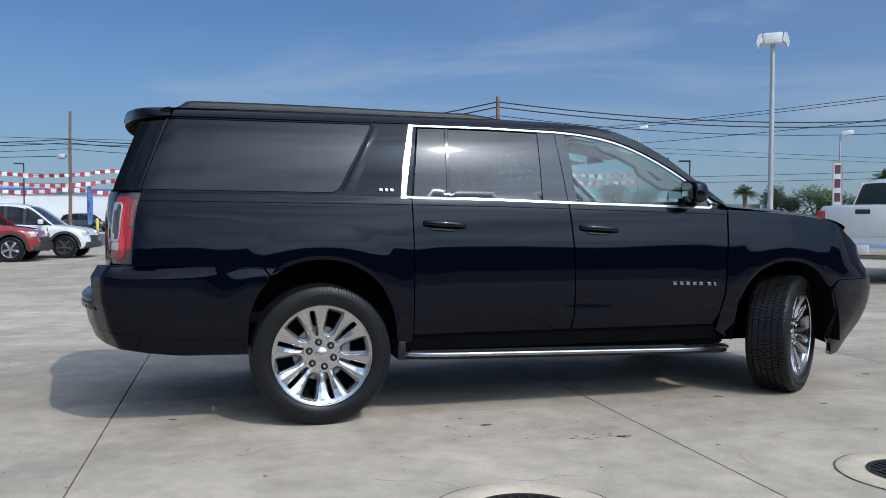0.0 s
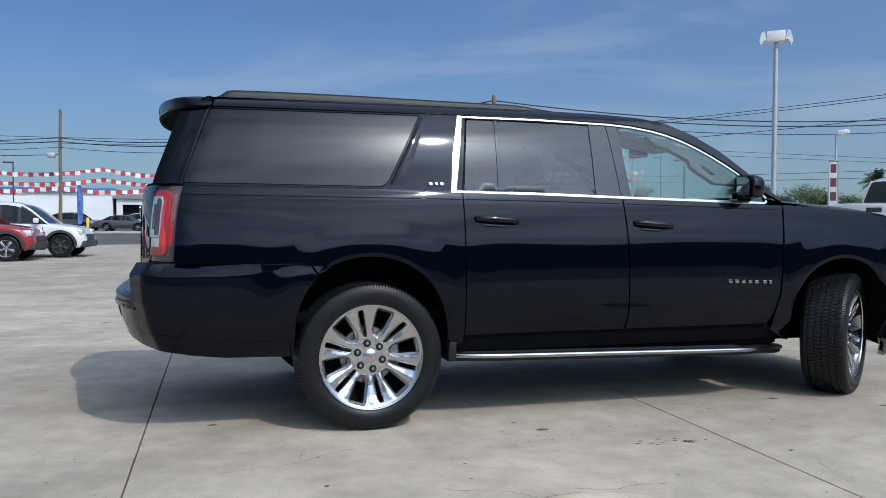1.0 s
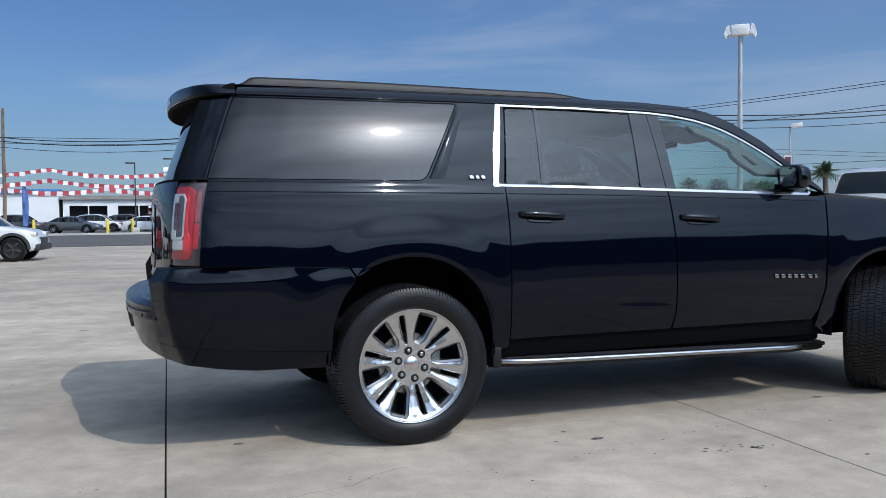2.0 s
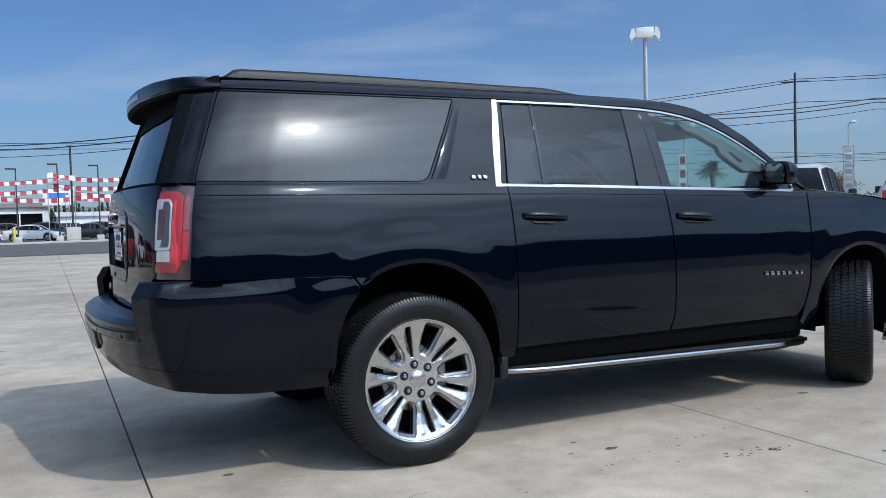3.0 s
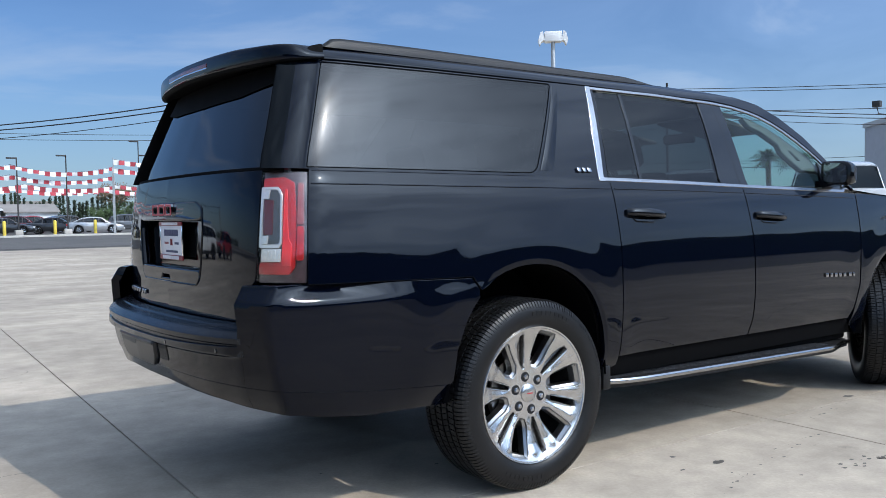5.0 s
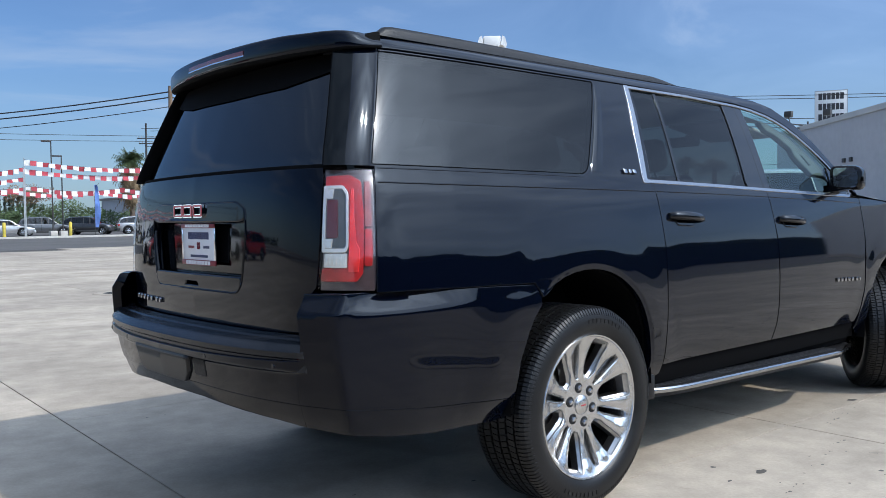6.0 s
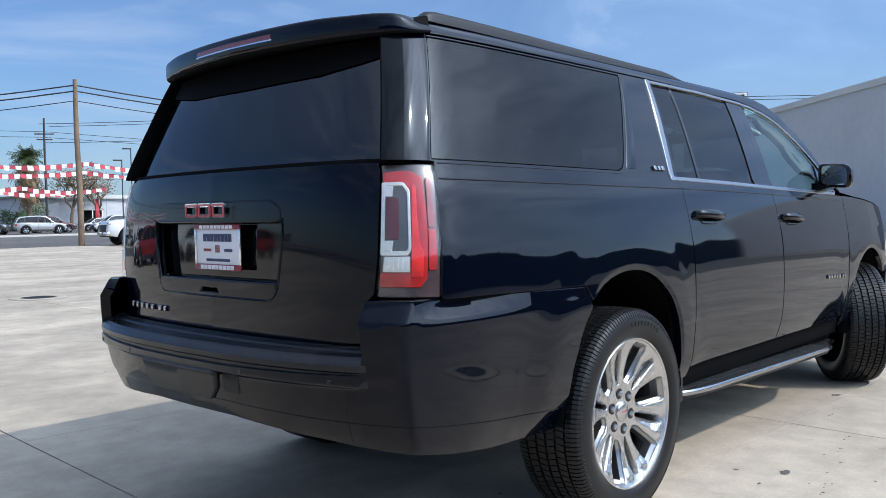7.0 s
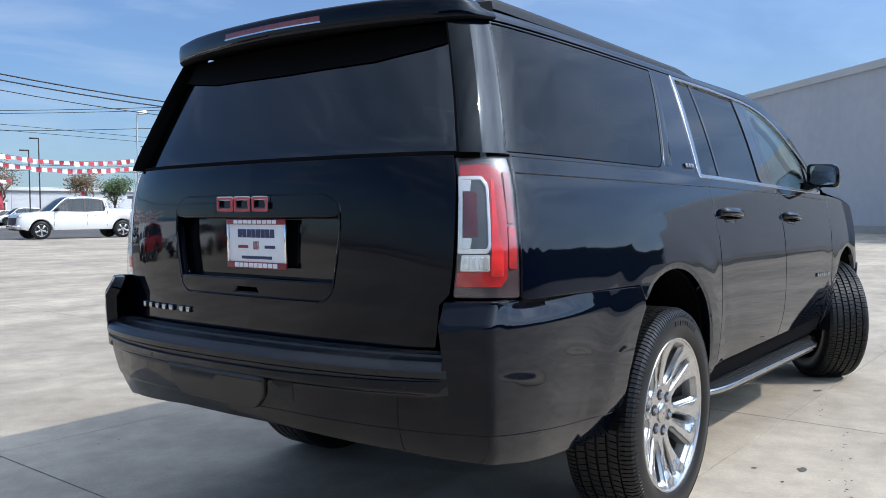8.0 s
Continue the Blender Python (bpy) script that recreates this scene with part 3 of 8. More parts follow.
ROOF_LOW = [(2.79, 1.312)] + [(x + 0.014, z + 0.014) for x, z in reversed(CHROME_TOP[3:-1])] + [(1.59, 1.816), (0.60, 1.826), (-0.20, 1.824), (-0.90, 1.822), (-1.036, 1.821)]
ROOF_HIGH = [(-1.034, 1.878), (-0.80, 1.884), (0.0, 1.890), (1.20, 1.888), (1.60, 1.876), (1.85, 1.856), (2.03, 1.822), (2.20, 1.755), (2.39, 1.646), (2.615, 1.473), (2.768, 1.352)]

for side in (-1, 1):
    quarter = [(0.556, 0.47), (0.556, 1.30), (0.560, 1.365), (0.632, 1.822), (-0.20, 1.818), (-0.90, 1.816), (-1.108, 1.814), (-1.104, 1.60), (-1.100, 1.44), (-1.096, 1.380), (-1.027, 1.376), (-1.044, 1.20), (-1.062, 0.955), (-0.34, 0.945), (-0.300, 0.888)]
    quarter += [p for p in REAR_ARCH if p[0] > -0.29]
    panel("quarter_panel", quarter, PAINT, suv, side, holes=[QUARTER_GLASS], gap=0.0022, depth=0.03, lines=arch_rows(REAR_ARCH))
    # a soft ridge along the pillar in front of the glass
    bm, rings = bmesh.new(), []
    for k in range(17):
        s = k / 16
        u, z, wide = 0.120 + 0.222 * s, 1.390 + 0.412 * s, 1.0 - 0.55 * s
        n = numeric_normal(lambda a, b: skin(a, b, side), u, z, side)
        fade = step01(1.0, 0.75, s) * (0.35 + 0.65 * step01(0.0, 0.12, s))
        rings.append([skin(u + 0.006 + a * wide, z - 0.03 * a, side) + n * (h * fade * wide) for a, h in ((-0.003, -0.004), (-0.001, 0.0008), (0.012, 0.0025), (0.026, 0.0042), (0.034, 0.0046), (0.046, 0.0040), (0.075, 0.0012), (0.094, -0.001))])
    add_loft(bm, rings, False)
    part("pillar_ridge", bm, PAINT, suv, sharp=80)
    panel("quarter_window", QUARTER_GLASS, GLASS_PRIVACY, suv, side, "dark tinted privacy glass", gap=0.004, depth=0.006, lift=-0.003, step=0.06)
    rear_door = panel("rear_door", [(0.560, 0.512), (0.560, 1.352), (1.10, 1.338), (1.601, 1.322), (1.618, 1.0), (1.624, 0.60), (1.608, 0.512)], PAINT, suv, side, gap=0.0026, depth=0.03)
    front_door = panel("front_door", [(1.617, 0.512), (1.630, 0.60), (1.624, 1.0), (1.607, 1.322), (2.15, 1.309), (2.66, 1.296), (2.785, 1.292), (2.775, 1.22), (2.748, 0.90), (2.738, 0.72), (2.70, 0.58), (2.66, 0.512)], PAINT, suv, side, gap=0.0026, depth=0.03)
    fender = [(2.70, 0.47), (2.71, 0.58), (2.748, 0.72), (2.758, 0.90), (2.785, 1.22), (2.795, 1.294), (3.05, 1.283), (3.40, 1.256), (3.65, 1.221), (3.82, 1.176), (3.93, 1.135), (4.03, 1.085), (4.06, 1.00), (4.03, 0.90), (4.00, 0.80), (3.70, 0.80)]
    fender += [p for p in reversed(FRONT_ARCH) if p[1] < 0.79 and p[0] > 3.4][-2:] + [p for p in reversed(FRONT_ARCH) if p[1] >= 0.79 or p[0] < 3.2]
    panel("front_fender", fender, PAINT, suv, side, gap=0.0022, depth=0.03, lines=arch_rows(FRONT_ARCH))
    panel("roof_side", ROOF_LOW + ROOF_HIGH, PAINT, suv, side, gap=0.002, depth=0.02)
    # rocker coloured near-black to carry the shade under the doors
    panel("rocker_panel", [(0.46, 0.40), (0.47, 0.506), (2.67, 0.506), (2.80, 0.40)], DEEP_BLACK, suv, side, lift=-0.016, depth=0.03)
    # window glass of the doors
    panel("rear_vent_window", rounded([(0.577, 1.368), (0.640, 1.800), (0.815, 1.801), (0.788, 1.362)], 0.015), GLASS_REAR_DOOR, rear_door, side, "dark tinted privacy glass", depth=0.005, lift=-0.010, step=0.06)
    panel("rear_door_window", rounded([(0.808, 1.362), (0.838, 1.800), (1.455, 1.795), (1.432, 1.346)], 0.015), GLASS_REAR_DOOR, rear_door, side, "dark tinted privacy glass", depth=0.005, lift=-0.010, step=0.06)
    top = [(x, z - 0.016) for x, z in CHROME_TOP[3:11]]
    panel("front_door_window", rounded([(1.670, 1.330), (1.652, 1.781)] + top + [(2.475, 1.480), (2.462, 1.310)], 0.006), GLASS_CLEAR, front_door, side, "lightly tinted clear glass", depth=0.005, lift=-0.010, step=0.06)
    panel("window_divider", [(0.790, 1.36), (0.818, 1.803), (0.836, 1.803), (0.808, 1.36)], GLOSS_BLACK, rear_door, side, depth=0.012, lift=-0.006)
    panel("rear_window_frame", [(1.432, 1.345), (1.455, 1.797), (1.572, 1.797), (1.602, 1.342)], GLOSS_BLACK, rear_door, side, depth=0.02, lift=-0.004)
    panel("front_window_frame", [(1.608, 1.342), (1.578, 1.797), (1.652, 1.785), (1.670, 1.338)], GLOSS_BLACK, front_door, side, depth=0.02, lift=-0.004)
    panel("mirror_sail", [(2.462, 1.312), (2.475, 1.480), (2.57, 1.412), (2.640, 1.350), (2.640, 1.312)], GLOSS_BLACK, front_door, side, depth=0.02, lift=-0.004)
    # inner trim of the windscreen pillar with its grab handle
    top = [(x - 0.012, z - 0.016) for x, z in CHROME_TOP[4:12]]
    pillar = panel("pillar_lining", top + [(2.52, 1.440), (2.325, 1.448), (2.21, 1.523), (2.168, 1.558), (2.16, 1.60), (2.013, 1.678), (1.93, 1.70)], LINING, front_door, side, "grey pillar lining with a grab handle", holes=[rounded([(2.224, 1.567), (2.266, 1.565), (2.353, 1.498), (2.303, 1.494)], 0.008)], depth=0.035, lift=-0.030, step=0.05, edge=0.008)
    # bright trim round the windows
    panel("pillar_trim", rounded([(0.490, 1.347), (0.520, 1.56), (0.580, 1.818), (0.608, 1.818), (0.552, 1.52), (0.525, 1.372), (0.530, 1.347)], 0.006), BRIGHT_TRIM, suv, side, "bright chrome pillar strip", depth=0.012, lift=0.005, edge=0.004)
    panel("window_trim", strip(CHROME_TOP, 0.009), BRIGHT_TRIM, suv, side, "bright chrome window strip", depth=0.012, lift=0.004, edge=0.004)
    panel("belt_trim", strip(BELT + [(2.668, 1.318)], 0.012), BRIGHT_TRIM, suv, side, "bright chrome belt strip", depth=0.012, lift=0.004, edge=0.005)
    bead("shoulder_line", [(-1.02, 1.322), (-0.5, 1.317), (0.2, 1.312), (0.545, 1.309)], suv, side)
    bead("shoulder_line", [(0.575, 1.309), (1.1, 1.302), (1.59, 1.292)], rear_door, side)
    bead("shoulder_line", [(1.62, 1.291), (2.1, 1.280), (2.76, 1.262)], front_door, side)
    bead("belt_bead", [(-1.015, 1.371), (-0.5, 1.368), (0.09, 1.364)], suv, side)
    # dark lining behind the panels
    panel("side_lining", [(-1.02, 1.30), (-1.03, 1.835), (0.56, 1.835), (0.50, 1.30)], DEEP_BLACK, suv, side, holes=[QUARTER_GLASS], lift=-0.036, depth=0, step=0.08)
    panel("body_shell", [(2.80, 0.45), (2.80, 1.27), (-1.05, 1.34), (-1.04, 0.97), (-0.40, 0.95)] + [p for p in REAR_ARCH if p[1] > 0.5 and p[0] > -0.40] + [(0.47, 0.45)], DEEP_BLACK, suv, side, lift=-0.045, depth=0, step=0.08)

# tail lamps: a shell that wraps the corner, with its lenses; f runs across a lamp from the gate to the side
def lamp_shape(points, bend=0.006):
    """An outline inside a tail lamp from (f, z) points."""
    out = []
    for f, z in points:
        inner = float(np.interp(z, [0.98, 1.095, 1.304, 1.376], [-1.271, -1.248, -1.218, -1.204]))
        outer = float(np.interp(z, [0.98, 1.37], [-1.062, -1.027]))
        out.append((inner + f * (outer - inner), z))
    return rounded(out, bend)


for side in (-1, 1):
    lamp = panel("tail_lamp", lamp_shape([(0, 0.960), (0, 1.18), (0, 1.370), (1, 1.370), (1, 1.18), (1, 0.960)], 0.008), LENS_BACK, suv, side, "red and clear wrap-round tail lamp", gap=0.003, depth=0.03, lift=-0.010)
    panel("red_lens", lamp_shape([(0.05, 0.994), (0.05, 1.034), (0.48, 1.036), (0.53, 1.09), (0.52, 1.285), (0.42, 1.312), (0.05, 1.312), (0.05, 1.342), (0.52, 1.345), (0.72, 1.325), (0.77, 1.20), (0.77, 1.02), (0.68, 0.994)]), LENS_RED, lamp, side, "bright red plastic lens", depth=0.01, lift=-0.001)
    panel("light_guide", lamp_shape([(0.535, 1.025), (0.545, 1.300), (0.585, 1.300), (0.600, 1.20), (0.640, 1.12), (0.700, 1.10), (0.700, 1.025)], 0.004), LENS_GUIDE, lamp, side, "bright red light guide", depth=0.006, lift=0.0015)
    panel("side_lens", lamp_shape([(0.80, 1.175), (0.80, 1.325), (0.90, 1.325), (0.92, 1.175)]), LENS_PINK, lamp, side, "pale red side lens", depth=0.006, lift=-0.004)
    panel("marker_lens", lamp_shape([(0.80, 1.045), (0.80, 1.165), (0.92, 1.165), (0.92, 1.045)]), LENS_RED, lamp, side, depth=0.01, lift=-0.001)
    panel("lens_bowl", lamp_shape([(0.05, 1.10), (0.05, 1.30), (0.38, 1.30), (0.46, 1.28), (0.48, 1.11), (0.44, 1.10)]), LENS_GREY, lamp, side, "grey reflector bowl", depth=0.006, lift=0.0005)
    panel("lens_frame", lamp_shape([(0.03, 1.090), (0.03, 1.309), (0.40, 1.309), (0.49, 1.284), (0.51, 1.108), (0.46, 1.090)]), LENS_CLEAR, lamp, side, "silvered frame of the lamp", holes=[lamp_shape([(0.080, 1.100), (0.080, 1.301), (0.385, 1.301), (0.460, 1.280), (0.480, 1.112), (0.445, 1.100)], 0.004)], depth=0.012, lift=0.004)
    panel("lens_core", lamp_shape([(0.11, 1.138), (0.11, 1.262), (0.30, 1.262), (0.31, 1.138)], 0.004), LENS_RED_DARK, lamp, side, "dark red lens core", depth=0.006, lift=0.003)
    for z0, z1 in ((1.104, 1.132), (1.268, 1.297)):
        panel("frame_block", lamp_shape([(0.09, z0), (0.09, z1), (0.22, z1), (0.20, z0)], 0.003), LENS_CLEAR, lamp, side, depth=0.006, lift=0.004)
    panel("reverse_lens", lamp_shape([(0.09, 1.040), (0.09, 1.084), (0.49, 1.084), (0.50, 1.040)], 0.004), LENS_CLEAR, lamp, side, "clear ribbed reversing lens", depth=0.008, lift=0.002)
    for k in range(5):
        f = 0.14 + 0.075 * k
        panel("lens_rib", lamp_shape([(f, 1.046), (f, 1.078), (f + 0.03, 1.078), (f + 0.03, 1.046)], 0.002), LENS_CLEAR, lamp, side, depth=0.003, lift=0.004)
    panel("lamp_cover", lamp_shape([(0.01, 0.963), (0.01, 1.18), (0.01, 1.367), (0.99, 1.367), (0.99, 1.18), (0.99, 0.963)], 0.008), LENS_COVER, lamp, side, "clear outer lens", gap=0.004, depth=0.008, lift=0.008)

# tailgate with its plate recess
E2 = 2 * REAR_END
gate_half = [(REAR_END, 1.374), (-1.60, 1.374), (-1.210, 1.374), (-1.238, 1.20), (-1.278, 0.97), (-1.31, 0.94), (-1.325, 0.815), (-1.60, 0.800), (REAR_END, 0.795)]
recess_half = [(REAR_END, 1.268), (-1.700, 1.264), (-1.645, 1.240), (-1.648, 1.150), (-1.690, 0.965), (-1.725, 0.932), (REAR_END, 0.925)]
RECESS = rounded(mirrored(recess_half[1:-1], REAR_END), 0.02)
tailgate = panel("tailgate", mirrored(gate_half[1:-1], REAR_END), PAINT, suv, holes=[RECESS], gap=0.002, depth=0.03)
panel("recess_pan", shrunk(RECESS, -0.02), RECESS_BLACK, tailgate, label="gloss black licence plate recess", lift=-0.045, depth=0, step=0.05)
bm = bmesh.new()
loop = dense(shrunk(RECESS, -0.002), 0.03)
add_tube(bm, [across(skin, REAR_END, u, z, -1) for u, z in loop + loop[:1]], 0.004, 8, False)
part("recess_edge", bm, PAINT, tailgate)
panel("badge_bar", rounded(mirrored([(-1.702, 1.262), (-1.650, 1.238), (-1.652, 1.204), (-1.69, 1.198)], REAR_END), 0.008), PAINT, tailgate, lift=0.006, depth=0.045, edge=0.010)
panel("gate_lip", rounded(mirrored([(-1.695, 0.985), (-1.700, 0.955), (-1.728, 0.936)], REAR_END), 0.008), PAINT, tailgate, lift=0.004, depth=0.045, edge=0.010, holes=[rounded([(REAR_END - 0.080, 0.930 + 0.010), (REAR_END - 0.065, 0.965), (REAR_END + 0.040, 0.965), (REAR_END + 0.055, 0.940)], 0.008)])


def glass_at(u, z):
    """The rear glass: flush with the pillars, set back from the gate in its middle."""
    p = across(skin, REAR_END, u, z, -1)
    p.x += 0.042 * (1 - min(abs(p.y) / (0.92 * HALF(z)), 1) ** 4)
    return p


def rear_glass(name, half, corner, mat, label, lift, depth):
    loop = mirrored(half, REAR_END)
    sheet(name, glass_at, lambda u, z: numeric_normal(glass_at, u, z, -1), rounded(loop, corner) if corner else loop, mat, tailgate, label, depth=depth, lift=lift, step=0.06)


rear_glass("rear_window", [(-1.172, 1.800), (-1.170, 1.60), (-1.166, 1.44), (-1.164, 1.386)], 0.010, GLASS_REAR, "dark tinted privacy glass", -0.007, 0.006)
panel("glass_seal", strip([(E2 + 1.127, 1.381), (E2 + 1.6, 1.381), (REAR_END, 1.381), (-1.6, 1.381), (-1.127, 1.381)], 0.012), DEEP_BLACK, tailgate, lift=-0.006, depth=0.02)


def along_middle(y, z, lift=0.0, turn=0.0):
    """A pose on the tailgate at y metres from the middle, z up, x pointing out of the gate."""
    p = across(skin, REAR_END, REAR_END - y, z, -1)
    return Matrix.Translation((p.x - lift, y, z)) @ Matrix.Rotation(turn, 4, "Z")


def letter_bars(name, cells, at, mat, parent, height, label, slant=0.0):
    """Plain blocks, one a letter, in place of a badge's writing. at(s): the pose at s metres along it, -x out of the surface."""
    for s, w in cells:
        bm = bmesh.new()
        m = at(s) @ Matrix(((1, 0, 0, 0), (0, 1, slant, 0), (0, 0, 1, 0), (0, 0, 0, 1)))
        add_box(bm, (-0.006, -w / 2 + 0.003, -height / 2 + 0.003), (0.004, w / 2 - 0.003, height / 2 - 0.003), 0.002, m)
        part(name, bm, mat, parent, label)


def ring_badge(y, w, h, at, parent):
    """A plain rounded frame: a red band inside a chrome band."""
    for inset, band, out, mat, name in ((0.0, 0.0140, 0.004, CHROME, "badge_edge"), (0.0032, 0.0076, 0.0062, BADGE_RED, "badge_frame")):
        outer = rounded([(-w / 2 + inset, -h / 2 + inset), (w / 2 - inset, -h / 2 + inset), (w / 2 - inset, h / 2 - inset), (-w / 2 + inset, h / 2 - inset)], 0.010, 4)
        inner = shrunk(outer, band)
        bm = bmesh.new()
        m = at(y)
        add_loft(bm, [[m @ Vector((d, p, q)) for p, q in loop] for d, loop in ((0.006, outer), (-out, outer), (-out, inner), (0.006, inner))], True)
        part(name, bm, mat, parent, "red badge frame" if mat is BADGE_RED else "chrome badge edge", sharp=30)


for y, w in ((0.104, 0.086), (0.014, 0.084), (-0.073, 0.080)):
    ring_badge(y, w, 0.053, lambda s: along_middle(s, 1.238, 0.012), tailgate)
letter_bars("badge_block", [(0.65 - 0.05 * k, 0.036) for k in range(5)] + [(0.382, 0.036), (0.338, 0.028)], lambda s: along_middle(s, 0.862, 0.004, math.atan2(-0.04, 0.3) if s > 0 else 0), BRIGHT_TRIM, tailgate, 0.027, "small chrome badge block")

# licence plate in a red dealer frame, its words as bars
plate = thing("licence_plate", Matrix.Translation((-1.238, -0.022, 1.106)) @ pose(0, 0, 0, 0, -1, 0) @ Matrix.Diagonal((1, 0.92, 1, 1)), "white dealer plate in a red and chrome frame")
plate.parent = tailgate
box_part("plate_sheet", (-0.004, -0.150, -0.072), (0.0, 0.150, 0.072), PLATE_WHITE, plate, 0.002)
bm = bmesh.new()
for lo, hi in (((-0.010, -0.160, 0.064), (-0.002, 0.160, 0.082)), ((-0.010, -0.160, -0.083), (-0.002, 0.160, -0.062))):
    add_box(bm, lo, hi, 0.003)
part("plate_frame", bm, PLATE_RED, plate, "dark red plate frame")
for y0, y1 in ((-0.160, -0.150), (0.150, 0.160)):
    box_part("frame_side", (-0.008, y0, -0.063), (-0.002, y1, 0.065), CHROME, plate, 0.002)
for y0, y1, z0, z1, mat, name in ((-0.100, 0.100, 0.020, 0.048, PLATE_INK, "wording_bar"), (-0.082, 0.082, -0.052, -0.042, PLATE_INK, "wording_bar"), (-0.10, -0.045, -0.016, -0.006, PLATE_INK, "emblem_bar"), (-0.016, 0.016, -0.020, 0.008, PLATE_RED, "emblem_bar"), (0.045, 0.10, -0.016, -0.006, PLATE_RED, "emblem_bar")):
    n = 8 if z1 - z0 > 0.02 else 1
    bm = bmesh.new()
    for k in range(n):
        w = (y1 - y0) / n
        add_box(bm, (-0.0052, y0 + k * w + (0.003 if n > 1 else 0), z0), (-0.0035, y0 + (k + 1) * w, z1))
    part(name, bm, mat, plate)
for z0, z1 in ((0.067, 0.079), (-0.080, -0.065)):
    bm = bmesh.new()
    for k in range(9):
        y = -0.115 + k * 0.026
        add_box(bm, (-0.0115, y, z0), (-0.0095, y + 0.021, z1))
    part("frame_wording_bar", bm, PLATE_WHITE, plate)

# rear bumper: cover, dark lower edge, step and hitch cover
cover_half = [(-1.93, 0.728), (-1.60, 0.733), (-1.357, 0.738), (-1.349, 0.80), (-1.365, 0.955), (-1.20, 0.957), (-1.06, 0.955), (-1.02, 0.951), (-0.60, 0.946), (-0.345, 0.940), (-0.312, 0.892)]
cover_half += [p for p in reversed(REAR_ARCH) if p[0] < -0.31 and p[1] > 0.53] + [(-0.432, 0.512), (-0.80, 0.534), (-1.10, 0.562), (-1.20, 0.575), (-1.40, 0.585), (-1.93, 0.600)]
corner_rows = []
for du in (-0.075, -0.060, -0.050, -0.041, -0.033, -0.026, -0.019, -0.012, -0.004, 0.006, 0.02):
    u = -0.70 - float(np.interp(1.221, -BUMP_TAB[:, 0], BUMP_LEN)) + 0.026 + du
    for v in (u, 2 * BUMP_END - u):
        corner_rows.append([(v, 0.55 + 0.014 * k) for k in range(30)])
for z in (0.685, 0.692, 0.699, 0.706, 0.713, 0.722):
    corner_rows.append([(BUMP_END - 0.86 + 0.02 * k, z) for k in range(87)])
rear_bumper = bumper_panel("rear_bumper", mirrored(cover_half, BUMP_END), PAINT, suv, gap=0.002, depth=0.04, edge=0.004, lines=corner_rows)
low_half = [(-1.93, 0.594), (-1.40, 0.579), (-1.20, 0.569), (-1.10, 0.556), (-0.80, 0.528), (-0.436, 0.505), (-0.436, 0.425), (-0.80, 0.432), (-1.05, 0.452), (-1.20, 0.475), (-1.50, 0.515), (-1.93, 0.545)]
bumper_panel("bumper_valance", mirrored(low_half, BUMP_END), PAINT, rear_bumper, "glossy black lower bumper edge", lift=-0.004, depth=0.05, edge=0.006)
bm = bmesh.new()
rings = []
for k in range(41):
    y = -0.83 + 1.66 * k / 40
    back = float(np.interp(-abs(y), BUMP_TAB[:, 1], BUMP_TAB[:, 0]))
    front = float(np.interp(-abs(y), REAR_TAB[:, 1], REAR_TAB[:, 0])) + 0.03
    run = back - front
    rings.append([(front, y, 0.70), (front, y, 0.790), (front + run * 0.22, y, 0.790), (front + run * 0.24, y, 0.806), (front + run * 0.28, y, 0.809), (front + run * 0.52, y, 0.803), (front + run * 0.55, y, 0.797), (front + run * 0.80, y, 0.790), (front + run * 0.84, y, 0.783), (front + run * 0.93, y, 0.776), (front + run * 0.985, y, 0.766), (back + 0.004, y, 0.748), (back + 0.012, y, 0.742), (back + 0.012, y, 0.70)])
add_loft(bm, rings, True, True)
part("bumper_step", bm, STEP_BLACK, rear_bumper, "grained black plastic step pad", sharp=25)
bumper_panel("hitch_cover", rounded([(BUMP_END - 0.22, 0.600), (BUMP_END - 0.26, 0.640), (BUMP_END - 0.27, 0.700), (BUMP_END + 0.21, 0.700), (BUMP_END + 0.20, 0.640), (BUMP_END + 0.16, 0.600)], 0.012), HITCH_BLACK, rear_bumper, label="satin black tow hitch cover", lift=0.014, depth=0.022, edge=0.007)
bumper_panel("tow_eye_cover", rounded([(BUMP_END + 0.245, 0.635), (BUMP_END + 0.245, 0.695), (BUMP_END + 0.325, 0.695), (BUMP_END + 0.325, 0.635)], 0.006), SATIN_BLACK, rear_bumper, lift=0.003, depth=0.008, edge=0.003)
for y in (-0.72, -0.36, 0.36, 0.72):
    x = float(np.interp(-abs(y), BUMP_TAB[:, 1], BUMP_TAB[:, 0]))
    bm = bmesh.new()
    add_lathe(bm, [(0.0, 0.001), (0.0085, 0.001), (0.0095, -0.001), (0.0095, -0.006)], 12, "z")
    bmesh.ops.transform(bm, matrix=pose(x, y, 0.716, 0, -90, 0), verts=bm.verts[:])
    part("parking_sensor", bm, PAINT, rear_bumper)

# front fascia, hood, windscreen, roof
front_bumper = front_panel("front_bumper", [(3.712, 0.36), (3.710, 0.50), (3.690, 0.62), (3.640, 0.74), (3.70, 0.795), (4.00, 0.795), (FRONT_END, 0.795), (2 * FRONT_END - 4.0, 0.795), (2 * FRONT_END - 3.70, 0.795), (2 * FRONT_END - 3.64, 0.74), (2 * FRONT_END - 3.69, 0.62), (2 * FRONT_END - 3.71, 0.36), (2 * FRONT_END - 3.95, 0.23), (FRONT_END, 0.30), (3.95, 0.23)], PAINT, suv, depth=0.04, lift=0.012, step=0.05)
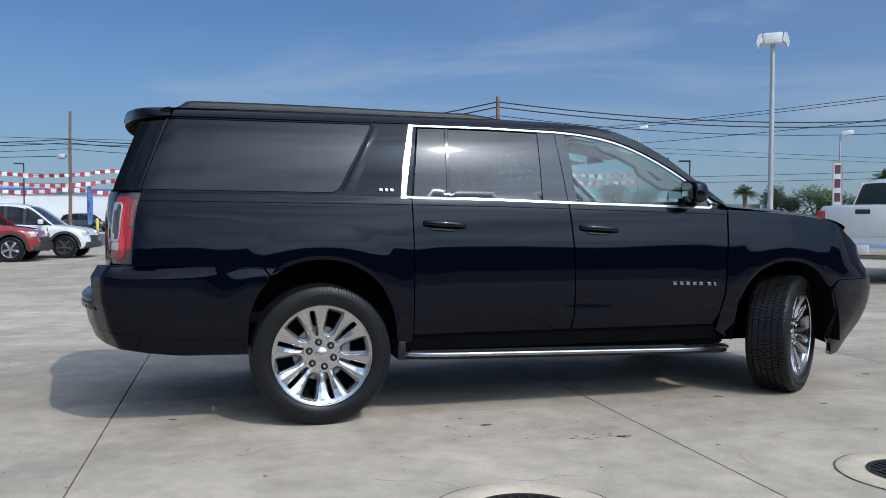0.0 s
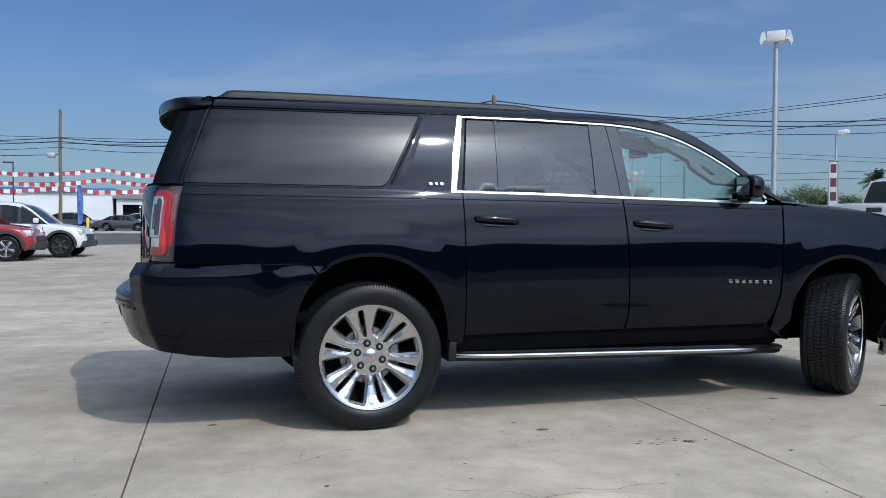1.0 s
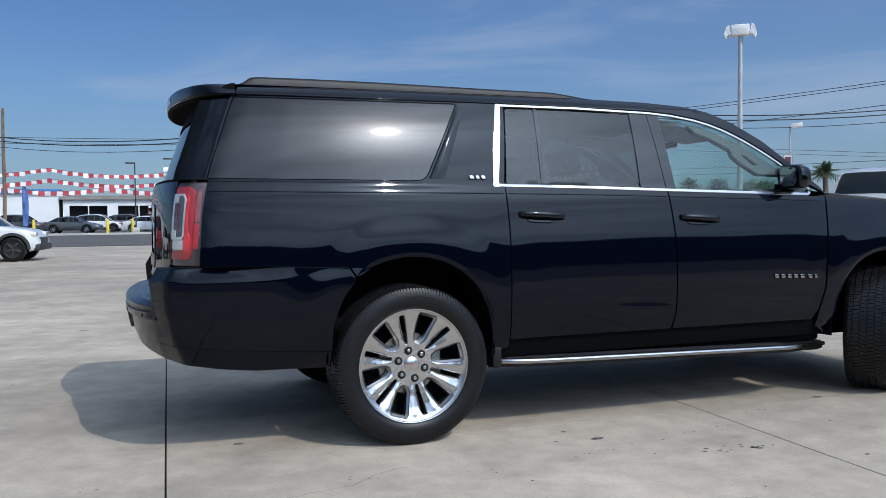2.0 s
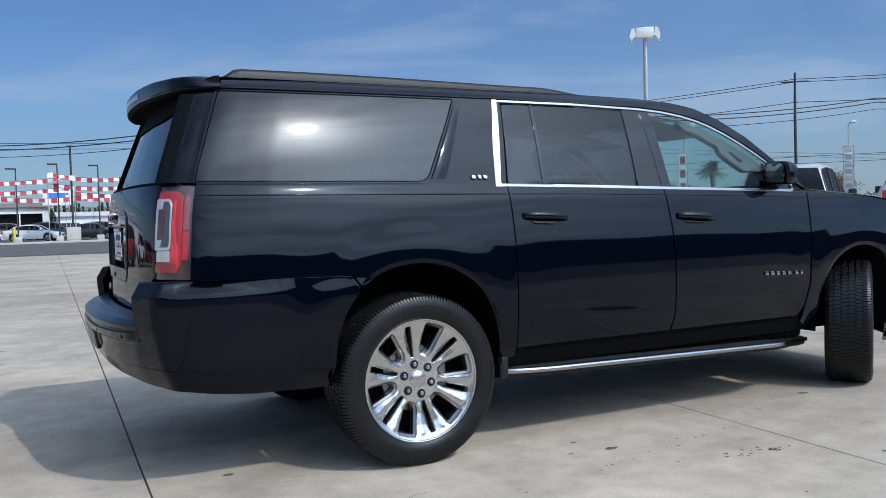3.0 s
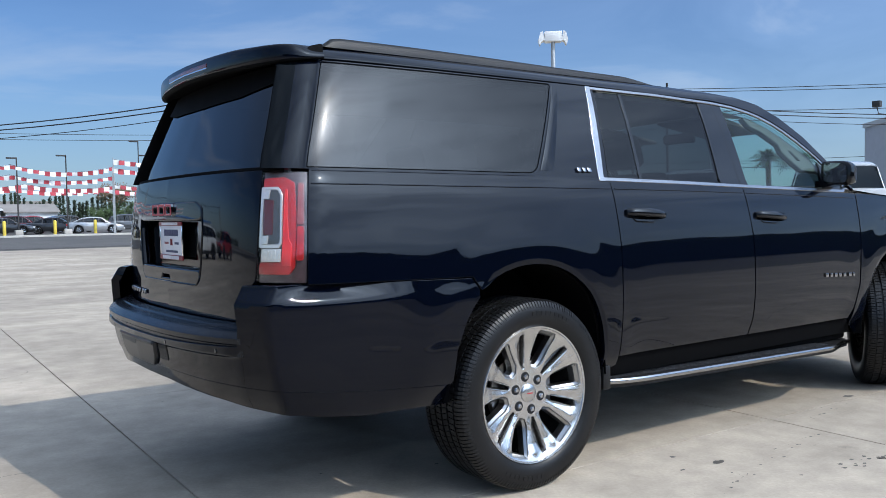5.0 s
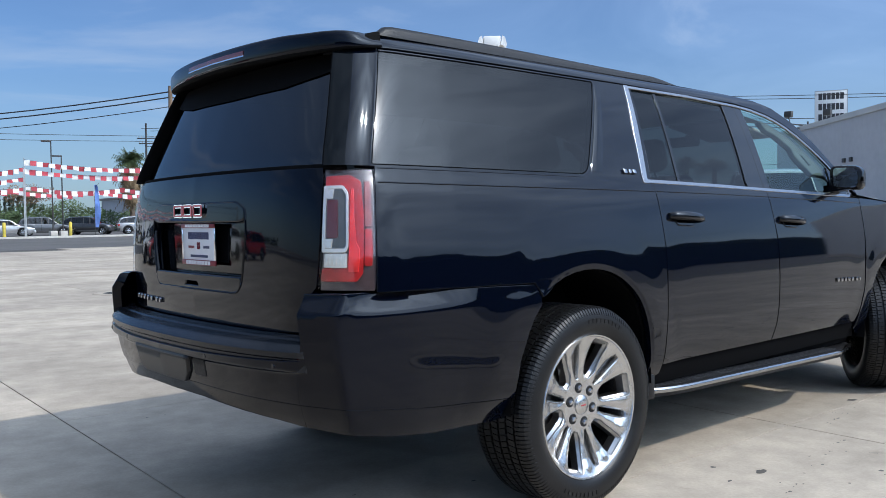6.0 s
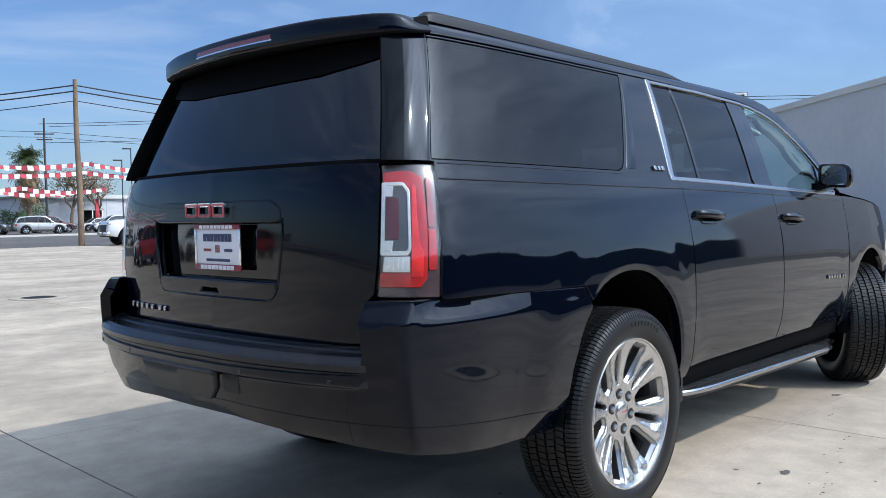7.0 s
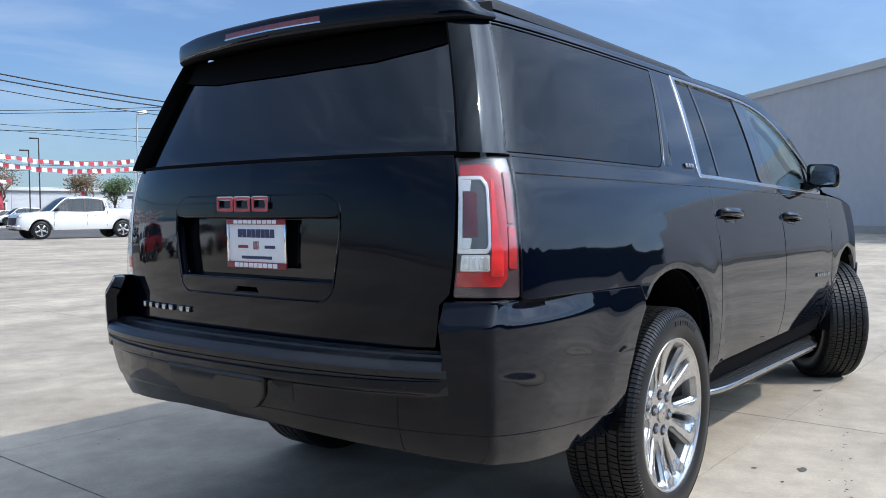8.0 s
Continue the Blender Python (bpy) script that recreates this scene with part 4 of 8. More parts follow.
front_panel("grille", [(4.005, 0.80), (4.035, 0.90), (4.065, 1.00), (4.30, 1.10), (2 * FRONT_END - 4.30, 1.10), (2 * FRONT_END - 4.065, 1.00), (2 * FRONT_END - 4.035, 0.90), (2 * FRONT_END - 4.005, 0.80)], GLOSS_BLACK, suv, depth=0.02, step=0.06)
HOOD_Z = spline([2.72, 3.05, 3.40, 3.65, 3.82, 3.95, 4.10], [1.318, 1.291, 1.264, 1.230, 1.178, 1.115, 1.04])


def hood_at(x, v):
    z = HOOD_Z(x)
    half = abs(skin(min(x + 0.02 + 0.14 * step01(3.66, 3.92, x), 4.12), min(z, 1.29)).y) - 0.008 - 0.30 * step01(3.82, 4.05, x)
    return Vector((x + 0.10 * (1 - v * v) * step01(3.6, 4.0, x), v * half, z + 0.045 * (1 - v ** 4)))


def windscreen_at(s, v):
    """s runs up the A pillars, v across."""
    edge = ((2.80, 0.885, 1.335), (2.62, 0.85, 1.470), (2.39, 0.79, 1.645), (2.20, 0.735, 1.755), (2.02, 0.685, 1.832))
    f = min(max(s, 0), 0.9999) * (len(edge) - 1)
    i = int(f)
    p = Vector(edge[i]).lerp(Vector(edge[i + 1]), f - i)
    bow = 1 - v * v
    return Vector((p.x + (0.20 - 0.12 * s) * bow, v * p.y, p.z + 0.03 * bow * s))


ROOF_MID = spline([-1.0, -0.6, 0.2, 1.0, 1.6, 1.9, 2.10], [1.886, 1.912, 1.930, 1.930, 1.915, 1.890, 1.862])


def roof_at(x, v):
    edge = float(np.interp(x, [-1.05, -0.8, 0.0, 1.2, 1.6, 1.85, 2.03], [1.872, 1.880, 1.886, 1.884, 1.872, 1.852, 1.820]))
    half = HALF(edge) * 0.985 + 0.004
    return Vector((x + 0.10 * (1 - v * v) * step01(1.5, 2.03, x), v * half, edge + (ROOF_MID(x) - edge) * (1 - abs(v) ** 2.2)))


def grid_part(name, fn, a, b, na, nb, mat, parent, label=""):
    bm = bmesh.new()
    add_loft(bm, [[fn(a[0] + (a[1] - a[0]) * i / na, b[0] + (b[1] - b[0]) * j / nb) for j in range(nb + 1)] for i in range(na + 1)], False)
    return part(name, bm, mat, parent, label)


grid_part("hood", hood_at, (2.79, 3.97), (-1, 1), 24, 24, PAINT, suv)
grid_part("windscreen", windscreen_at, (0, 1), (-0.97, 0.97), 16, 20, GLASS_CLEAR, suv, "clear windscreen glass")
grid_part("roof", roof_at, (-0.86, 2.03), (-1, 1), 30, 20, PAINT, suv)
grid_part("headliner", lambda x, v: roof_at(x, v * 0.99) - Vector((0, 0, 0.075 + 0.02 * abs(v) ** 3)), (-0.85, 2.03), (-1, 1), 12, 10, HEADLINER, suv, "pale grey headliner")

# spoiler: a shell that carries the roof on past the glass, with a long stop lamp in its rear face
LIP_TAB, LIP_LEN = polycurve([(-0.852, -0.717), (-0.925, -0.715), (-0.985, -0.700), (-1.030, -0.664), (-1.072, -0.592), (-1.118, -0.42), (-1.146, -0.21), (-1.154, 0.0)], 0.008)
LIP_TOP = spline([0.0, 0.12, 0.25, 0.45, LIP_LEN[-1]], [1.876, 1.867, 1.866, 1.871, 1.872])
LIP_LOW = spline([0.0, 0.12, 0.25, 0.45, LIP_LEN[-1]], [1.817, 1.802, 1.790, 1.788, 1.792])


def lip(s):
    """The spoiler's outer edge at s along it, from one side of the car to the other."""
    half = LIP_LEN[-1]
    q = s if s < half else 2 * half - s
    x, y = float(np.interp(q, LIP_LEN, LIP_TAB[:, 0])), float(np.interp(q, LIP_LEN, LIP_TAB[:, 1]))
    return x, y if s < half else -y, LIP_TOP(q), LIP_LOW(q), q


def lip_ring(s, shape):
    """Points across the shell: inset from the edge towards the roof, and height between the foot (0) and the top (1) of the face."""
    x, y, top, low, q = lip(s)
    ring = []
    for inset, h, rise in shape:
        # straight in across the car on its flanks, forward on its rear
        turn = step01(0.10, 0.42, q)
        dx, dy = turn, -(1 - turn) * math.copysign(1, y)
        n = math.hypot(dx, dy)
        p = Vector((x + dx / n * inset, y + dy / n * inset, low + (top - low) * h + rise))
        blend = 1 - step01(0.0, 0.17, q)
        if blend:
            z = min(p.z, 1.885)
            flank = HALF(min(z, 1.878)) * 0.987 + 0.0012 - inset
            if inset > 0.02:
                edge = HALF(1.878) * 0.985
                z = 1.8785 + (ROOF_MID(x) - 1.8785) * (1 - abs(flank / edge) ** 2.2) + 0.0015
            p = p.lerp(Vector((x, math.copysign(flank, y), z)), blend)
        ring.append(p)
    return ring


LIP_ALL = 2 * LIP_LEN[-1]
SHELL = ((0.30, 1.0, 0.022), (0.20, 1.0, 0.017), (0.12, 1.0, 0.011), (0.04, 1.0, 0.005), (0.012, 1.0, 0.001), (0.005, 0.975, 0.0), (0.002, 0.92, 0.0), (0.0, 0.75, 0.0), (0.0, 0.45, 0.0), (0.001, 0.22, 0.0), (0.003, 0.15, 0.0))
bm = bmesh.new()
add_loft(bm, [lip_ring(LIP_ALL * k / 96, SHELL) for k in range(97)], False)
spoiler = part("spoiler", bm, PAINT, suv, sharp=55)
bm = bmesh.new()
add_loft(bm, [lip_ring(LIP_ALL * k / 96, ((0.003, 0.15, 0.0), (0.006, 0.07, 0.0), (0.012, 0.02, 0.0), (0.022, 0.0, 0.0), (0.034, 0.04, 0.0), (0.050, 0.16, 0.0), (0.11, 0.30, 0.0), (0.20, 0.10, 0.0), (0.24, -0.35, 0.0))) for k in range(97)], False)
# shade beneath the spoiler is put into this near-black colour
part("spoiler_underside", bm, FRIT, spoiler, "underside coloured near-black for its shade")
bm = bmesh.new()
mid = LIP_LEN[-1]
add_loft(bm, [lip_ring(mid + 0.235 * k / 8, ((0.010, 0.74, 0.0), (-0.002, 0.70, 0.0), (-0.003, 0.60, 0.0), (-0.002, 0.485, 0.0), (0.010, 0.46, 0.0))) for k in range(-8, 9)], True, True)
part("stop_lamp", bm, LENS_STOP, spoiler, "long dark red stop lamp")
bm = bmesh.new()
add_loft(bm, [lip_ring(mid + 0.240 * k / 8, ((0.010, 0.495, 0.0), (-0.0035, 0.485, 0.0), (-0.004, 0.425, 0.0), (0.010, 0.41, 0.0))) for k in range(-8, 9)], True, True)
part("stop_lamp_edge", bm, CHROME, spoiler, "bright lower edge of the stop lamp")
# glass edge band, blackened further down where the spoiler shades the glass
rear_glass("window_frit", [(-1.176, 1.798), (-1.178, 1.738), (-1.32, 1.716), (-1.565, 1.692), (REAR_END + 0.001, 1.686)], 0, FRIT, "black edge band on the glass, widened for the spoiler's shade", -0.002, 0)
# upright fins that carry the pillars past the glass, black on the side that faces it
for side in (-1, 1):
    def fin_at(x, y, z, side=side):
        k = HALF(z) / 0.999
        return Vector((x + LEAN_REAR(z) * step01(0.0, -1.05, x), y * k * -side, z))
    heights = [1.379 + 0.437 * k / 14 for k in range(15)]

    def fin_rows(points):
        # the tip leans in a little towards the spoiler
        bm = bmesh.new()
        add_loft(bm, [[fin_at(x - 0.004 * g, y + 0.010 * g * step01(-1.10, -1.19, x), z) for x, y in points] for z in heights for g in (step01(1.40, 1.80, z),)], False)
        return bm
    corner = [plan(-1.041), (plan(-1.044)[0], plan(-1.044)[1] - 0.0018), (-1.050, -0.9515), (-1.072, -0.9475), (-1.092, -0.9425), (-1.108, -0.9372), (-1.120, -0.9325), (-1.127, -0.9290)]
    fin = part("pillar_fin", fin_rows(corner), PAINT, suv, sharp=30)
    part("fin_face", fin_rows([(-1.127, -0.9290), (-1.142, -0.9205), (-1.157, -0.9105), (-1.170, -0.9005), (-1.180, -0.8910), (-1.185, -0.8840)]), FIN_BLACK, fin, "gloss black fin beside the rear glass", sharp=80)
    part("fin_inner", fin_rows([(-1.185, -0.8840), (-1.186, -0.8770), (-1.181, -0.8710), (-1.160, -0.8660), (-1.128, -0.8620)]), FRIT, fin, "dull black inner face of the fin")
box_part("wiper_cover", (-0.985, -0.46, 1.775), (-0.91, 0.46, 1.805), FRIT, spoiler, 0.012)

# roof rails
for side in (-1, 1):
    bm = bmesh.new()
    rings = []
    for k in range(61):
        x = -0.835 + 2.16 * k / 60
        base = roof_at(x, 0.93).z - 0.02
        rise = 0.046 * step01(-0.835, -0.745, x) * (1 - 0.30 * step01(-0.6, 1.0, x)) * step01(1.33, 0.95, x)
        y = abs(roof_at(x, 0.93).y)
        top = base + 0.018 + rise
        ring = [(y + 0.030, base), (y + 0.028, top - 0.016), (y + 0.018, top - 0.002), (y, top), (y - 0.016, top - 0.004), (y - 0.024, base)]
        rings.append([(x, side * a, b) for a, b in ring])
    add_loft(bm, rings, True, True)
    part("roof_rail", bm, SATIN_BLACK, suv, "satin black roof rail", sharp=50)

# door handles, each a bridge over a dark bowl
for side in (-1, 1):
    for x0, z0, fall in ((0.620, 1.194, -0.016), (1.662, 1.170, -0.020)):
        rings = []
        for k in range(25):
            s = k / 24
            u, z = x0 + 0.272 * s, z0 + fall * s
            n = numeric_normal(lambda a, b: skin(a, b, side), u, z, side)
            p = skin(u, z, side)
            up = Vector((0, 0, 1)) - n * n.z
            up.normalize()
            out = 0.036 * math.sin(math.pi * min(max(s * 1.04 - 0.02, 0), 1)) ** 0.35
            h = 0.020 * (0.75 + 0.25 * math.sin(math.pi * s) ** 0.5)
            rings.append([p + n * (out + a) + up * b for a, b in ((-0.010, h * 0.8), (0.004, h), (0.012, h * 0.5), (0.013, -h * 0.2), (0.008, -h * 0.8), (-0.004, -h), (-0.012, -h * 0.6))])
        bm = bmesh.new()
        add_loft(bm, rings, True, True)
        handle = part("door_handle", bm, GLOSS_BLACK, suv, "gloss black door handle")
        panel("handle_bowl", rounded([(x0 + 0.05, z0 - 0.038), (x0 + 0.05, z0 + 0.020), (x0 + 0.20, z0 + 0.012), (x0 + 0.20, z0 - 0.046)], 0.03, 6), GLOSS_BLACK, handle, side, depth=0.004, lift=0.0015)
        bm = bmesh.new()
        loop = dense(rounded([(x0 + 0.045, z0 - 0.042), (x0 + 0.045, z0 + 0.022), (x0 + 0.205, z0 + 0.014), (x0 + 0.205, z0 - 0.050)], 0.032, 6), 0.02)
        add_tube(bm, [skin(u, z, side) for u, z in loop + loop[:1]], 0.0032, 8, False)
        part("bowl_rim", bm, PAINT, handle)

# side badges as plain blocks
for side in (-1, 1):
    def on_side(u, z, side=side):
        p = skin(u, z, side)
        n = numeric_normal(lambda a, b: skin(a, b, side), u, z, side)
        x = -n
        y = Vector((1, 0, 0)) * -side
        y = (y - x * y.dot(x)).normalized()
        return Matrix.Translation(p + n * 0.004) @ Matrix((x, y, x.cross(y))).transposed().to_4x4()
    letter_bars("badge_block", [(2.345 + 0.050 * k, 0.034) for k in range(5)] + [(2.608, 0.034), (2.652, 0.026)], lambda s: on_side(s, 0.800 - 0.035 * (s - 2.365)), BRIGHT_TRIM, suv, 0.028, "small chrome badge block", -0.25 * side)
    letter_bars("badge_block", [(0.368, 0.030), (0.403, 0.026), (0.436, 0.030)], lambda s: on_side(s, 1.395), BRIGHT_TRIM, suv, 0.026, "small chrome badge block", -0.2 * side)

# door mirrors
for side in (-1, 1):
    bm = bmesh.new()
    rings = []
    for s, sy, sz in ((0.0, 0.80, 0.78), (0.012, 0.97, 0.96), (0.04, 1.0, 1.0), (0.085, 0.90, 0.88), (0.115, 0.62, 0.60), (0.125, 0.2, 0.2)):
        ring = []
        for k in range(24):
            a = k * math.tau / 24
            c, d = math.cos(a), math.sin(a)
            ring.append((2.44 + s, side * (0.995 + 0.098 * sy * math.copysign(abs(c) ** 0.45, c)), 1.412 + 0.074 * sz * math.copysign(abs(d) ** 0.45, d) - 0.012 * c))
        rings.append(ring)
    add_loft(bm, rings, True, True)
    mirror = part("door_mirror", bm, GLOSS_BLACK, suv, "gloss black door mirror")
    bm = bmesh.new()
    rings = []
    for f in (1.0, 0.8, 0.6, 0.4, 0.2, 0.02):
        # convex glass, turned a little towards the driver
        ring = []
        for k in range(24):
            a = k * math.tau / 24
            c, d = math.cos(a), math.sin(a)
            y, z = 0.080 * f * math.copysign(abs(c) ** 0.45, c), 0.058 * f * math.copysign(abs(d) ** 0.45, d)
            ring.append((2.432 - 0.004 * (1 - f * f) - 0.12 * y, side * (0.995 + y), 1.412 + z - 0.010 * f * c))
        rings.append(ring)
    add_loft(bm, rings, True, True)
    part("mirror_glass", bm, CHROME, mirror, "silvered mirror glass")
    bm = bmesh.new()
    add_loft(bm, [[(2.45, side * y, z - 0.02), (2.45, side * y, z + 0.02), (2.56, side * y, z + 0.02), (2.56, side * y, z - 0.02)] for y, z in ((0.86, 1.348), (0.93, 1.350), (0.99, 1.362))], True, True)
    part("mirror_foot", bm, GLOSS_BLACK, mirror)

# running boards with a bright outer strip
for side in (-1, 1):
    def board(x):
        z = 0.385 - 0.022 * (x - 0.53)
        out = 0.962 - 0.10 * step01(2.45, 2.86, x) - 0.085 * (1 - math.sqrt(max(0.0, 1 - (max(0.0, 0.86 - x) / 0.362) ** 2)))
        return z, out
    bm, strip_bm, ribs = bmesh.new(), bmesh.new(), bmesh.new()
    rings, srings = [], []
    for k in range(49):
        x = 0.50 + 2.36 * k / 48
        z, out = board(x)
        rings.append([(x, side * 0.80, z + 0.018), (x, side * (out - 0.03), z + 0.018), (x, side * (out - 0.012), z + 0.008), (x, side * (out - 0.014), z - 0.03), (x, side * 0.80, z - 0.05)])
        srings.append([(x, side * (out + 0.006 * math.cos(a) * 1.6), z + 0.002 + 0.013 * math.sin(a)) for a in [i * math.tau / 10 for i in range(10)]])
    add_loft(bm, rings, True, True)
    add_loft(strip_bm, srings, True, True)
    running_board = part("running_board", bm, SATIN_BLACK, suv, "black running board with a bright strip", sharp=35)
    part("bright_strip", strip_bm, BRIGHT_TRIM, running_board, "bright chrome strip")
    for j in range(5):
        y = 0.835 + j * 0.022
        add_loft(ribs, [[(x, side * (y - 0.004 - dz), board(x)[0] + 0.017), (x, side * (y - 0.003 - dz), board(x)[0] + 0.023), (x, side * (y + 0.003 - dz), board(x)[0] + 0.023), (x, side * (y + 0.004 - dz), board(x)[0] + 0.017)] for x, dz in [(0.56 + 2.1 * k / 12, 0.0) for k in range(12)]], True, True)
    part("tread_ribs", ribs, GRAIN_BLACK, running_board)
    box_part("board_end", (0.462, -0.955 if side < 0 else 0.80, 0.36), (0.515, -0.80 if side < 0 else 0.955, 0.475), SATIN_BLACK, running_board, 0.01)

# wheels
TYRE_R, RIM_R = 0.410, 0.292


def build_wheel(name):
    """A wheel about its own axle (y), outer face towards -y."""
    wheel = thing(name)
    bm = bmesh.new()
    profile = [(0.270, 0.105), (0.285, 0.128), (0.330, 0.142), (0.370, 0.141), (0.395, 0.128), (0.402, 0.108), (0.401, 0.06), (0.401, -0.06), (0.402, -0.108), (0.395, -0.128), (0.385, -0.135), (0.370, -0.1405), (0.345, -0.1425), (0.330, -0.1425), (0.306, -0.135), (0.296, -0.128), (0.290, -0.120), (0.270, -0.105)]
    add_lathe(bm, profile, 96)
    tyre = part("tyre", bm, RUBBER, wheel, "black road tyre", sharp=60)
    # tread: five rows of blocks with grooves between
    verts, faces = [], []
    count = 150
    for side in (-1, 1):
        # shoulder lugs that wrap round on to the sidewall
        for k in range(count):
            base = len(verts)
            for y, r, drop, e0, e1 in ((-0.1405, 0.377, 0.004, 0.20, 0.66), (-0.1375, 0.386, 0.006, 0.06, 0.76), (-0.129, 0.4005, 0.010, 0.04, 0.76), (-0.110, 0.4100, 0.012, 0.04, 0.78), (-0.088, 0.4105, 0.013, 0.10, 0.82)):
                for e, rr in ((e0, r - drop), (e0, r), (e1, r), (e1, r - drop)):
                    a = (k + e + (0.3 if side > 0 else 0.0)) * math.tau / count
                    verts.append((rr * math.cos(a), y * -side, rr * math.sin(a)))
            for j in range(4):
                for q in range(3):
                    f = (base + 4 * j + q, base + 4 * j + q + 1, base + 4 * j + q + 5, base + 4 * j + q + 4)
                    faces.append(f if side > 0 else f[::-1])
            faces.append(tuple(base + 16 + q for q in (0, 1, 2, 3)))
    count = 100
    for row, (y0, y1, skew) in enumerate(((-0.079, -0.047, -0.35), (-0.036, -0.0055, 0.35), (0.0055, 0.036, -0.35), (0.047, 0.079, 0.35))):
        for k in range(count):
            base = len(verts)
            for y, sk in ((y0, 0.0), (y1, skew)):
                fall = 0.010 if abs(y) > 0.12 else 0.0
                for r in (0.398 - fall, 0.4105 - fall):
                    for e in (0.05, 0.88):
                        a = (k + e + sk * 0.5 + row * 0.37) * math.tau / count
                        verts.append((r * math.cos(a), y, r * math.sin(a)))
            for f in ((2, 3, 7, 6), (0, 1, 3, 2), (4, 6, 7, 5), (0, 2, 6, 4), (1, 5, 7, 3)):
                faces.append(tuple(base + i for i in f))
    me = bpy.data.meshes.new("tread")
    me.from_pydata(verts, [], faces)
    me.materials.append(TREAD)
    link_mesh("tread", me, tyre)
    # faint raised ring and lettering blocks on the sidewall
    for a0, n in ((60, 9), (240, 9)):
        bm = bmesh.new()
        for k in range(n):
            a = radians(a0 + k * 4.2)
            m = Matrix.Rotation(-a, 4, "Y") @ Matrix.Translation((0.352, -0.1425, 0))
            add_box(bm, (-0.009, -0.0016, -0.009), (0.009, 0.001, 0.007), 0.0, m)
        part("sidewall_mark", bm, RUBBER, tyre, smooth=False)
    
    # the alloy face: windows and slots cut through a dished disc
    def dish(r):
        return float(np.interp(r, [0.0, 0.05, 0.10, 0.16, 0.22, 0.262, 0.280, 0.292], [-0.078, -0.078, -0.077, -0.080, -0.094, -0.112, -0.122, -0.128]))

    def place(x, z):
        r = math.hypot(x, z)
        a = math.degrees(math.atan2(z, x))
        lean = abs(((a - 103 + 30) % 60) - 30) / 30
        ridge = 0.0115 * (max(0.0, 1 - abs(lean - 0.42) / 0.42) - 0.35) * step01(0.09, 0.15, r) * step01(0.282, 0.25, r)
        return Vector((x, dish(r) - ridge, z))

    def normal(x, z):
        e = 0.002
        n = (place(x, z + e) - place(x, z - e)).cross(place(x + e, z) - place(x - e, z))
        n.normalize()
        return n if n.y < 0 else -n
    disc = [(0.2875 * math.cos(k * math.tau / 72), 0.2875 * math.sin(k * math.tau / 72)) for k in range(72)]
    holes, pockets, slots = [], [], []
    for k in range(6):
        a = radians(72 + 60 * k)
        c, s = math.cos(a), math.sin(a)
        shape = rounded([(0.110, -0.017), (0.110, 0.017), (0.142, 0.038), (0.255, 0.054), (0.276, 0.048), (0.276, -0.048), (0.255, -0.054), (0.142, -0.038)], 0.008, 3)
        holes.append([(p * c - q * s, p * s + q * c) for p, q in shape])
        pockets.append(holes[-1])
        a = radians(103 + 60 * k)
        c, s = math.cos(a), math.sin(a)
        shape = rounded([(0.108, -0.0105), (0.108, 0.0105), (0.268, 0.0165), (0.268, -0.0165)], 0.006, 2)
        holes.append([(p * c - q * s, p * s + q * c) for p, q in shape])
        slots.append(holes[-1])
    creases = []
    for k in range(6):
        for off in (-25.2, -18.9, -12.6, -6.3, 6.3, 12.6, 18.9, 25.2):
            a = radians(103 + 60 * k + off)
            creases.append([((0.09 + 0.007 * j) * math.cos(a), (0.09 + 0.007 * j) * math.sin(a)) for j in range(28)])
    rim = sheet("rim", place, normal, disc, ALLOY, wheel, "polished six-spoke alloy rim", holes=holes, lines=creases, step=0.009, depth=0.045, edge=0.004)
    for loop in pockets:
        # a chamfered pocket inside each window, of a darker alloy than the face
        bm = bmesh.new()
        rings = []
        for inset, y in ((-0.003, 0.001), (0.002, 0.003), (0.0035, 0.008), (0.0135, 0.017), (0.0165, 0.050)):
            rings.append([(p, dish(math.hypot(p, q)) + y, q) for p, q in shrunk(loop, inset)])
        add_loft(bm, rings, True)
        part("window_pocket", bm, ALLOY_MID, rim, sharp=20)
    for loop in slots:
        # bright walls of each slot
        bm = bmesh.new()
        add_loft(bm, [[(p, place(p, q).y + y, q) for p, q in shrunk(loop, inset)] for inset, y in ((-0.003, 0.001), (0.0005, 0.004), (0.0035, 0.012), (0.0045, 0.045))], True)
        part("slot_wall", bm, ALLOY, rim, sharp=20)
    bm = bmesh.new()
    add_lathe(bm, [(0.284, -0.122), (0.2875, -0.130), (0.293, -0.1315), (0.297, -0.126), (0.292, -0.112), (0.272, -0.095), (0.262, 0.02), (0.262, 0.10), (0.285, 0.125)], 72)
    part("rim_lip", bm, ALLOY, rim)
    bm = bmesh.new()
    add_lathe(bm, [(0.0, -0.018), (0.16, -0.018), (0.165, -0.011), (0.165, 0.004), (0.0, 0.004)], 48)
    part("brake_disc", bm, STEEL, wheel, "bare steel brake disc")
    bm = bmesh.new()
    add_box(bm, (0.09, -0.034, -0.09), (0.18, 0.02, 0.09), 0.015)
    part("brake_caliper", bm, ALLOY_DARK, wheel)
    # flat black disc that stands in for the shaded inside of the barrel
    bm = bmesh.new()
    add_lathe(bm, [(0.0, 0.02), (0.262, 0.02), (0.262, 0.04), (0.0, 0.04)], 40)
    part("inner_barrel", bm, DEEP_BLACK, wheel)
    bm = bmesh.new()
    add_lathe(bm, [(0.0, -0.090), (0.032, -0.089), (0.040, -0.083), (0.042, -0.070)], 32)
    cap = part("hub_cap", bm, ALLOY, wheel)
    bm = bmesh.new()
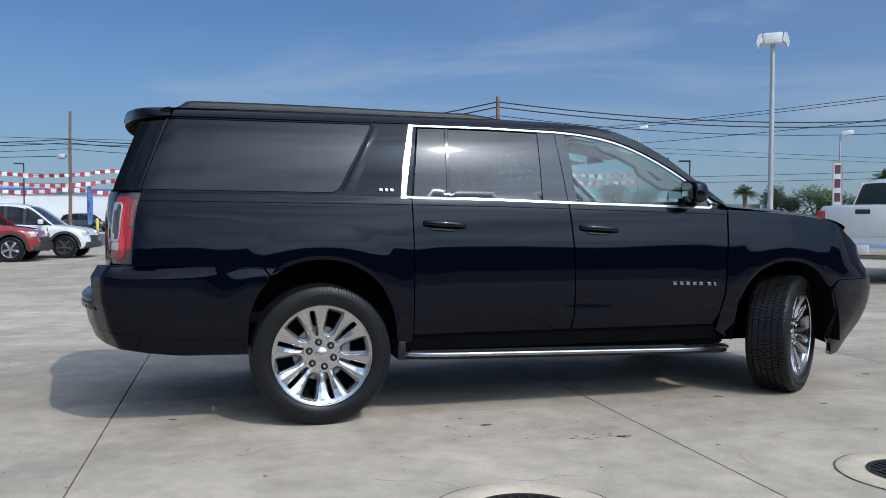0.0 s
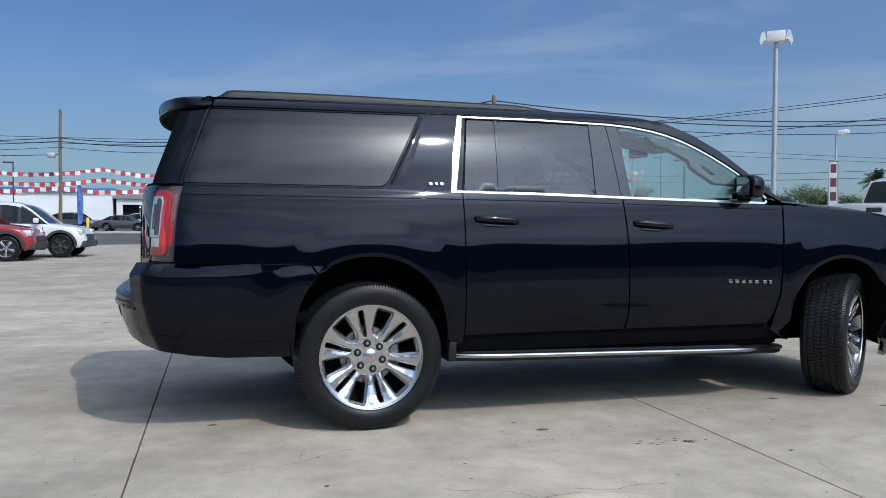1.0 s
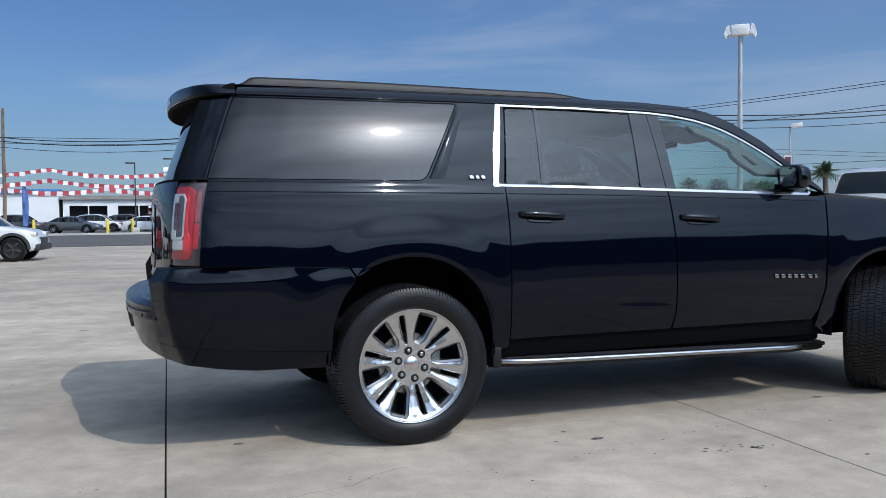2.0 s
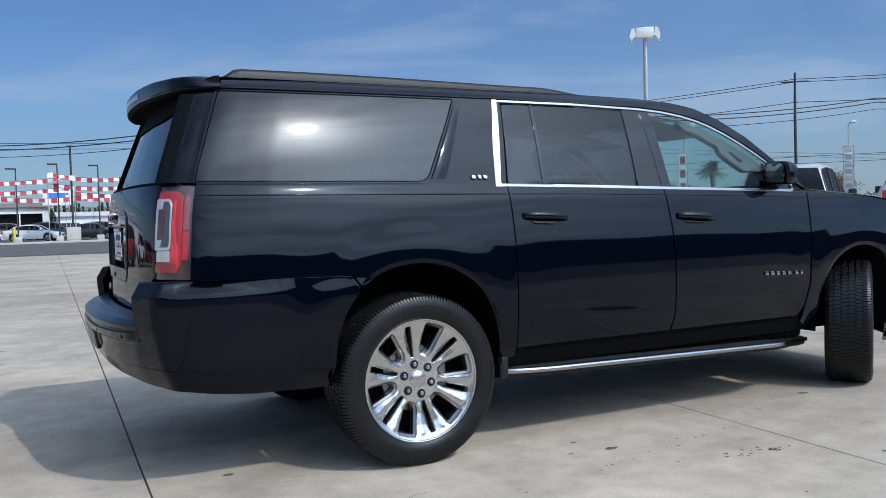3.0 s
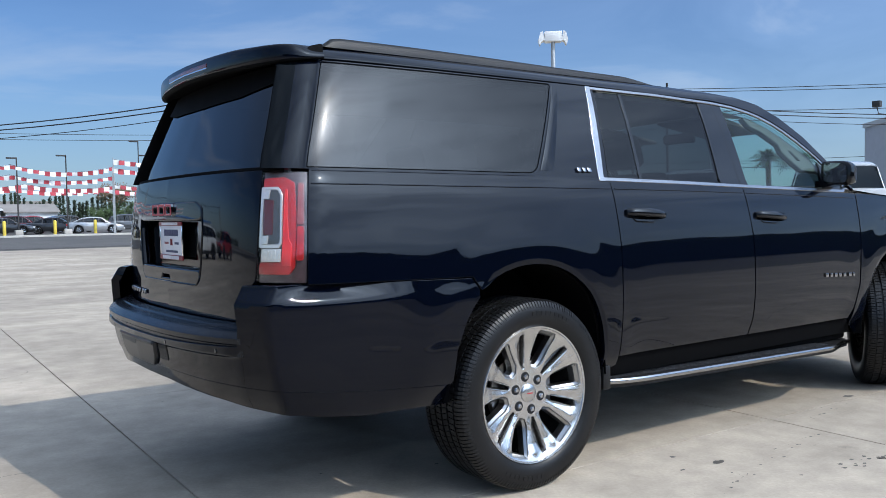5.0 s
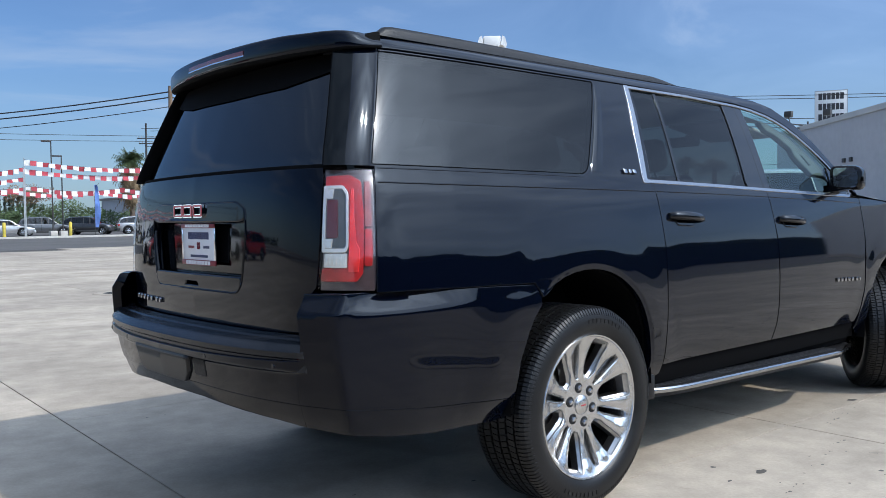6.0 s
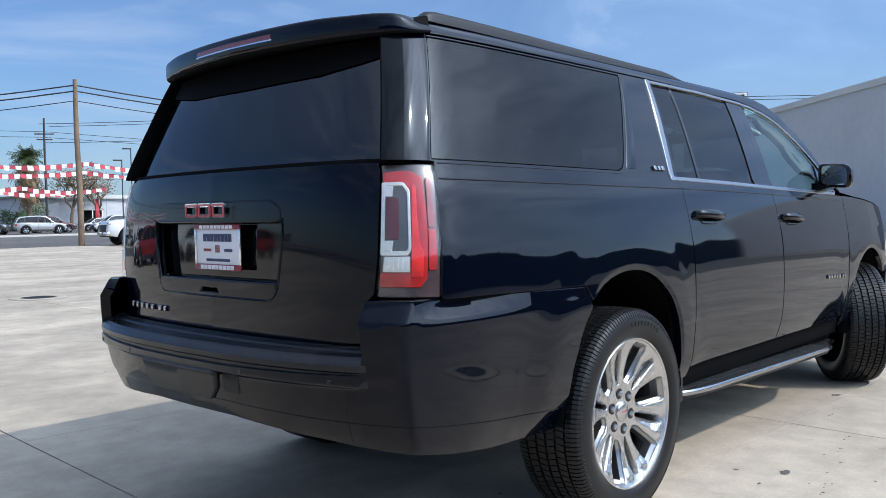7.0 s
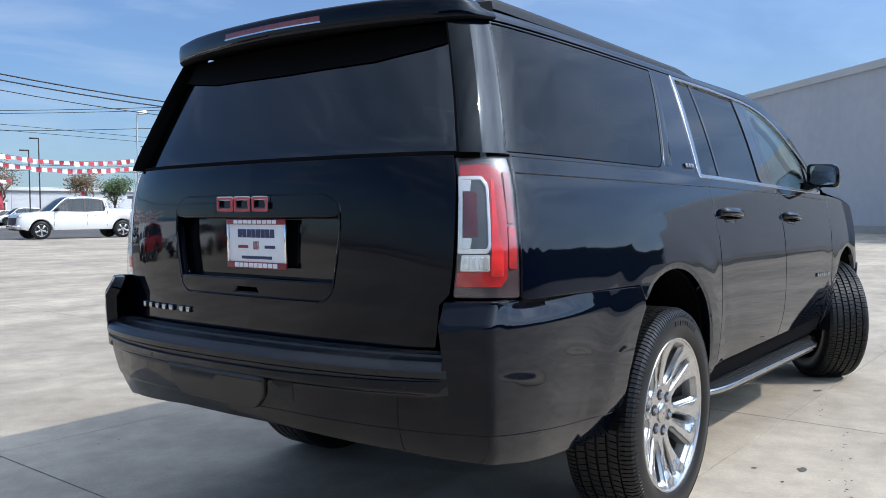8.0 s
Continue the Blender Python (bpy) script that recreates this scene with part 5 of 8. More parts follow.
    add_box(bm, (-0.015, -0.0903, -0.0028), (0.015, -0.087, 0.0028), 0.0008)
    part("cap_emblem", bm, BADGE_RED, cap, "small red emblem bar")
    for k in range(6):
        a = radians(103 + 60 * k)
        bm = bmesh.new()
        add_lathe(bm, [(0.0, -0.091), (0.008, -0.090), (0.0125, -0.085), (0.0135, -0.066)], 6)
        bmesh.ops.transform(bm, matrix=Matrix.Translation((0.074 * math.cos(a), 0, 0.074 * math.sin(a))), verts=bm.verts[:])
        part("lug_nut", bm, BRIGHT_TRIM, wheel)
        # black disc round each nut, the pit's shade put into colour
        bm = bmesh.new()
        add_lathe(bm, [(0.0, -0.0795), (0.0215, -0.0795), (0.0225, -0.070)], 16)
        bmesh.ops.transform(bm, matrix=Matrix.Translation((0.074 * math.cos(a), 0, 0.074 * math.sin(a))), verts=bm.verts[:])
        part("lug_pit_shade", bm, SATIN_BLACK, wheel)
    return wheel


wheel = build_wheel("wheel")
wheel.parent = suv
wheel.matrix_basis = pose(0, -0.862, 0.4135) @ Matrix.Scale(1.0134, 4)
for x, y, turn in ((0.0, 0.862, 180), (3.342, -0.815, 36.5), (3.262, 0.862, 216.5)):
    other = copy_thing(wheel, pose(x, y, 0.4135, 0, 0, turn))
    other.parent = suv

# wheel wells, floor pan, exhaust
for wx, arch in ((0.0, REAR_ARCH), (3.302, FRONT_ARCH)):
    for side in (-1, 1):
        bm = bmesh.new()
        line = [(wx + (x - wx) * 1.02, z + 0.01 if z > 0.5 else z) for x, z in arch]
        add_loft(bm, [[(x, side * y, z) for x, z in line] for y in (0.965, 0.93, 0.55)], False)
        vs = [bm.verts.new((x, side * 0.55, z)) for x, z in line]
        bm.faces.new(vs)
        part("wheel_well", bm, DEEP_BLACK, suv)
bm = bmesh.new()
add_box(bm, (0.46, -0.86, 0.36), (2.82, 0.86, 0.47), 0.02)
add_box(bm, (-1.22, -0.52, 0.50), (0.46, 0.52, 0.62), 0.02)
add_box(bm, (-1.12, -0.88, 0.56), (-0.46, 0.88, 0.66), 0.02)
add_box(bm, (2.82, -0.52, 0.33), (4.0, 0.52, 0.60), 0.02)
part("floor_pan", bm, DEEP_BLACK, suv, "dark underbody")
bm = bmesh.new()
add_tube(bm, [(-0.02, -0.78, 0.41), (-0.02, 0.78, 0.41)], 0.05, 12)
made = bmesh.ops.create_icosphere(bm, subdivisions=2, radius=0.15)["verts"]
bmesh.ops.transform(bm, matrix=Matrix.Translation((-0.02, 0, 0.40)), verts=made)
part("rear_axle", bm, DEEP_BLACK, suv)

# cabin: floor, dashboard, seats, wheel, mirror
cabin = part("cabin_floor", (lambda b: (add_box(b, (-1.0, -0.84, 0.60), (2.60, 0.84, 0.66), 0.01), b)[1])(bmesh.new()), DEEP_BLACK, suv)
bm = bmesh.new()
add_loft(bm, [[(2.16, y, 0.9), (2.12, y, 1.18), (2.20, y, 1.285), (2.40, y, 1.315), (2.72, y, 1.300), (2.72, y, 0.9)] for y in (-0.84, -0.5, -0.2, 0.2, 0.5, 0.84)], True, True)
part("dashboard", bm, LEATHER, suv, "dark soft dashboard")


def seat(x, y, width, rows_high, name, recline=18):
    """One seat: cushion, back and head restraints."""
    s = part(name, (lambda b: (add_box(b, (x - 0.02, y - width / 2, 0.70), (x + 0.52, y + width / 2, 0.94), 0.06, segments=3), b)[1])(bmesh.new()), LEATHER, suv, "black leather seat")
    lean = pose(x, y, 0.88, 0, -recline, 0)
    b = bmesh.new()
    add_box(b, (-0.10, -width / 2, 0.0), (0.06, width / 2, rows_high), 0.06, lean, 3)
    part("seat_back", b, LEATHER, s)
    count = 1 if width < 0.7 else 2
    for k in range(count):
        yy = 0 if count == 1 else (k - 0.5) * width * 0.55
        b = bmesh.new()
        add_box(b, (-0.085, yy - 0.14, rows_high + 0.035), (0.03, yy + 0.14, rows_high + 0.215), 0.045, lean, 3)
        add_tube(b, [lean @ Vector((-0.02, yy - 0.06, rows_high - 0.02)), lean @ Vector((-0.02, yy - 0.06, rows_high + 0.06))], 0.007)
        add_tube(b, [lean @ Vector((-0.02, yy + 0.06, rows_high - 0.02)), lean @ Vector((-0.02, yy + 0.06, rows_high + 0.06))], 0.007)
        part("head_restraint", b, LEATHER, s)
    return s


for y in (-0.42, 0.42):
    seat(1.42, y, 0.54, 0.56, "front_seat")
    seat(0.52, y, 0.54, 0.54, "second_row_seat")
bm = bmesh.new()
ring_at = pose(2.02, 0.42, 1.16, 0, 62, 0)
rings = []
for k in range(33):
    a = k * math.tau / 32
    rings.append([ring_at @ Vector(((0.19 + 0.016 * math.cos(b)) * math.cos(a), (0.19 + 0.016 * math.cos(b)) * math.sin(a), 0.016 * math.sin(b))) for b in [j * math.tau / 8 for j in range(8)]])
add_loft(bm, rings, True)
add_box(bm, (-0.05, -0.17, -0.03), (0.06, 0.17, 0.0), 0.015, ring_at)
part("steering_wheel", bm, LEATHER, suv, "black leather steering wheel")
bm = bmesh.new()
add_box(bm, (2.235, -0.13, 1.655), (2.265, 0.13, 1.725), 0.02)
add_tube(bm, [(2.26, 0, 1.70), (2.36, 0, 1.76)], 0.012)
part("inside_mirror", bm, SATIN_BLACK, suv)
for y in (-0.41, 0.41):
    bm = bmesh.new()
    add_box(bm, (-0.25, -0.21, -0.012), (0.25, 0.21, 0.012), 0.010, pose(2.02, y, 1.715, 0, 8, 0), 3)
    part("sun_visor", bm, HEADLINER, suv, "pale grey sun visor")


# ---- the setting: ground, lot, road, buildings ----
def ground_material(name, color, rough, blotch, grain, spots=0.0, streaks=0.0):
    """Concrete or asphalt in world space, so that no piece repeats another: wide blotches, grain, spots, tyre streaks."""
    m = bpy.data.materials.new(name)
    m.use_nodes = True
    n, l = m.node_tree.nodes, m.node_tree.links
    p = n["Principled BSDF"]
    p.inputs["Roughness"].default_value = rough
    p.inputs["Specular IOR Level"].default_value = 0.3
    geo = n.new("ShaderNodeNewGeometry")
    total = None
    for scale, amount, detail, stretch in ((0.16, blotch, 4, (1, 1, 1)), (0.9, blotch * 0.9, 6, (1, 1, 1)), (5.0, grain, 8, (1, 1, 1)), (60.0, grain * 0.5, 3, (1, 1, 1)), (2.2, blotch * 0.5, 7, (1, 1, 1)), (0.5, streaks, 5, (0.25, 2.6, 1))):
        if not amount:
            continue
        place, t, r = n.new("ShaderNodeMapping"), n.new("ShaderNodeTexNoise"), n.new("ShaderNodeMapRange")
        place.inputs["Scale"].default_value = stretch
        place.inputs["Rotation"].default_value = (0, 0, 0.5)
        t.inputs["Scale"].default_value, t.inputs["Detail"].default_value, t.inputs["Roughness"].default_value = scale, detail, 0.6
        r.inputs["From Min"].default_value, r.inputs["From Max"].default_value = 0.32, 0.68
        r.inputs["To Min"].default_value, r.inputs["To Max"].default_value = 1 - amount, 1 + amount * 0.6
        l.new(geo.outputs["Position"], place.inputs["Vector"])
        l.new(place.outputs["Vector"], t.inputs["Vector"])
        l.new(t.outputs["Fac"], r.inputs["Value"])
        total = multiply(n, l, total, r.outputs["Result"])
    if spots:
        v, w, r = n.new("ShaderNodeTexNoise"), n.new("ShaderNodeValToRGB"), n.new("ShaderNodeMapRange")
        v.inputs["Scale"].default_value, v.inputs["Detail"].default_value, v.inputs["Roughness"].default_value = 2.3, 8, 0.62
        w.color_ramp.elements[0].position, w.color_ramp.elements[1].position = 0.66, 0.74
        r.inputs["To Min"].default_value, r.inputs["To Max"].default_value = 1.0, 1 - spots
        l.new(geo.outputs["Position"], v.inputs["Vector"])
        l.new(v.outputs["Fac"], w.inputs["Fac"])
        l.new(w.outputs["Color"], r.inputs["Value"])
        total = multiply(n, l, total, r.outputs["Result"])
    info, each = n.new("ShaderNodeObjectInfo"), n.new("ShaderNodeMapRange")
    each.inputs["To Min"].default_value, each.inputs["To Max"].default_value = 0.965, 1.035
    l.new(info.outputs["Random"], each.inputs["Value"])
    total = multiply(n, l, total, each.outputs["Result"])
    mix, t, b = n.new("ShaderNodeMixRGB"), n.new("ShaderNodeTexNoise"), n.new("ShaderNodeBump")
    mix.blend_type = "MULTIPLY"
    mix.inputs[0].default_value = 1
    mix.inputs[1].default_value = (*color, 1)
    l.new(total, mix.inputs[2])
    l.new(mix.outputs["Color"], p.inputs["Base Color"])
    t.inputs["Scale"].default_value, t.inputs["Detail"].default_value = 90, 5
    b.inputs["Strength"].default_value, b.inputs["Distance"].default_value = 0.2, 0.004
    l.new(geo.outputs["Position"], t.inputs["Vector"])
    l.new(t.outputs["Fac"], b.inputs["Height"])
    l.new(b.outputs["Normal"], p.inputs["Normal"])
    return m


CONCRETE = ground_material("pale_concrete", (0.445, 0.378, 0.296), 0.8, 0.23, 0.15, 0.32, 0.17)
JOINT = material("dirt_filled_joint", (0.055, 0.05, 0.043), 0.95, vary=0.3, scale=3)
ASPHALT = ground_material("worn_asphalt", (0.115, 0.108, 0.10), 0.85, 0.16, 0.10, 0.15, 0.12)
KERB = ground_material("kerb_concrete", (0.46, 0.43, 0.38), 0.85, 0.12, 0.08)
RING = ground_material("tan_ring_concrete", (0.56, 0.475, 0.355), 0.85, 0.18, 0.15, 0.45)
STAIN = material("oil_stain", (0.085, 0.075, 0.062), 0.7, vary=0.3, scale=20)
IRON = material("cast_iron", (0.035, 0.032, 0.030), 0.55, 0.6, vary=0.3, scale=30, bump=0.4, bump_scale=200)
GREY_WALL = material("painted_grey_panel_wall", (0.47, 0.475, 0.49), 0.75, vary=0.05, scale=0.25, fine=0.04)
WALL_CAP = material("pale_metal_wall_cap", (0.52, 0.51, 0.48), 0.5, vary=0.06, scale=0.6)
DARK_WALL = material("dark_showroom_wall", (0.10, 0.10, 0.105), 0.6, vary=0.15, scale=0.3)
WHITE_WALL = material("white_painted_siding", (0.72, 0.72, 0.70), 0.7, vary=0.06, scale=0.5)
BLUE_TRIM = material("blue_painted_fascia", (0.05, 0.17, 0.42), 0.5, vary=0.1, scale=1)
BLUE_SIGN = material("blue_sign_sheet", (0.035, 0.19, 0.62), 0.4, vary=0.05, scale=1)
ROOF_GREY = material("grey_roofing", (0.23, 0.21, 0.19), 0.85, vary=0.15, scale=0.6)
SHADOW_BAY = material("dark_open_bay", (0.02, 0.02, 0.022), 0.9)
POLE_WOOD = material("weathered_pole_wood", (0.17, 0.115, 0.075), 0.9, vary=0.25, scale=1.5, fine=0.2)
POLE_GREY = material("galvanised_pole", (0.42, 0.43, 0.43), 0.5, 0.4, vary=0.1, scale=2)
POLE_DARK = material("dark_bronze_pole", (0.035, 0.032, 0.030), 0.5, vary=0.1, scale=2)
LAMP_WHITE = material("white_lamp_housing", (0.74, 0.73, 0.70), 0.45, vary=0.05, scale=4)
CABLE = material("black_cable", (0.02, 0.02, 0.022), 0.7)
FLAG_RED = material("red_pennant_cloth", (0.42, 0.05, 0.065), 0.75, each=0.2)
FLAG_WHITE = material("white_pennant_cloth", (0.78, 0.76, 0.74), 0.75)
FLAG_BLUE = material("blue_feather_flag_cloth", (0.09, 0.17, 0.42), 0.7, vary=0.3, scale=3)
YELLOW = material("yellow_bollard_paint", (0.68, 0.50, 0.06), 0.5, vary=0.1, scale=4)
SIGN_WHITE = material("white_sign_sheet", (0.74, 0.74, 0.72), 0.4, vary=0.04, scale=2)
SIGN_INK = material("dark_sign_ink", (0.03, 0.03, 0.035), 0.5)
SIGN_RED = material("red_sign_ink", (0.15, 0.05, 0.06), 0.5)

# everything stands on one sheet that reaches the horizon
bm = bmesh.new()
bmesh.ops.create_grid(bm, x_segments=8, y_segments=8, size=1500)
bmesh.ops.transform(bm, matrix=Matrix.Translation((0, 0, -0.05)), verts=bm.verts[:])
GROUND = ground_material("dusty_ground", (0.30, 0.27, 0.22), 0.9, 0.2, 0.08)
tagged(part("ground", bm, GROUND), "dusty pale ground reaching to the horizon", "ground", kind="structure")


def slab_box(bm, x0, y0, x1, y1, top, thick=0.045, bevel=0.006):
    """A flat slab with worn upper edges; open below."""
    a = [bm.verts.new((x, y, top)) for x, y in ((x0 + bevel, y0 + bevel), (x1 - bevel, y0 + bevel), (x1 - bevel, y1 - bevel), (x0 + bevel, y1 - bevel))]
    b = [bm.verts.new((x, y, top - bevel * 0.7)) for x, y in ((x0, y0), (x1, y0), (x1, y1), (x0, y1))]
    c = [bm.verts.new((x, y, top - thick)) for x, y in ((x0, y0), (x1, y0), (x1, y1), (x0, y1))]
    bm.faces.new(a)
    for lo, hi in ((b, a), (c, b)):
        for i in range(4):
            j = (i + 1) % 4
            bm.faces.new((lo[i], lo[j], hi[j], hi[i]))


# road, kerbs and the far lot
def flat_setting(name, x0, y0, x1, y1, top, mat, label, category, thick=0.06):
    bm = bmesh.new()
    slab_box(bm, x0, y0, x1, y1, top, thick, 0.01)
    return tagged(part(name, bm, mat, smooth=False), label, category, kind="structure")


flat_setting("road", -400, 36.9, 400, 66.0, -0.012, ASPHALT, "worn grey asphalt road past the lot", "road", 0.03)
flat_setting("kerb", -400, 66.0, 400, 66.35, 0.10, KERB, "pale concrete kerb along the road", "kerb", 0.14)
flat_setting("pavement", -400, 66.35, 400, 70.0, 0.09, KERB, "pale concrete pavement beyond the road", "pavement", 0.13)
flat_setting("far_lot", -400, 70.0, 400, 125.0, 0.05, ASPHALT, "grey asphalt lot full of parked cars", "lot", 0.09)

# dark ground added out of view so the car's doors reflect less light
flat_setting("drive_lane", -60, -45.0, 80, -8.4, -0.012, ASPHALT, "unseen grey asphalt lane added to darken the doors' reflections", "lane", 0.03)

# buildings
def wall_box(bm, a, b, depth, z0, z1, away):
    """An upright slab from a to b, depth thick on the away side."""
    a, b = Vector((*a, 0)), Vector((*b, 0))
    d = (b - a).normalized()
    n = Vector((d.y, -d.x, 0)) * away
    foot = [a, b, b + n * depth, a + n * depth]
    lo = [bm.verts.new((p.x, p.y, z0)) for p in foot]
    hi = [bm.verts.new((p.x, p.y, z1)) for p in foot]
    bm.faces.new(lo[::-1])
    bm.faces.new(hi)
    for i in range(4):
        j = (i + 1) % 4
        bm.faces.new((lo[i], lo[j], hi[j], hi[i]))


CORNER_FAR, CORNER_NEAR = Vector((63.8, 29.95)), Vector((30.3, -4.6))
grey_building = thing("grey_building", pose(63.8, 29.95, 0), "long plain grey panel-walled dealership building with pale cap", "building")


def under(ob, parent):
    """Parents a piece that was built in world places."""
    ob.parent = parent
    ob.matrix_parent_inverse = parent.matrix_world.inverted()
    return ob


scene.view_layers.update()
bm = bmesh.new()
wall_box(bm, CORNER_FAR, CORNER_NEAR, 22, 0.35, 7.5, -1)
under(part("wall", bm, GREY_WALL, smooth=False), grey_building)
bm = bmesh.new()
way = (CORNER_NEAR - CORNER_FAR).normalized()
out = Vector((way.y, -way.x)) * 1
wall_box(bm, CORNER_FAR + out * 0.12 - way * 0.12, CORNER_NEAR + out * 0.12, 22.2, 7.5, 7.86, -1)
under(part("wall_cap", bm, WALL_CAP, smooth=False), grey_building)
bm = bmesh.new()
wall_box(bm, CORNER_FAR + out * 0.05, CORNER_NEAR + out * 0.05, 22, -0.05, 0.35, -1)
under(part("plinth", bm, KERB, smooth=False), grey_building)
for k in range(1, 8):
    s = CORNER_FAR.lerp(CORNER_NEAR, k / 8)
    bm = bmesh.new()
    wall_box(bm, s + out * 0.004, s + way * 0.03 + out * 0.004, 0.02, 0.36, 7.48, -1)
    under(part("panel_joint", bm, WALL_CAP, smooth=False), grey_building)
for k, z in ((0.26, 4.6), (0.282, 4.6)):
    s = CORNER_FAR.lerp(CORNER_NEAR, k)
    bm = bmesh.new()
    wall_box(bm, s + out * 0.12, s + way * 0.35 + out * 0.12, 0.2, z, z + 0.28, -1)
    under(part("wall_vent", bm, POLE_DARK, smooth=False), grey_building)
bm = bmesh.new()
p = CORNER_FAR.lerp(CORNER_NEAR, 0.30) - out * 8
add_box(bm, (p.x - 1.6, p.y - 1.2, 7.7), (p.x + 1.6, p.y + 1.2, 8.95), 0.05)
under(part("roof_unit", bm, BLUE_TRIM), grey_building, )

service_building = thing("service_building", pose(-10, -30, 0), "dark low service building in its own shade", "building")
scene.view_layers.update()
bm = bmesh.new()
add_box(bm, (-60, -66, -0.05), (7.5, -47, 5.6))
under(part("wall", bm, DARK_WALL, smooth=False), service_building)
bm = bmesh.new()
add_box(bm, (-60.3, -66.3, 5.6), (7.8, -46.7, 6.0))
under(part("roof_edge", bm, ROOF_GREY, smooth=False), service_building)


def bay_building(name, x0, x1, y0, depth, height, bays, label, trim, siding=None):
    """A low flat-roofed building with its front at y0, and dark openings (x from, x to, z from, z to)."""
    siding = siding or WHITE_WALL
    b = thing(name, pose((x0 + x1) / 2, y0, 0), label, "building")
    scene.view_layers.update()
    bm = bmesh.new()
    xs = [x0] + [v for bay in bays for v in bay[:2]] + [x1]
    for i in range(0, len(xs), 2):
        add_box(bm, (xs[i], y0, 0.0), (xs[i + 1], y0 + 0.3, height))
    for bx0, bx1, bz0, bz1 in bays:
        if bz0 > 0.1:
            add_box(bm, (bx0, y0, 0.0), (bx1, y0 + 0.3, bz0))
        add_box(bm, (bx0, y0, bz1), (bx1, y0 + 0.3, height))
    add_box(bm, (x0, y0 + 0.3, 0.0), (x0 + 0.3, y0 + depth, height))
    add_box(bm, (x1 - 0.3, y0 + 0.3, 0.0), (x1, y0 + depth, height))
    add_box(bm, (x0, y0 + depth - 0.3, 0.0), (x1, y0 + depth, height))
    under(part("wall", bm, siding, smooth=False), b)
    for k in range(int(height / 0.6)):
        bm = bmesh.new()
        for i in range(0, len(xs), 2):
            if xs[i + 1] - xs[i] > 2:
                add_box(bm, (xs[i] + 0.02, y0 - 0.025, 0.5 + k * 0.6), (xs[i + 1] - 0.02, y0, 0.54 + k * 0.6))
        if bm.verts:
            under(part("siding_rib", bm, siding, smooth=False), b)
        else:
            bm.free()
    bm = bmesh.new()
    add_box(bm, (x0 - 0.3, y0 - 0.35, height), (x1 + 0.3, y0 + depth + 0.3, height + 0.28))
    under(part("roof", bm, ROOF_GREY, smooth=False), b)
    bm = bmesh.new()
    add_box(bm, (x0 - 0.32, y0 - 0.40, height - 0.12), (x1 + 0.32, y0 - 0.34, height + 0.32))
    under(part("fascia", bm, trim, smooth=False), b)
    for bx0, bx1, bz0, bz1 in bays:
        # near-black sheet in place of the bay's shaded inside
        bm = bmesh.new()
        add_box(bm, (bx0 - 0.05, y0 + 1.6, 0.0), (bx1 + 0.05, y0 + 1.7, bz1 + 0.2))
        under(part("bay_back", bm, SHADOW_BAY, smooth=False), b)
        bm = bmesh.new()
        for q in (bx0, (bx0 + bx1) / 2, bx1):
            add_box(bm, (q - 0.06, y0 - 0.03, bz0), (q + 0.06, y0 + 0.05, bz1))
        under(part("bay_frame", bm, WHITE_WALL, smooth=False), b)
    return b


bay_building("white_building", -60, -9.2, 95, 14, 4.25, [(-27.0, -22.8, 0.9, 2.6)], "long white sided workshop with a blue roof edge", BLUE_TRIM)
bay_building("garage_building", -8.8, 1.9, 95, 12, 3.55, [(-8.2, -4.2, 0.0, 2.75), (-3.2, 1.3, 0.3, 2.75)], "low white garage building with dark open bays", ROOF_GREY)
bay_building("low_grey_building", 38, 72, 101, 12, 4.1, [(44.0, 46.5, 0.0, 2.5)], "long low grey building behind the far lot", WALL_CAP, GREY_WALL)
bay_building("far_shed", 6, 24, 130, 12, 3.8, [], "long pale shed far behind the lot", ROOF_GREY)
bay_building("small_house", 46.5, 53.5, 66.5, 8, 2.6, [(49.0, 50.0, 0.9, 2.0)], "small pale house with a grey roof", ROOF_GREY)


# ---- parked vehicles ----
CAR_GLASS = glass("dark_car_glass", (0.14, 0.16, 0.16), 0.02)
CAR_WHITE = material("white_car_paint", (0.66, 0.66, 0.65), 0.3, vary=0.02, scale=2, coat=1.0)
CAR_RED = material("red_car_paint", (0.27, 0.012, 0.014), 0.3, vary=0.03, scale=2, coat=1.0)
CAR_SILVER = material("silver_car_paint", (0.42, 0.42, 0.42), 0.32, 0.5, vary=0.02, scale=2, coat=1.0)
CAR_GREY = material("dark_grey_car_paint", (0.085, 0.09, 0.095), 0.3, 0.4, vary=0.02, scale=2, coat=1.0)
CAR_BLACK = material("black_car_paint", (0.012, 0.012, 0.014), 0.3, vary=0.02, scale=2, coat=1.0)
CAR_MAROON = material("maroon_car_paint", (0.085, 0.010, 0.014), 0.3, vary=0.02, scale=2, coat=1.0)
CLADDING = material("grey_black_cladding", (0.03, 0.03, 0.03), 0.6, vary=0.15, scale=6)

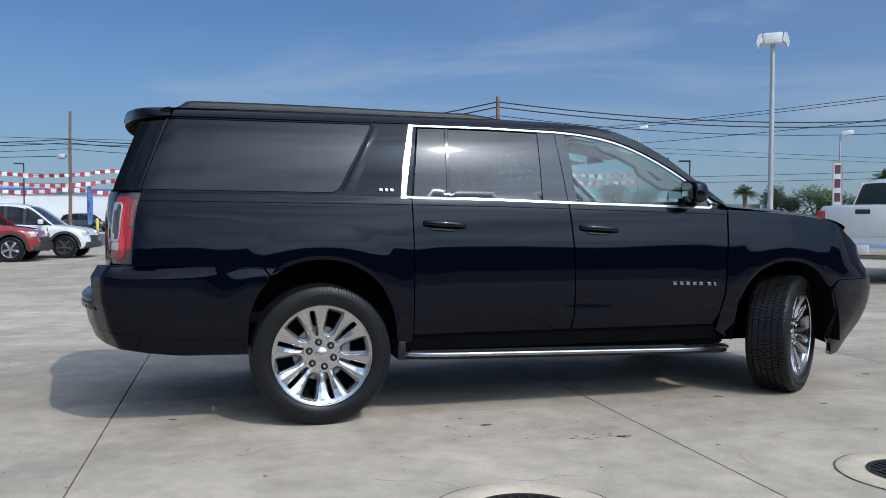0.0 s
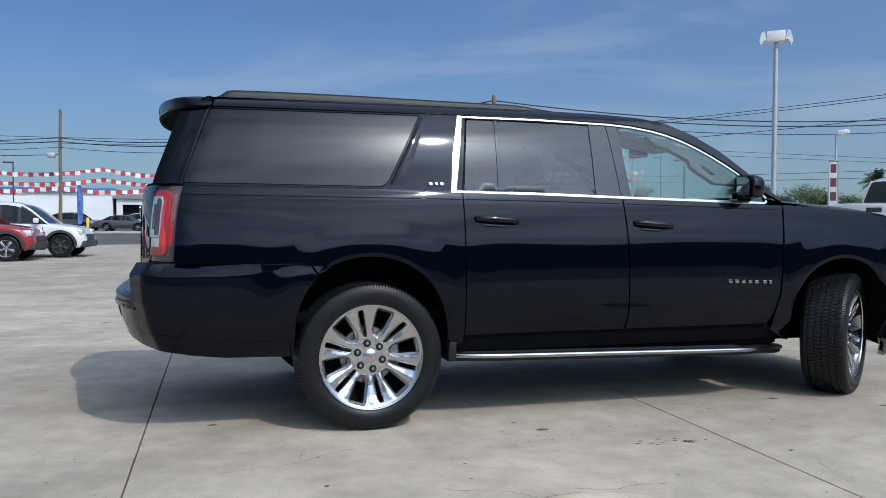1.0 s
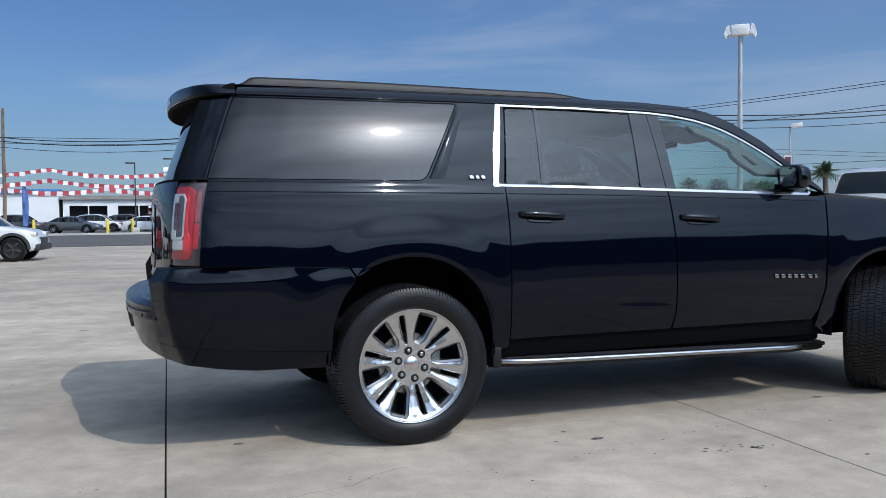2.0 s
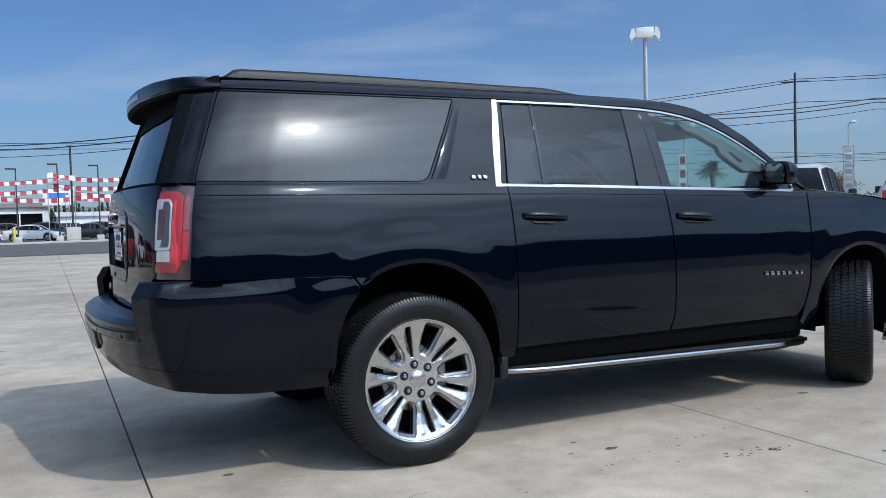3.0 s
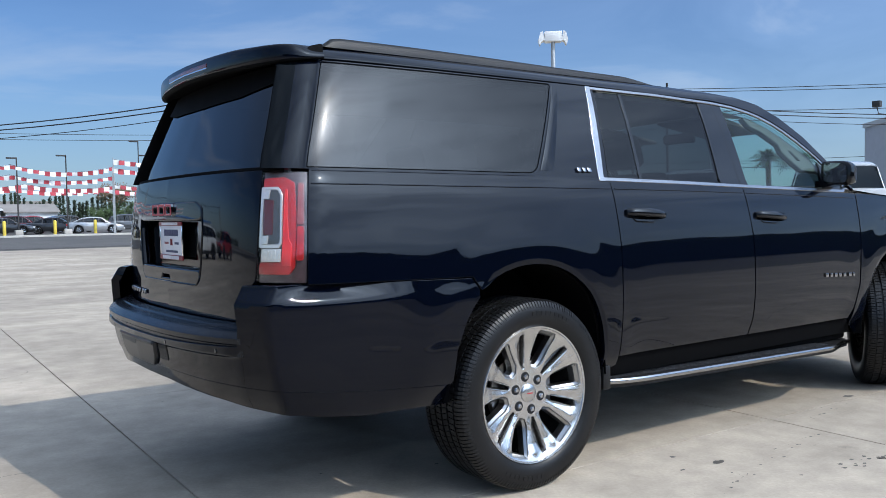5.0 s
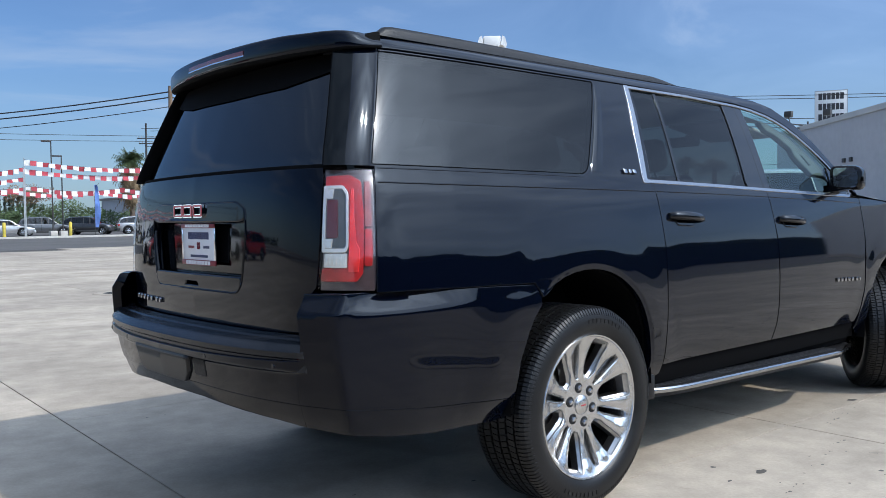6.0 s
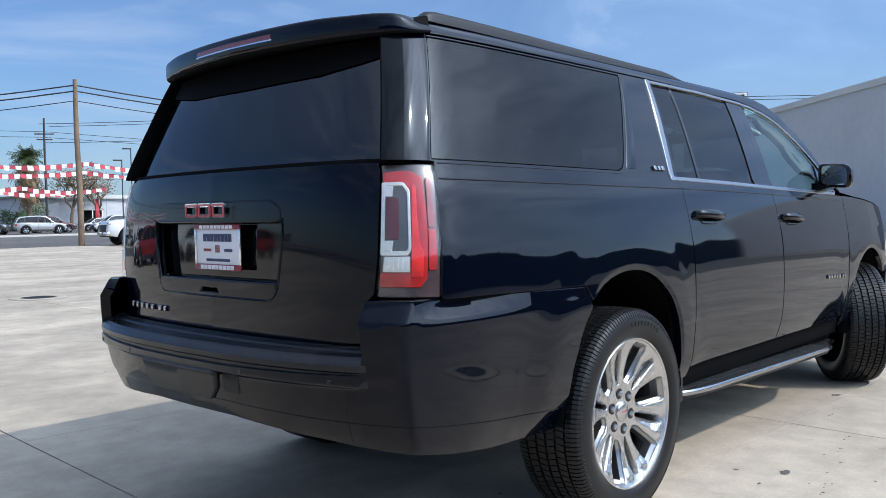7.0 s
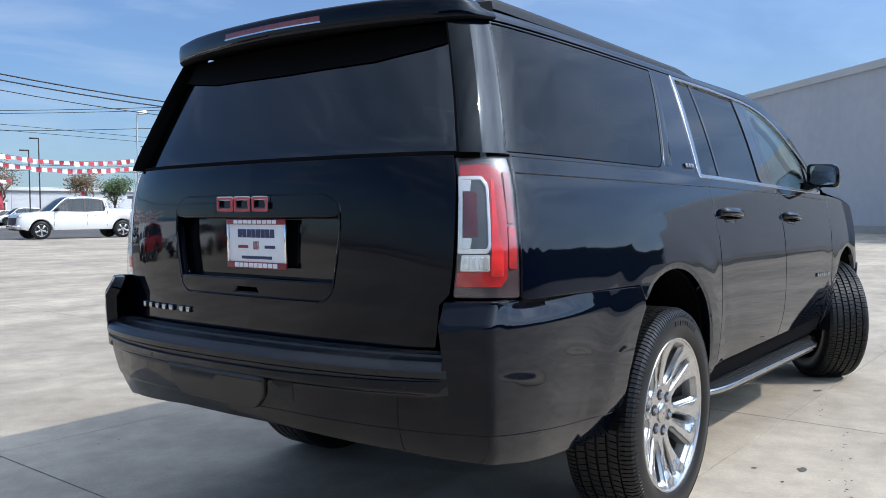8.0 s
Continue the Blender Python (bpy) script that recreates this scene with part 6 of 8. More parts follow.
SHAPES = {
    # length, half width, wheel radius, front and rear axle, ride height, top line (x, z), cabin line (x, z), pillars, bed
    "sedan": dict(l=(-2.35, 2.45), w=0.91, r=0.335, ax=(1.42, -1.36), low=0.22, top=[(-2.35, 0.82), (-2.25, 0.95), (-1.6, 1.0), (0.0, 0.96), (1.05, 0.93), (1.9, 0.80), (2.3, 0.70), (2.45, 0.52)], cabin=[(-1.75, 0.98), (-0.85, 1.38), (-0.3, 1.44), (0.25, 1.42), (1.15, 0.92)], pillars=(-0.95, -0.10, 0.30), clad=False),
    "crossover": dict(l=(-2.15, 2.14), w=0.92, r=0.355, ax=(1.46, -1.28), low=0.26, top=[(-2.15, 0.80), (-2.08, 1.02), (-1.5, 1.08), (0.0, 1.04), (0.95, 1.02), (1.7, 0.94), (2.02, 0.84), (2.14, 0.58)], cabin=[(-2.05, 1.04), (-1.75, 1.50), (-1.2, 1.62), (-0.2, 1.66), (0.25, 1.60), (1.10, 1.01)], pillars=(-1.35, -0.25, 0.30), clad=True),
    "pickup": dict(l=(-3.0, 2.9), w=1.01, r=0.415, ax=(1.95, -1.75), low=0.42, top=[(-3.0, 1.38), (-2.9, 1.39), (-0.95, 1.39), (-0.90, 1.28), (0.0, 1.26), (1.25, 1.28), (1.5, 1.27), (2.6, 1.18), (2.85, 1.08), (2.9, 0.70)], cabin=[(-1.05, 1.30), (-0.95, 1.86), (-0.2, 1.95), (0.55, 1.93), (1.50, 1.26)], pillars=(-0.80, -0.05, 0.80), clad=False),
}


def car_wheel(r, rim_mat, name="wheel"):
    w = thing(name)
    bm = bmesh.new()
    add_lathe(bm, [(r * 0.62, 0.10), (r * 0.9, 0.115), (r * 0.985, 0.09), (r, 0.0), (r * 0.985, -0.09), (r * 0.9, -0.115), (r * 0.70, -0.112), (r * 0.67, -0.095)], 40)
    part("tyre", bm, RUBBER, w)
    bm = bmesh.new()
    add_lathe(bm, [(r * 0.69, -0.10), (r * 0.66, -0.11), (r * 0.63, -0.10), (r * 0.60, -0.03), (0.0, -0.03)], 40)
    part("rim_well", bm, CLADDING, w)
    bm = bmesh.new()
    for k in range(5):
        for d in (-5, 5):
            m = Matrix.Rotation(radians(90 + k * 72), 4, "Y") @ Matrix.Rotation(radians(d), 4, "Y")
            add_box(bm, (0.02, -0.105, -r * 0.055), (r * 0.67, -0.075, r * 0.055), 0.006, m)
    add_lathe(bm, [(r * 0.69, -0.102), (r * 0.665, -0.114), (r * 0.63, -0.102)], 40)
    add_lathe(bm, [(0.0, -0.112), (r * 0.14, -0.110), (r * 0.17, -0.085)], 20)
    part("rim", bm, rim_mat, w, "alloy rim")
    return w


def vehicle(name, kind, paint, m, label, category="car", group="", rim_mat=None):
    """A parked vehicle, its front towards its own +x: body, cabin, pillars, lamps, wheels."""
    s = SHAPES[kind]
    car = thing(name, Matrix(), label, category, group)
    x0, x1 = s["l"]
    top, half = spline(*zip(*s["top"])), s["w"]
    n = 84
    rings = []
    for i in range(n + 1):
        x = x0 + (x1 - x0) * i / n
        e = max(min((x - x0), (x1 - x)), 0.0) / 0.55
        w = half * (0.80 + 0.20 * math.sin(min(e, 1) * math.pi / 2) ** 0.8)
        low = s["low"] + 0.10 * (1 - min(e * 1.6, 1))
        for ax in s["ax"]:
            d = abs(x - ax)
            reach = s["r"] + 0.065
            if d < reach:
                low = max(low, s["r"] + math.sqrt(reach ** 2 - d * d))
        zt = max(top(x), low + 0.12)
        mid = low + 0.55 * (zt - low)
        half_ring = [(w * 0.93, low), (w * 0.985, low + 0.06 * (zt - low) / 0.6), (w, mid), (w * 0.985, low + 0.80 * (zt - low)), (w * 0.93, zt - 0.02), (w * 0.86, zt), (w * 0.4, zt + 0.018)]
        rings.append([(x, -y, z) for y, z in half_ring] + [(x, y, z) for y, z in reversed(half_ring)])
    bm = bmesh.new()
    add_loft(bm, rings, True, True)
    part("body", bm, paint, car, sharp=50)
    bm = bmesh.new()
    add_box(bm, (x0 + 0.35, -half * 0.78, s["low"] + 0.02), (x1 - 0.35, half * 0.78, s["r"] * 2 + 0.05), 0.03)
    part("underbody", bm, DEEP_BLACK, car)
    # cabin of glass with a painted roof and pillars
    line = s["cabin"]
    ztop = spline(*zip(*line))
    base = lambda x: top(x) - 0.015
    xs = np.linspace(line[0][0], line[-1][0], 40)
    def cabin_ring(x, grow=0.0):
        zb, zt = base(x), max(ztop(x), base(x) + 0.004)
        t = (zt - zb) / 0.62
        wb, wt = half * 0.90, half * (0.90 - 0.20 * min(t, 1))
        return zb, zt + grow, wb + grow, wt + grow
    bm = bmesh.new()
    rings = []
    for x in xs:
        zb, zt, wb, wt = cabin_ring(x)
        ring = [(wb, zb), (wt + 0.02, zt - 0.05 * (zt - zb)), (wt - 0.05, zt), (wt * 0.5, zt + 0.02 * (zt - zb))]
        rings.append([(x, -y, z) for y, z in ring] + [(x, y, z) for y, z in reversed(ring)])
    add_loft(bm, rings, True, True)
    part("window_glass", bm, CAR_GLASS, car, "dark tinted windows")
    r0, r1 = line[1][0], line[-2][0]
    bm = bmesh.new()
    rings = []
    for x in np.linspace(r0 - 0.08, r1 + 0.08, 16):
        zb, zt, wb, wt = cabin_ring(x, 0.012)
        ring = [(wt + 0.035, zt - 0.085), (wt + 0.02, zt - 0.03), (wt - 0.05, zt), (wt * 0.5, zt + 0.014)]
        rings.append([(x, -y, z) for y, z in ring] + [(x, y, z) for y, z in reversed(ring)])
    add_loft(bm, rings, True, True)
    part("roof", bm, paint, car)
    for side in (-1, 1):
        for a, b, width, mat in ((0, 1, 0.13, paint), (-1, -2, 0.09, paint)):
            bm = bmesh.new()
            pts = [x for x in np.linspace(line[a][0], line[b][0], 7)]
            rings = []
            for x in pts:
                zb, zt, wb, wt = cabin_ring(x, 0.008)
                rings.append([(x - width / 2, side * (wt + 0.012), zt - 0.07), (x - width / 2, side * (wt - 0.03), zt + 0.004), (x + width / 2, side * (wt - 0.03), zt + 0.004), (x + width / 2, side * (wt + 0.012), zt - 0.07)])
            add_loft(bm, rings, True, True)
            part("pillar", bm, mat, car)
        for px in s["pillars"]:
            zb, zt, wb, wt = cabin_ring(px, 0.008)
            bm = bmesh.new()
            add_loft(bm, [[(px - 0.05, side * (wb + 0.004), zb), (px + 0.05, side * (wb + 0.004), zb), (px + 0.05, side * (wb - 0.04), zb), (px - 0.05, side * (wb - 0.04), zb)], [(px - 0.04, side * (wt + 0.03), zt - 0.06), (px + 0.04, side * (wt + 0.03), zt - 0.06), (px + 0.04, side * (wt - 0.02), zt - 0.06), (px - 0.04, side * (wt - 0.02), zt - 0.06)]], True, True)
            part("pillar", bm, CLADDING, car)
        # seams, handles, mirrors
        for sx in (s["pillars"][1] - 0.04, s["cabin"][-1][0] - 0.12):
            bm = bmesh.new()
            add_box(bm, (sx - 0.006, side * half * 0.985 - 0.012, s["low"] + 0.18), (sx + 0.006, side * half * 0.985 + 0.012, top(sx) - 0.08))
            part("door_seam", bm, DEEP_BLACK, car)
        for hx in (s["pillars"][1] + 0.14, s["pillars"][0] + 0.30):
            box_part("door_handle", (hx - 0.10, side * half - 0.02, top(hx) - 0.20), (hx + 0.10, side * half + 0.018, top(hx) - 0.165), paint if kind != "pickup" else CHROME, car, 0.01)
        mx = s["cabin"][-1][0] - 0.30
        box_part("mirror", (mx - 0.06, side * (half + 0.06) - 0.09, top(mx) + 0.02), (mx + 0.08, side * (half + 0.06) + 0.09, top(mx) + 0.17), paint if kind != "pickup" else CLADDING, car, 0.03)
        # lamps
        y = side * half * 0.72
        zf, zr = top(x1 - 0.25), top(x0 + 0.05)
        box_part("headlamp", (x1 - 0.42, y - 0.17, zf - 0.20), (x1 - 0.06, y + 0.17, zf - 0.04), LENS_CLEAR, car, 0.03)
        if kind == "pickup":
            box_part("tail_lamp", (x0 - 0.015, side * half * 0.80 - 0.085, 0.90), (x0 + 0.16, side * half * 0.80 + 0.085, 1.30), LENS_RED, car, 0.02)
        else:
            box_part("tail_lamp", (x0 - 0.01, y - 0.16, zr - 0.22), (x0 + 0.25, y + 0.16, zr - 0.04), LENS_RED, car, 0.03)
        if s["clad"]:
            for ax in s["ax"]:
                bm = bmesh.new()
                rings = []
                for k in range(17):
                    a = math.pi * k / 16
                    c, d = math.cos(a), math.sin(a)
                    r0_, r1_ = s["r"] + 0.05, s["r"] + 0.125
                    rings.append([(ax + r0_ * c, side * (half + 0.012), s["r"] + r0_ * d), (ax + r1_ * c, side * (half + 0.010), s["r"] + r1_ * d), (ax + r1_ * c, side * (half - 0.05), s["r"] + r1_ * d), (ax + r0_ * c, side * (half - 0.05), s["r"] + r0_ * d)])
                add_loft(bm, rings, True, True)
                part("arch_cladding", bm, CLADDING, car)
            box_part("sill_cladding", (s["ax"][1] + 0.42, side * half * 0.97 - 0.05, 0.24), (s["ax"][0] - 0.42, side * half * 0.97 + 0.035, 0.42), CLADDING, car, 0.02)
    zf = top(x1 - 0.1)
    box_part("grille", (x1 - 0.16, -half * 0.55, 0.42), (x1 + 0.012, half * 0.55, max(zf - 0.12, 0.6)), CLADDING, car, 0.03)
    box_part("front_bumper", (x1 - 0.28, -half * 0.86, s["low"] + 0.05), (x1 + 0.05, half * 0.86, s["low"] + 0.25), CHROME if kind == "pickup" else (CLADDING if s["clad"] else paint), car, 0.05)
    box_part("rear_bumper", (x0 - 0.09, -half * 0.90, s["low"] + 0.08), (x0 + 0.22, half * 0.90, s["low"] + 0.30), CHROME if kind == "pickup" else (CLADDING if s["clad"] else paint), car, 0.05)
    box_part("rear_plate", (x0 - 0.10 if kind == "pickup" else x0 - 0.012, -0.15, s["low"] + (0.12 if kind == "pickup" else 0.42)), (x0 + 0.02, 0.15, s["low"] + (0.27 if kind == "pickup" else 0.57)), SIGN_WHITE, car, 0.004)
    if kind == "pickup":
        box_part("tailgate", (x0 - 0.02, -half * 0.70, 0.84), (x0 + 0.06, half * 0.70, 1.375), paint, car, 0.015)
        box_part("tailgate_handle", (x0 - 0.035, -0.14, 1.24), (x0, 0.14, 1.32), CLADDING, car, 0.01)
        for px in (-1.0,):
            box_part("bed_gap", (px - 0.03, -half * 0.99, s["low"] + 0.15), (px - 0.008, half * 0.99, 1.30), DEEP_BLACK, car)
    first = car_wheel(s["r"], rim_mat or ALLOY)
    first.parent = car
    first.matrix_basis = pose(s["ax"][0], -half + 0.11, s["r"])
    for ax, y, turn in ((s["ax"][1], -half + 0.11, 0), (s["ax"][0], half - 0.11, 180), (s["ax"][1], half - 0.11, 180)):
        other = copy_thing(first, pose(ax, y, s["r"], 0, 0, turn))
        other.parent = car
    car.matrix_basis = m
    return car


red_car = vehicle("crossover", "crossover", CAR_RED, pose(-7.15, 20.55, 0.0, 0, 0, -4), "red compact crossover with grey wheel-arch cladding on the lot", group="crossovers in a row", rim_mat=ALLOY)
white_car = vehicle("crossover", "crossover", CAR_WHITE, pose(-6.05, 22.75, 0.0, 0, 0, -6), "white compact crossover with black wheels on the lot", group="crossovers in a row", rim_mat=CLADDING)
for k, (x, y) in enumerate(((-12.6, 20.4), (-18.0, 20.9))):
    copy_thing((white_car, red_car)[k % 2], pose(x, y, 0.0, 0, 0, -4))
pickup = vehicle("pickup_truck", "pickup", CAR_WHITE, pose(18.3, 35.35, 0.0, 0, 0, 169), "white crew-cab pickup truck at the edge of the lot", "truck", "white pickups")
copy_thing(pickup, pose(14.4, 8.8, 0.0, 0, 0, 27.5) @ Matrix.Diagonal((1, 1, 1.10, 1)))["label"] = "tall white pickup truck backed up to the concrete lot"
copy_thing(pickup, pose(15.5, 6.15, 0.0, 0, 0, 33) @ Matrix.Diagonal((1, 1, 1.12, 1)))["label"] = "white pickup truck parked among others on the lot"
copy_thing(pickup, pose(38.0, 13.5, 0.0, 0, 0, 100))["label"] = "white pickup truck parked near the grey building"

far = "cars on the far lot"
grey_sedan = vehicle("sedan", "sedan", CAR_GREY, pose(-6.6, 75.5, 0.05, 0, 0, -12), "dark grey sedan on the far lot", group=far)
white_sedan = vehicle("sedan", "sedan", CAR_WHITE, pose(-0.1, 75.5, 0.05, 0, 0, -18), "white sedan on the far lot", group=far)
black_sedan = vehicle("sedan", "sedan", CAR_BLACK, pose(4.7, 75.8, 0.05, 0, 0, -15), "black sedan on the far lot", group=far)
silver_sedan = vehicle("sedan", "sedan", CAR_SILVER, pose(16.4, 75.2, 0.05, 0, 0, -10), "silver sedan on the far lot", group=far)
grey_suv = vehicle("crossover", "crossover", CAR_GREY, pose(-11.0, 78.0, 0.05, 0, 0, -25), "dark grey crossover on the far lot", group=far)
silver_suv = vehicle("crossover", "crossover", CAR_SILVER, pose(28.5, 75.5, 0.05, 0, 0, -14), "silver crossover on the far lot", group=far)
black_suv = vehicle("crossover", "crossover", CAR_BLACK, pose(24.0, 76.5, 0.05, 0, 0, -35), "black crossover on the far lot", group=far)
maroon_suv = vehicle("crossover", "crossover", CAR_MAROON, pose(31.5, 80.5, 0.05, 0, 0, -10), "maroon crossover on the far lot", group=far)
for ob, x, y, turn in ((white_car, -4.6, 80.5, -10), (black_sedan, 9.2, 75.6, -12), (black_sedan, 13.4, 76.4, -20), (white_car, 35.8, 76.0, 172), (grey_sedan, -22, 76, 5), (white_sedan, -16, 77, -8),
                       (black_suv, 1.8, 82, -15), (silver_suv, 6.6, 83, -12), (white_car, 4.0, 88, -5), (maroon_suv, 11.5, 82.5, -15), (black_suv, 16.0, 83, 10), (grey_suv, 20.2, 77, -10), (white_sedan, 40.5, 77, 170), (grey_sedan, 45.5, 78, 170), (silver_sedan, 38.0, 84, 175), (grey_suv, -1.8, 83, -8), (silver_sedan, 8.8, 88, -10), (black_sedan, -28, 77, -5), (red_car, 14.0, 88, -10), (white_car, 50.0, 79, 170)):
    copy_thing(ob, pose(x, y, 0.05, 0, 0, turn))


# ---- poles, wires, signs ----
def lamp_post(x, y, height, style, label, z0=0.0):
    """A light pole: 'twin' has two pale boxes, 'single' one pale box, 'arm' a short dark arm."""
    post = thing("street_lamp", pose(x, y, z0), label, "street lamp")
    bm = bmesh.new()
    r = 0.075 if style == "twin" else 0.055
    add_tube(bm, [(0, 0, 0), (0, 0, height * 0.5), (0, 0, height - 0.15)], [r * 1.15, r, r * 0.85], 12)
    part("pole", bm, POLE_GREY if style != "arm" else POLE_DARK, post)
    bm = bmesh.new()
    add_box(bm, (-0.28, -0.28, 0), (0.28, 0.28, 0.45 if style != "big" else 0.9), 0.03)
    part("pole_base", bm, KERB, post, "concrete pole base")
    face = math.degrees(math.atan2(-5 - y, -1.5 - x)) + 90
    turn = pose(0, 0, height, 0, 0, face)
    if style == "twin":
        bm = bmesh.new()
        add_box(bm, (-0.26, -0.17, -0.17), (0.26, 0.17, 0.14), 0.03, turn)
        part("lamp_head", bm, LAMP_WHITE, post, "pale lamp housing")
        for s in (-1, 1):
            bm = bmesh.new()
            add_loft(bm, [[turn @ Vector((s * a, -0.17, b)), turn @ Vector((s * a, 0.17, b)), turn @ Vector((s * (a + 0.05), 0.17, c)), turn @ Vector((s * (a + 0.05), -0.17, c))] for a, b, c in ((0.26, -0.12, 0.15), (0.34, -0.15, 0.10), (0.40, -0.27, -0.12))], True, True)
            part("lamp_hood", bm, LAMP_WHITE, post, "pale lamp hood")
    elif style == "single":
        bm = bmesh.new()
        add_box(bm, (0.05, -0.20, -0.17), (0.62, 0.20, 0.06), 0.04, turn @ pose(0, 0, 0, 0, -8, 0))
        part("lamp_head", bm, LAMP_WHITE, post, "pale lamp box")
    else:
        bm = bmesh.new()
        add_box(bm, (-0.75, -0.12, -0.22), (0.05, 0.12, -0.10), 0.02, turn)
        part("lamp_head", bm, POLE_DARK, post, "flat dark lamp head")
    return post


lamp_post(15.4, 14.9, 6.55, "twin", "tall grey lamp post with two pale heads on the lot")
lamp_post(28.7, 46.2, 7.7, "single", "grey lamp post with one pale head")
lamp_post(31.8, 44.6, 5.5, "arm", "slim dark lamp post with a flat head")
lamp_post(64.6, 44.5, 8.6, "single", "grey lamp post with one pale head by a sign")
for x, z in ((-14.85, 5.9), (-1.3, 6.1), (1.75, 6.5), (4.85, 6.4), (19.1, 8.1), (19.9, 6.9), (34.9, 7.9), (34.0, 6.8), (46.0, 7.8), (9.5, 6.4), (13.2, 6.7)):
    lamp_post(x, 70.6, z, "arm", "slim dark lamp post at the far lot's edge", 0.05)
tall_post = thing("flag_post", pose(2.8, 70.8, 0.05), "tall dark post on a concrete block", "post")
bm = bmesh.new()
add_tube(bm, [(0, 0, 0.3), (0, 0, 7.9)], 0.085, 10)
part("pole", bm, POLE_DARK, tall_post)
box_part("pole_base", (-0.55, -0.45, 0), (0.55, 0.45, 1.15), KERB, tall_post, 0.04, "concrete block")
box_part("pole_cap", (-0.22, -0.1, 7.75), (0.22, 0.1, 7.9), POLE_DARK, tall_post, 0.02)


def utility_pole(x, y, height, lean, arms, label, z0=0.0):
    pole = thing("utility_pole", pose(x, y, z0, 0, lean, 0), label, "utility pole")
    bm = bmesh.new()
    add_tube(bm, [(0, 0, -0.03), (0.02, 0, height * 0.35), (-0.02, 0.02, height * 0.7), (0, 0, height)], [0.148, 0.135, 0.118, 0.10], 12)
    part("pole", bm, POLE_DARK if arms else POLE_WOOD, pole)
    for z, half_length in arms:
        bm = bmesh.new()
        add_box(bm, (-half_length, -0.05, z - 0.06), (half_length, 0.05, z + 0.06), 0.01, Matrix.Rotation(radians(-38), 4, "Z"))
        part("crossarm", bm, POLE_DARK, pole)
        for k in (-0.9, -0.55, 0.55, 0.9):
            bm = bmesh.new()
            add_lathe(bm, [(0.0, 0.24), (0.035, 0.22), (0.05, 0.14), (0.03, 0.10), (0.03, 0.05)], 8, "z")
            bmesh.ops.transform(bm, matrix=Matrix.Rotation(radians(-38), 4, "Z") @ Matrix.Translation((half_length * k, 0, z)), verts=bm.verts[:])
            part("insulator", bm, POLE_GREY, pole)
    return pole


utility_pole(-11.0, 68.2, 9.9, 0.6, [], "bare weathered wooden utility pole beside the road", 0.09)
utility_pole(15.2, 37.6, 8.05, -0.5, [], "leaning weathered wooden utility pole at the road edge", -0.012)
utility_pole(60.0, 46.3, 13.0, 0.0, [(12.2, 1.2)], "tall dark utility pole with a crossarm")
utility_pole(35.1, 90.0, 12.3, 0.0, [(10.6, 1.0), (10.0, 0.8)], "utility pole with two crossarms far behind the lot", 0.05)
utility_pole(88.0, 4.0, 13.0, 0.0, [(11.3, 1.1)], "tall dark utility pole with a crossarm")
utility_pole(300.0, 84.0, 11.4, 0.0, [(10.8, 1.0)], "utility pole with a crossarm far behind the lot", 0.05)
utility_pole(-52.0, 70.6, 9.5, 0.0, [], "bare weathered wooden utility pole beside the road", 0.05)


def cable(points, sag, radius, label="black overhead cable between poles"):
    """A hanging cable through points, sagging between each pair."""
    bm = bmesh.new()
    path = []
    for a, b in zip(points, points[1:]):
        a, b = Vector(a), Vector(b)
        for k in range(16):
            s = k / 16
            p = a.lerp(b, s)
            p.z -= sag * 4 * s * (1 - s)
            path.append(p)
    path.append(Vector(points[-1]))
    add_tube(bm, path, radius, 5)
    return tagged(part("overhead_cable", bm, CABLE), label, "cable", "overhead cables")


for dz, off in ((0.0, -0.9), (0.0, 0.9), (-1.9, 0.0)):
    cable([(35.1 + off, 90.0 + off, 11.6 + dz), (60.0 + off * 0.8, 46.3 + off * 0.6, 12.3 + dz), (88.0 + off, 4.0 + off, 11.4 + dz)], 0.5, 0.030)
for z in (5.0, 5.6):
    cable([(35.1, 90.0, z + 0.8), (60.0, 46.3, z), (88.0, 4.0, z + 0.8)], 0.3, 0.022)
for dz, r in ((0.0, 0.035), (-0.28, 0.035), (-0.75, 0.022)):
    cable([(-52.0, 70.6, 8.8 + dz), (-11.0, 68.2, 7.7 + dz), (15.12, 37.6, 7.75 + dz), (52.0, 33.0, 8.6 + dz), (88.0, 4.0, 9.5 + dz)], 1.15, r)
cable([(-52.0, 70.6, 6.4), (-11.0, 68.2, 6.35)], 0.5, 0.03)
for dz in (0.0, -0.6):
    cable([(-70.0, 92.0, 11.0 + dz), (35.1, 90.0, 10.9 + dz), (300.0, 84.0, 10.8 + dz)], 1.2, 0.028)
box_part("transformer_can", (-11.9, 68.0, 6.1), (-11.3, 68.4, 6.5), POLE_GREY, None, 0.08)
tagged(bpy.data.objects["transformer_can"], "small grey can hung on a cable by the pole", "transformer")


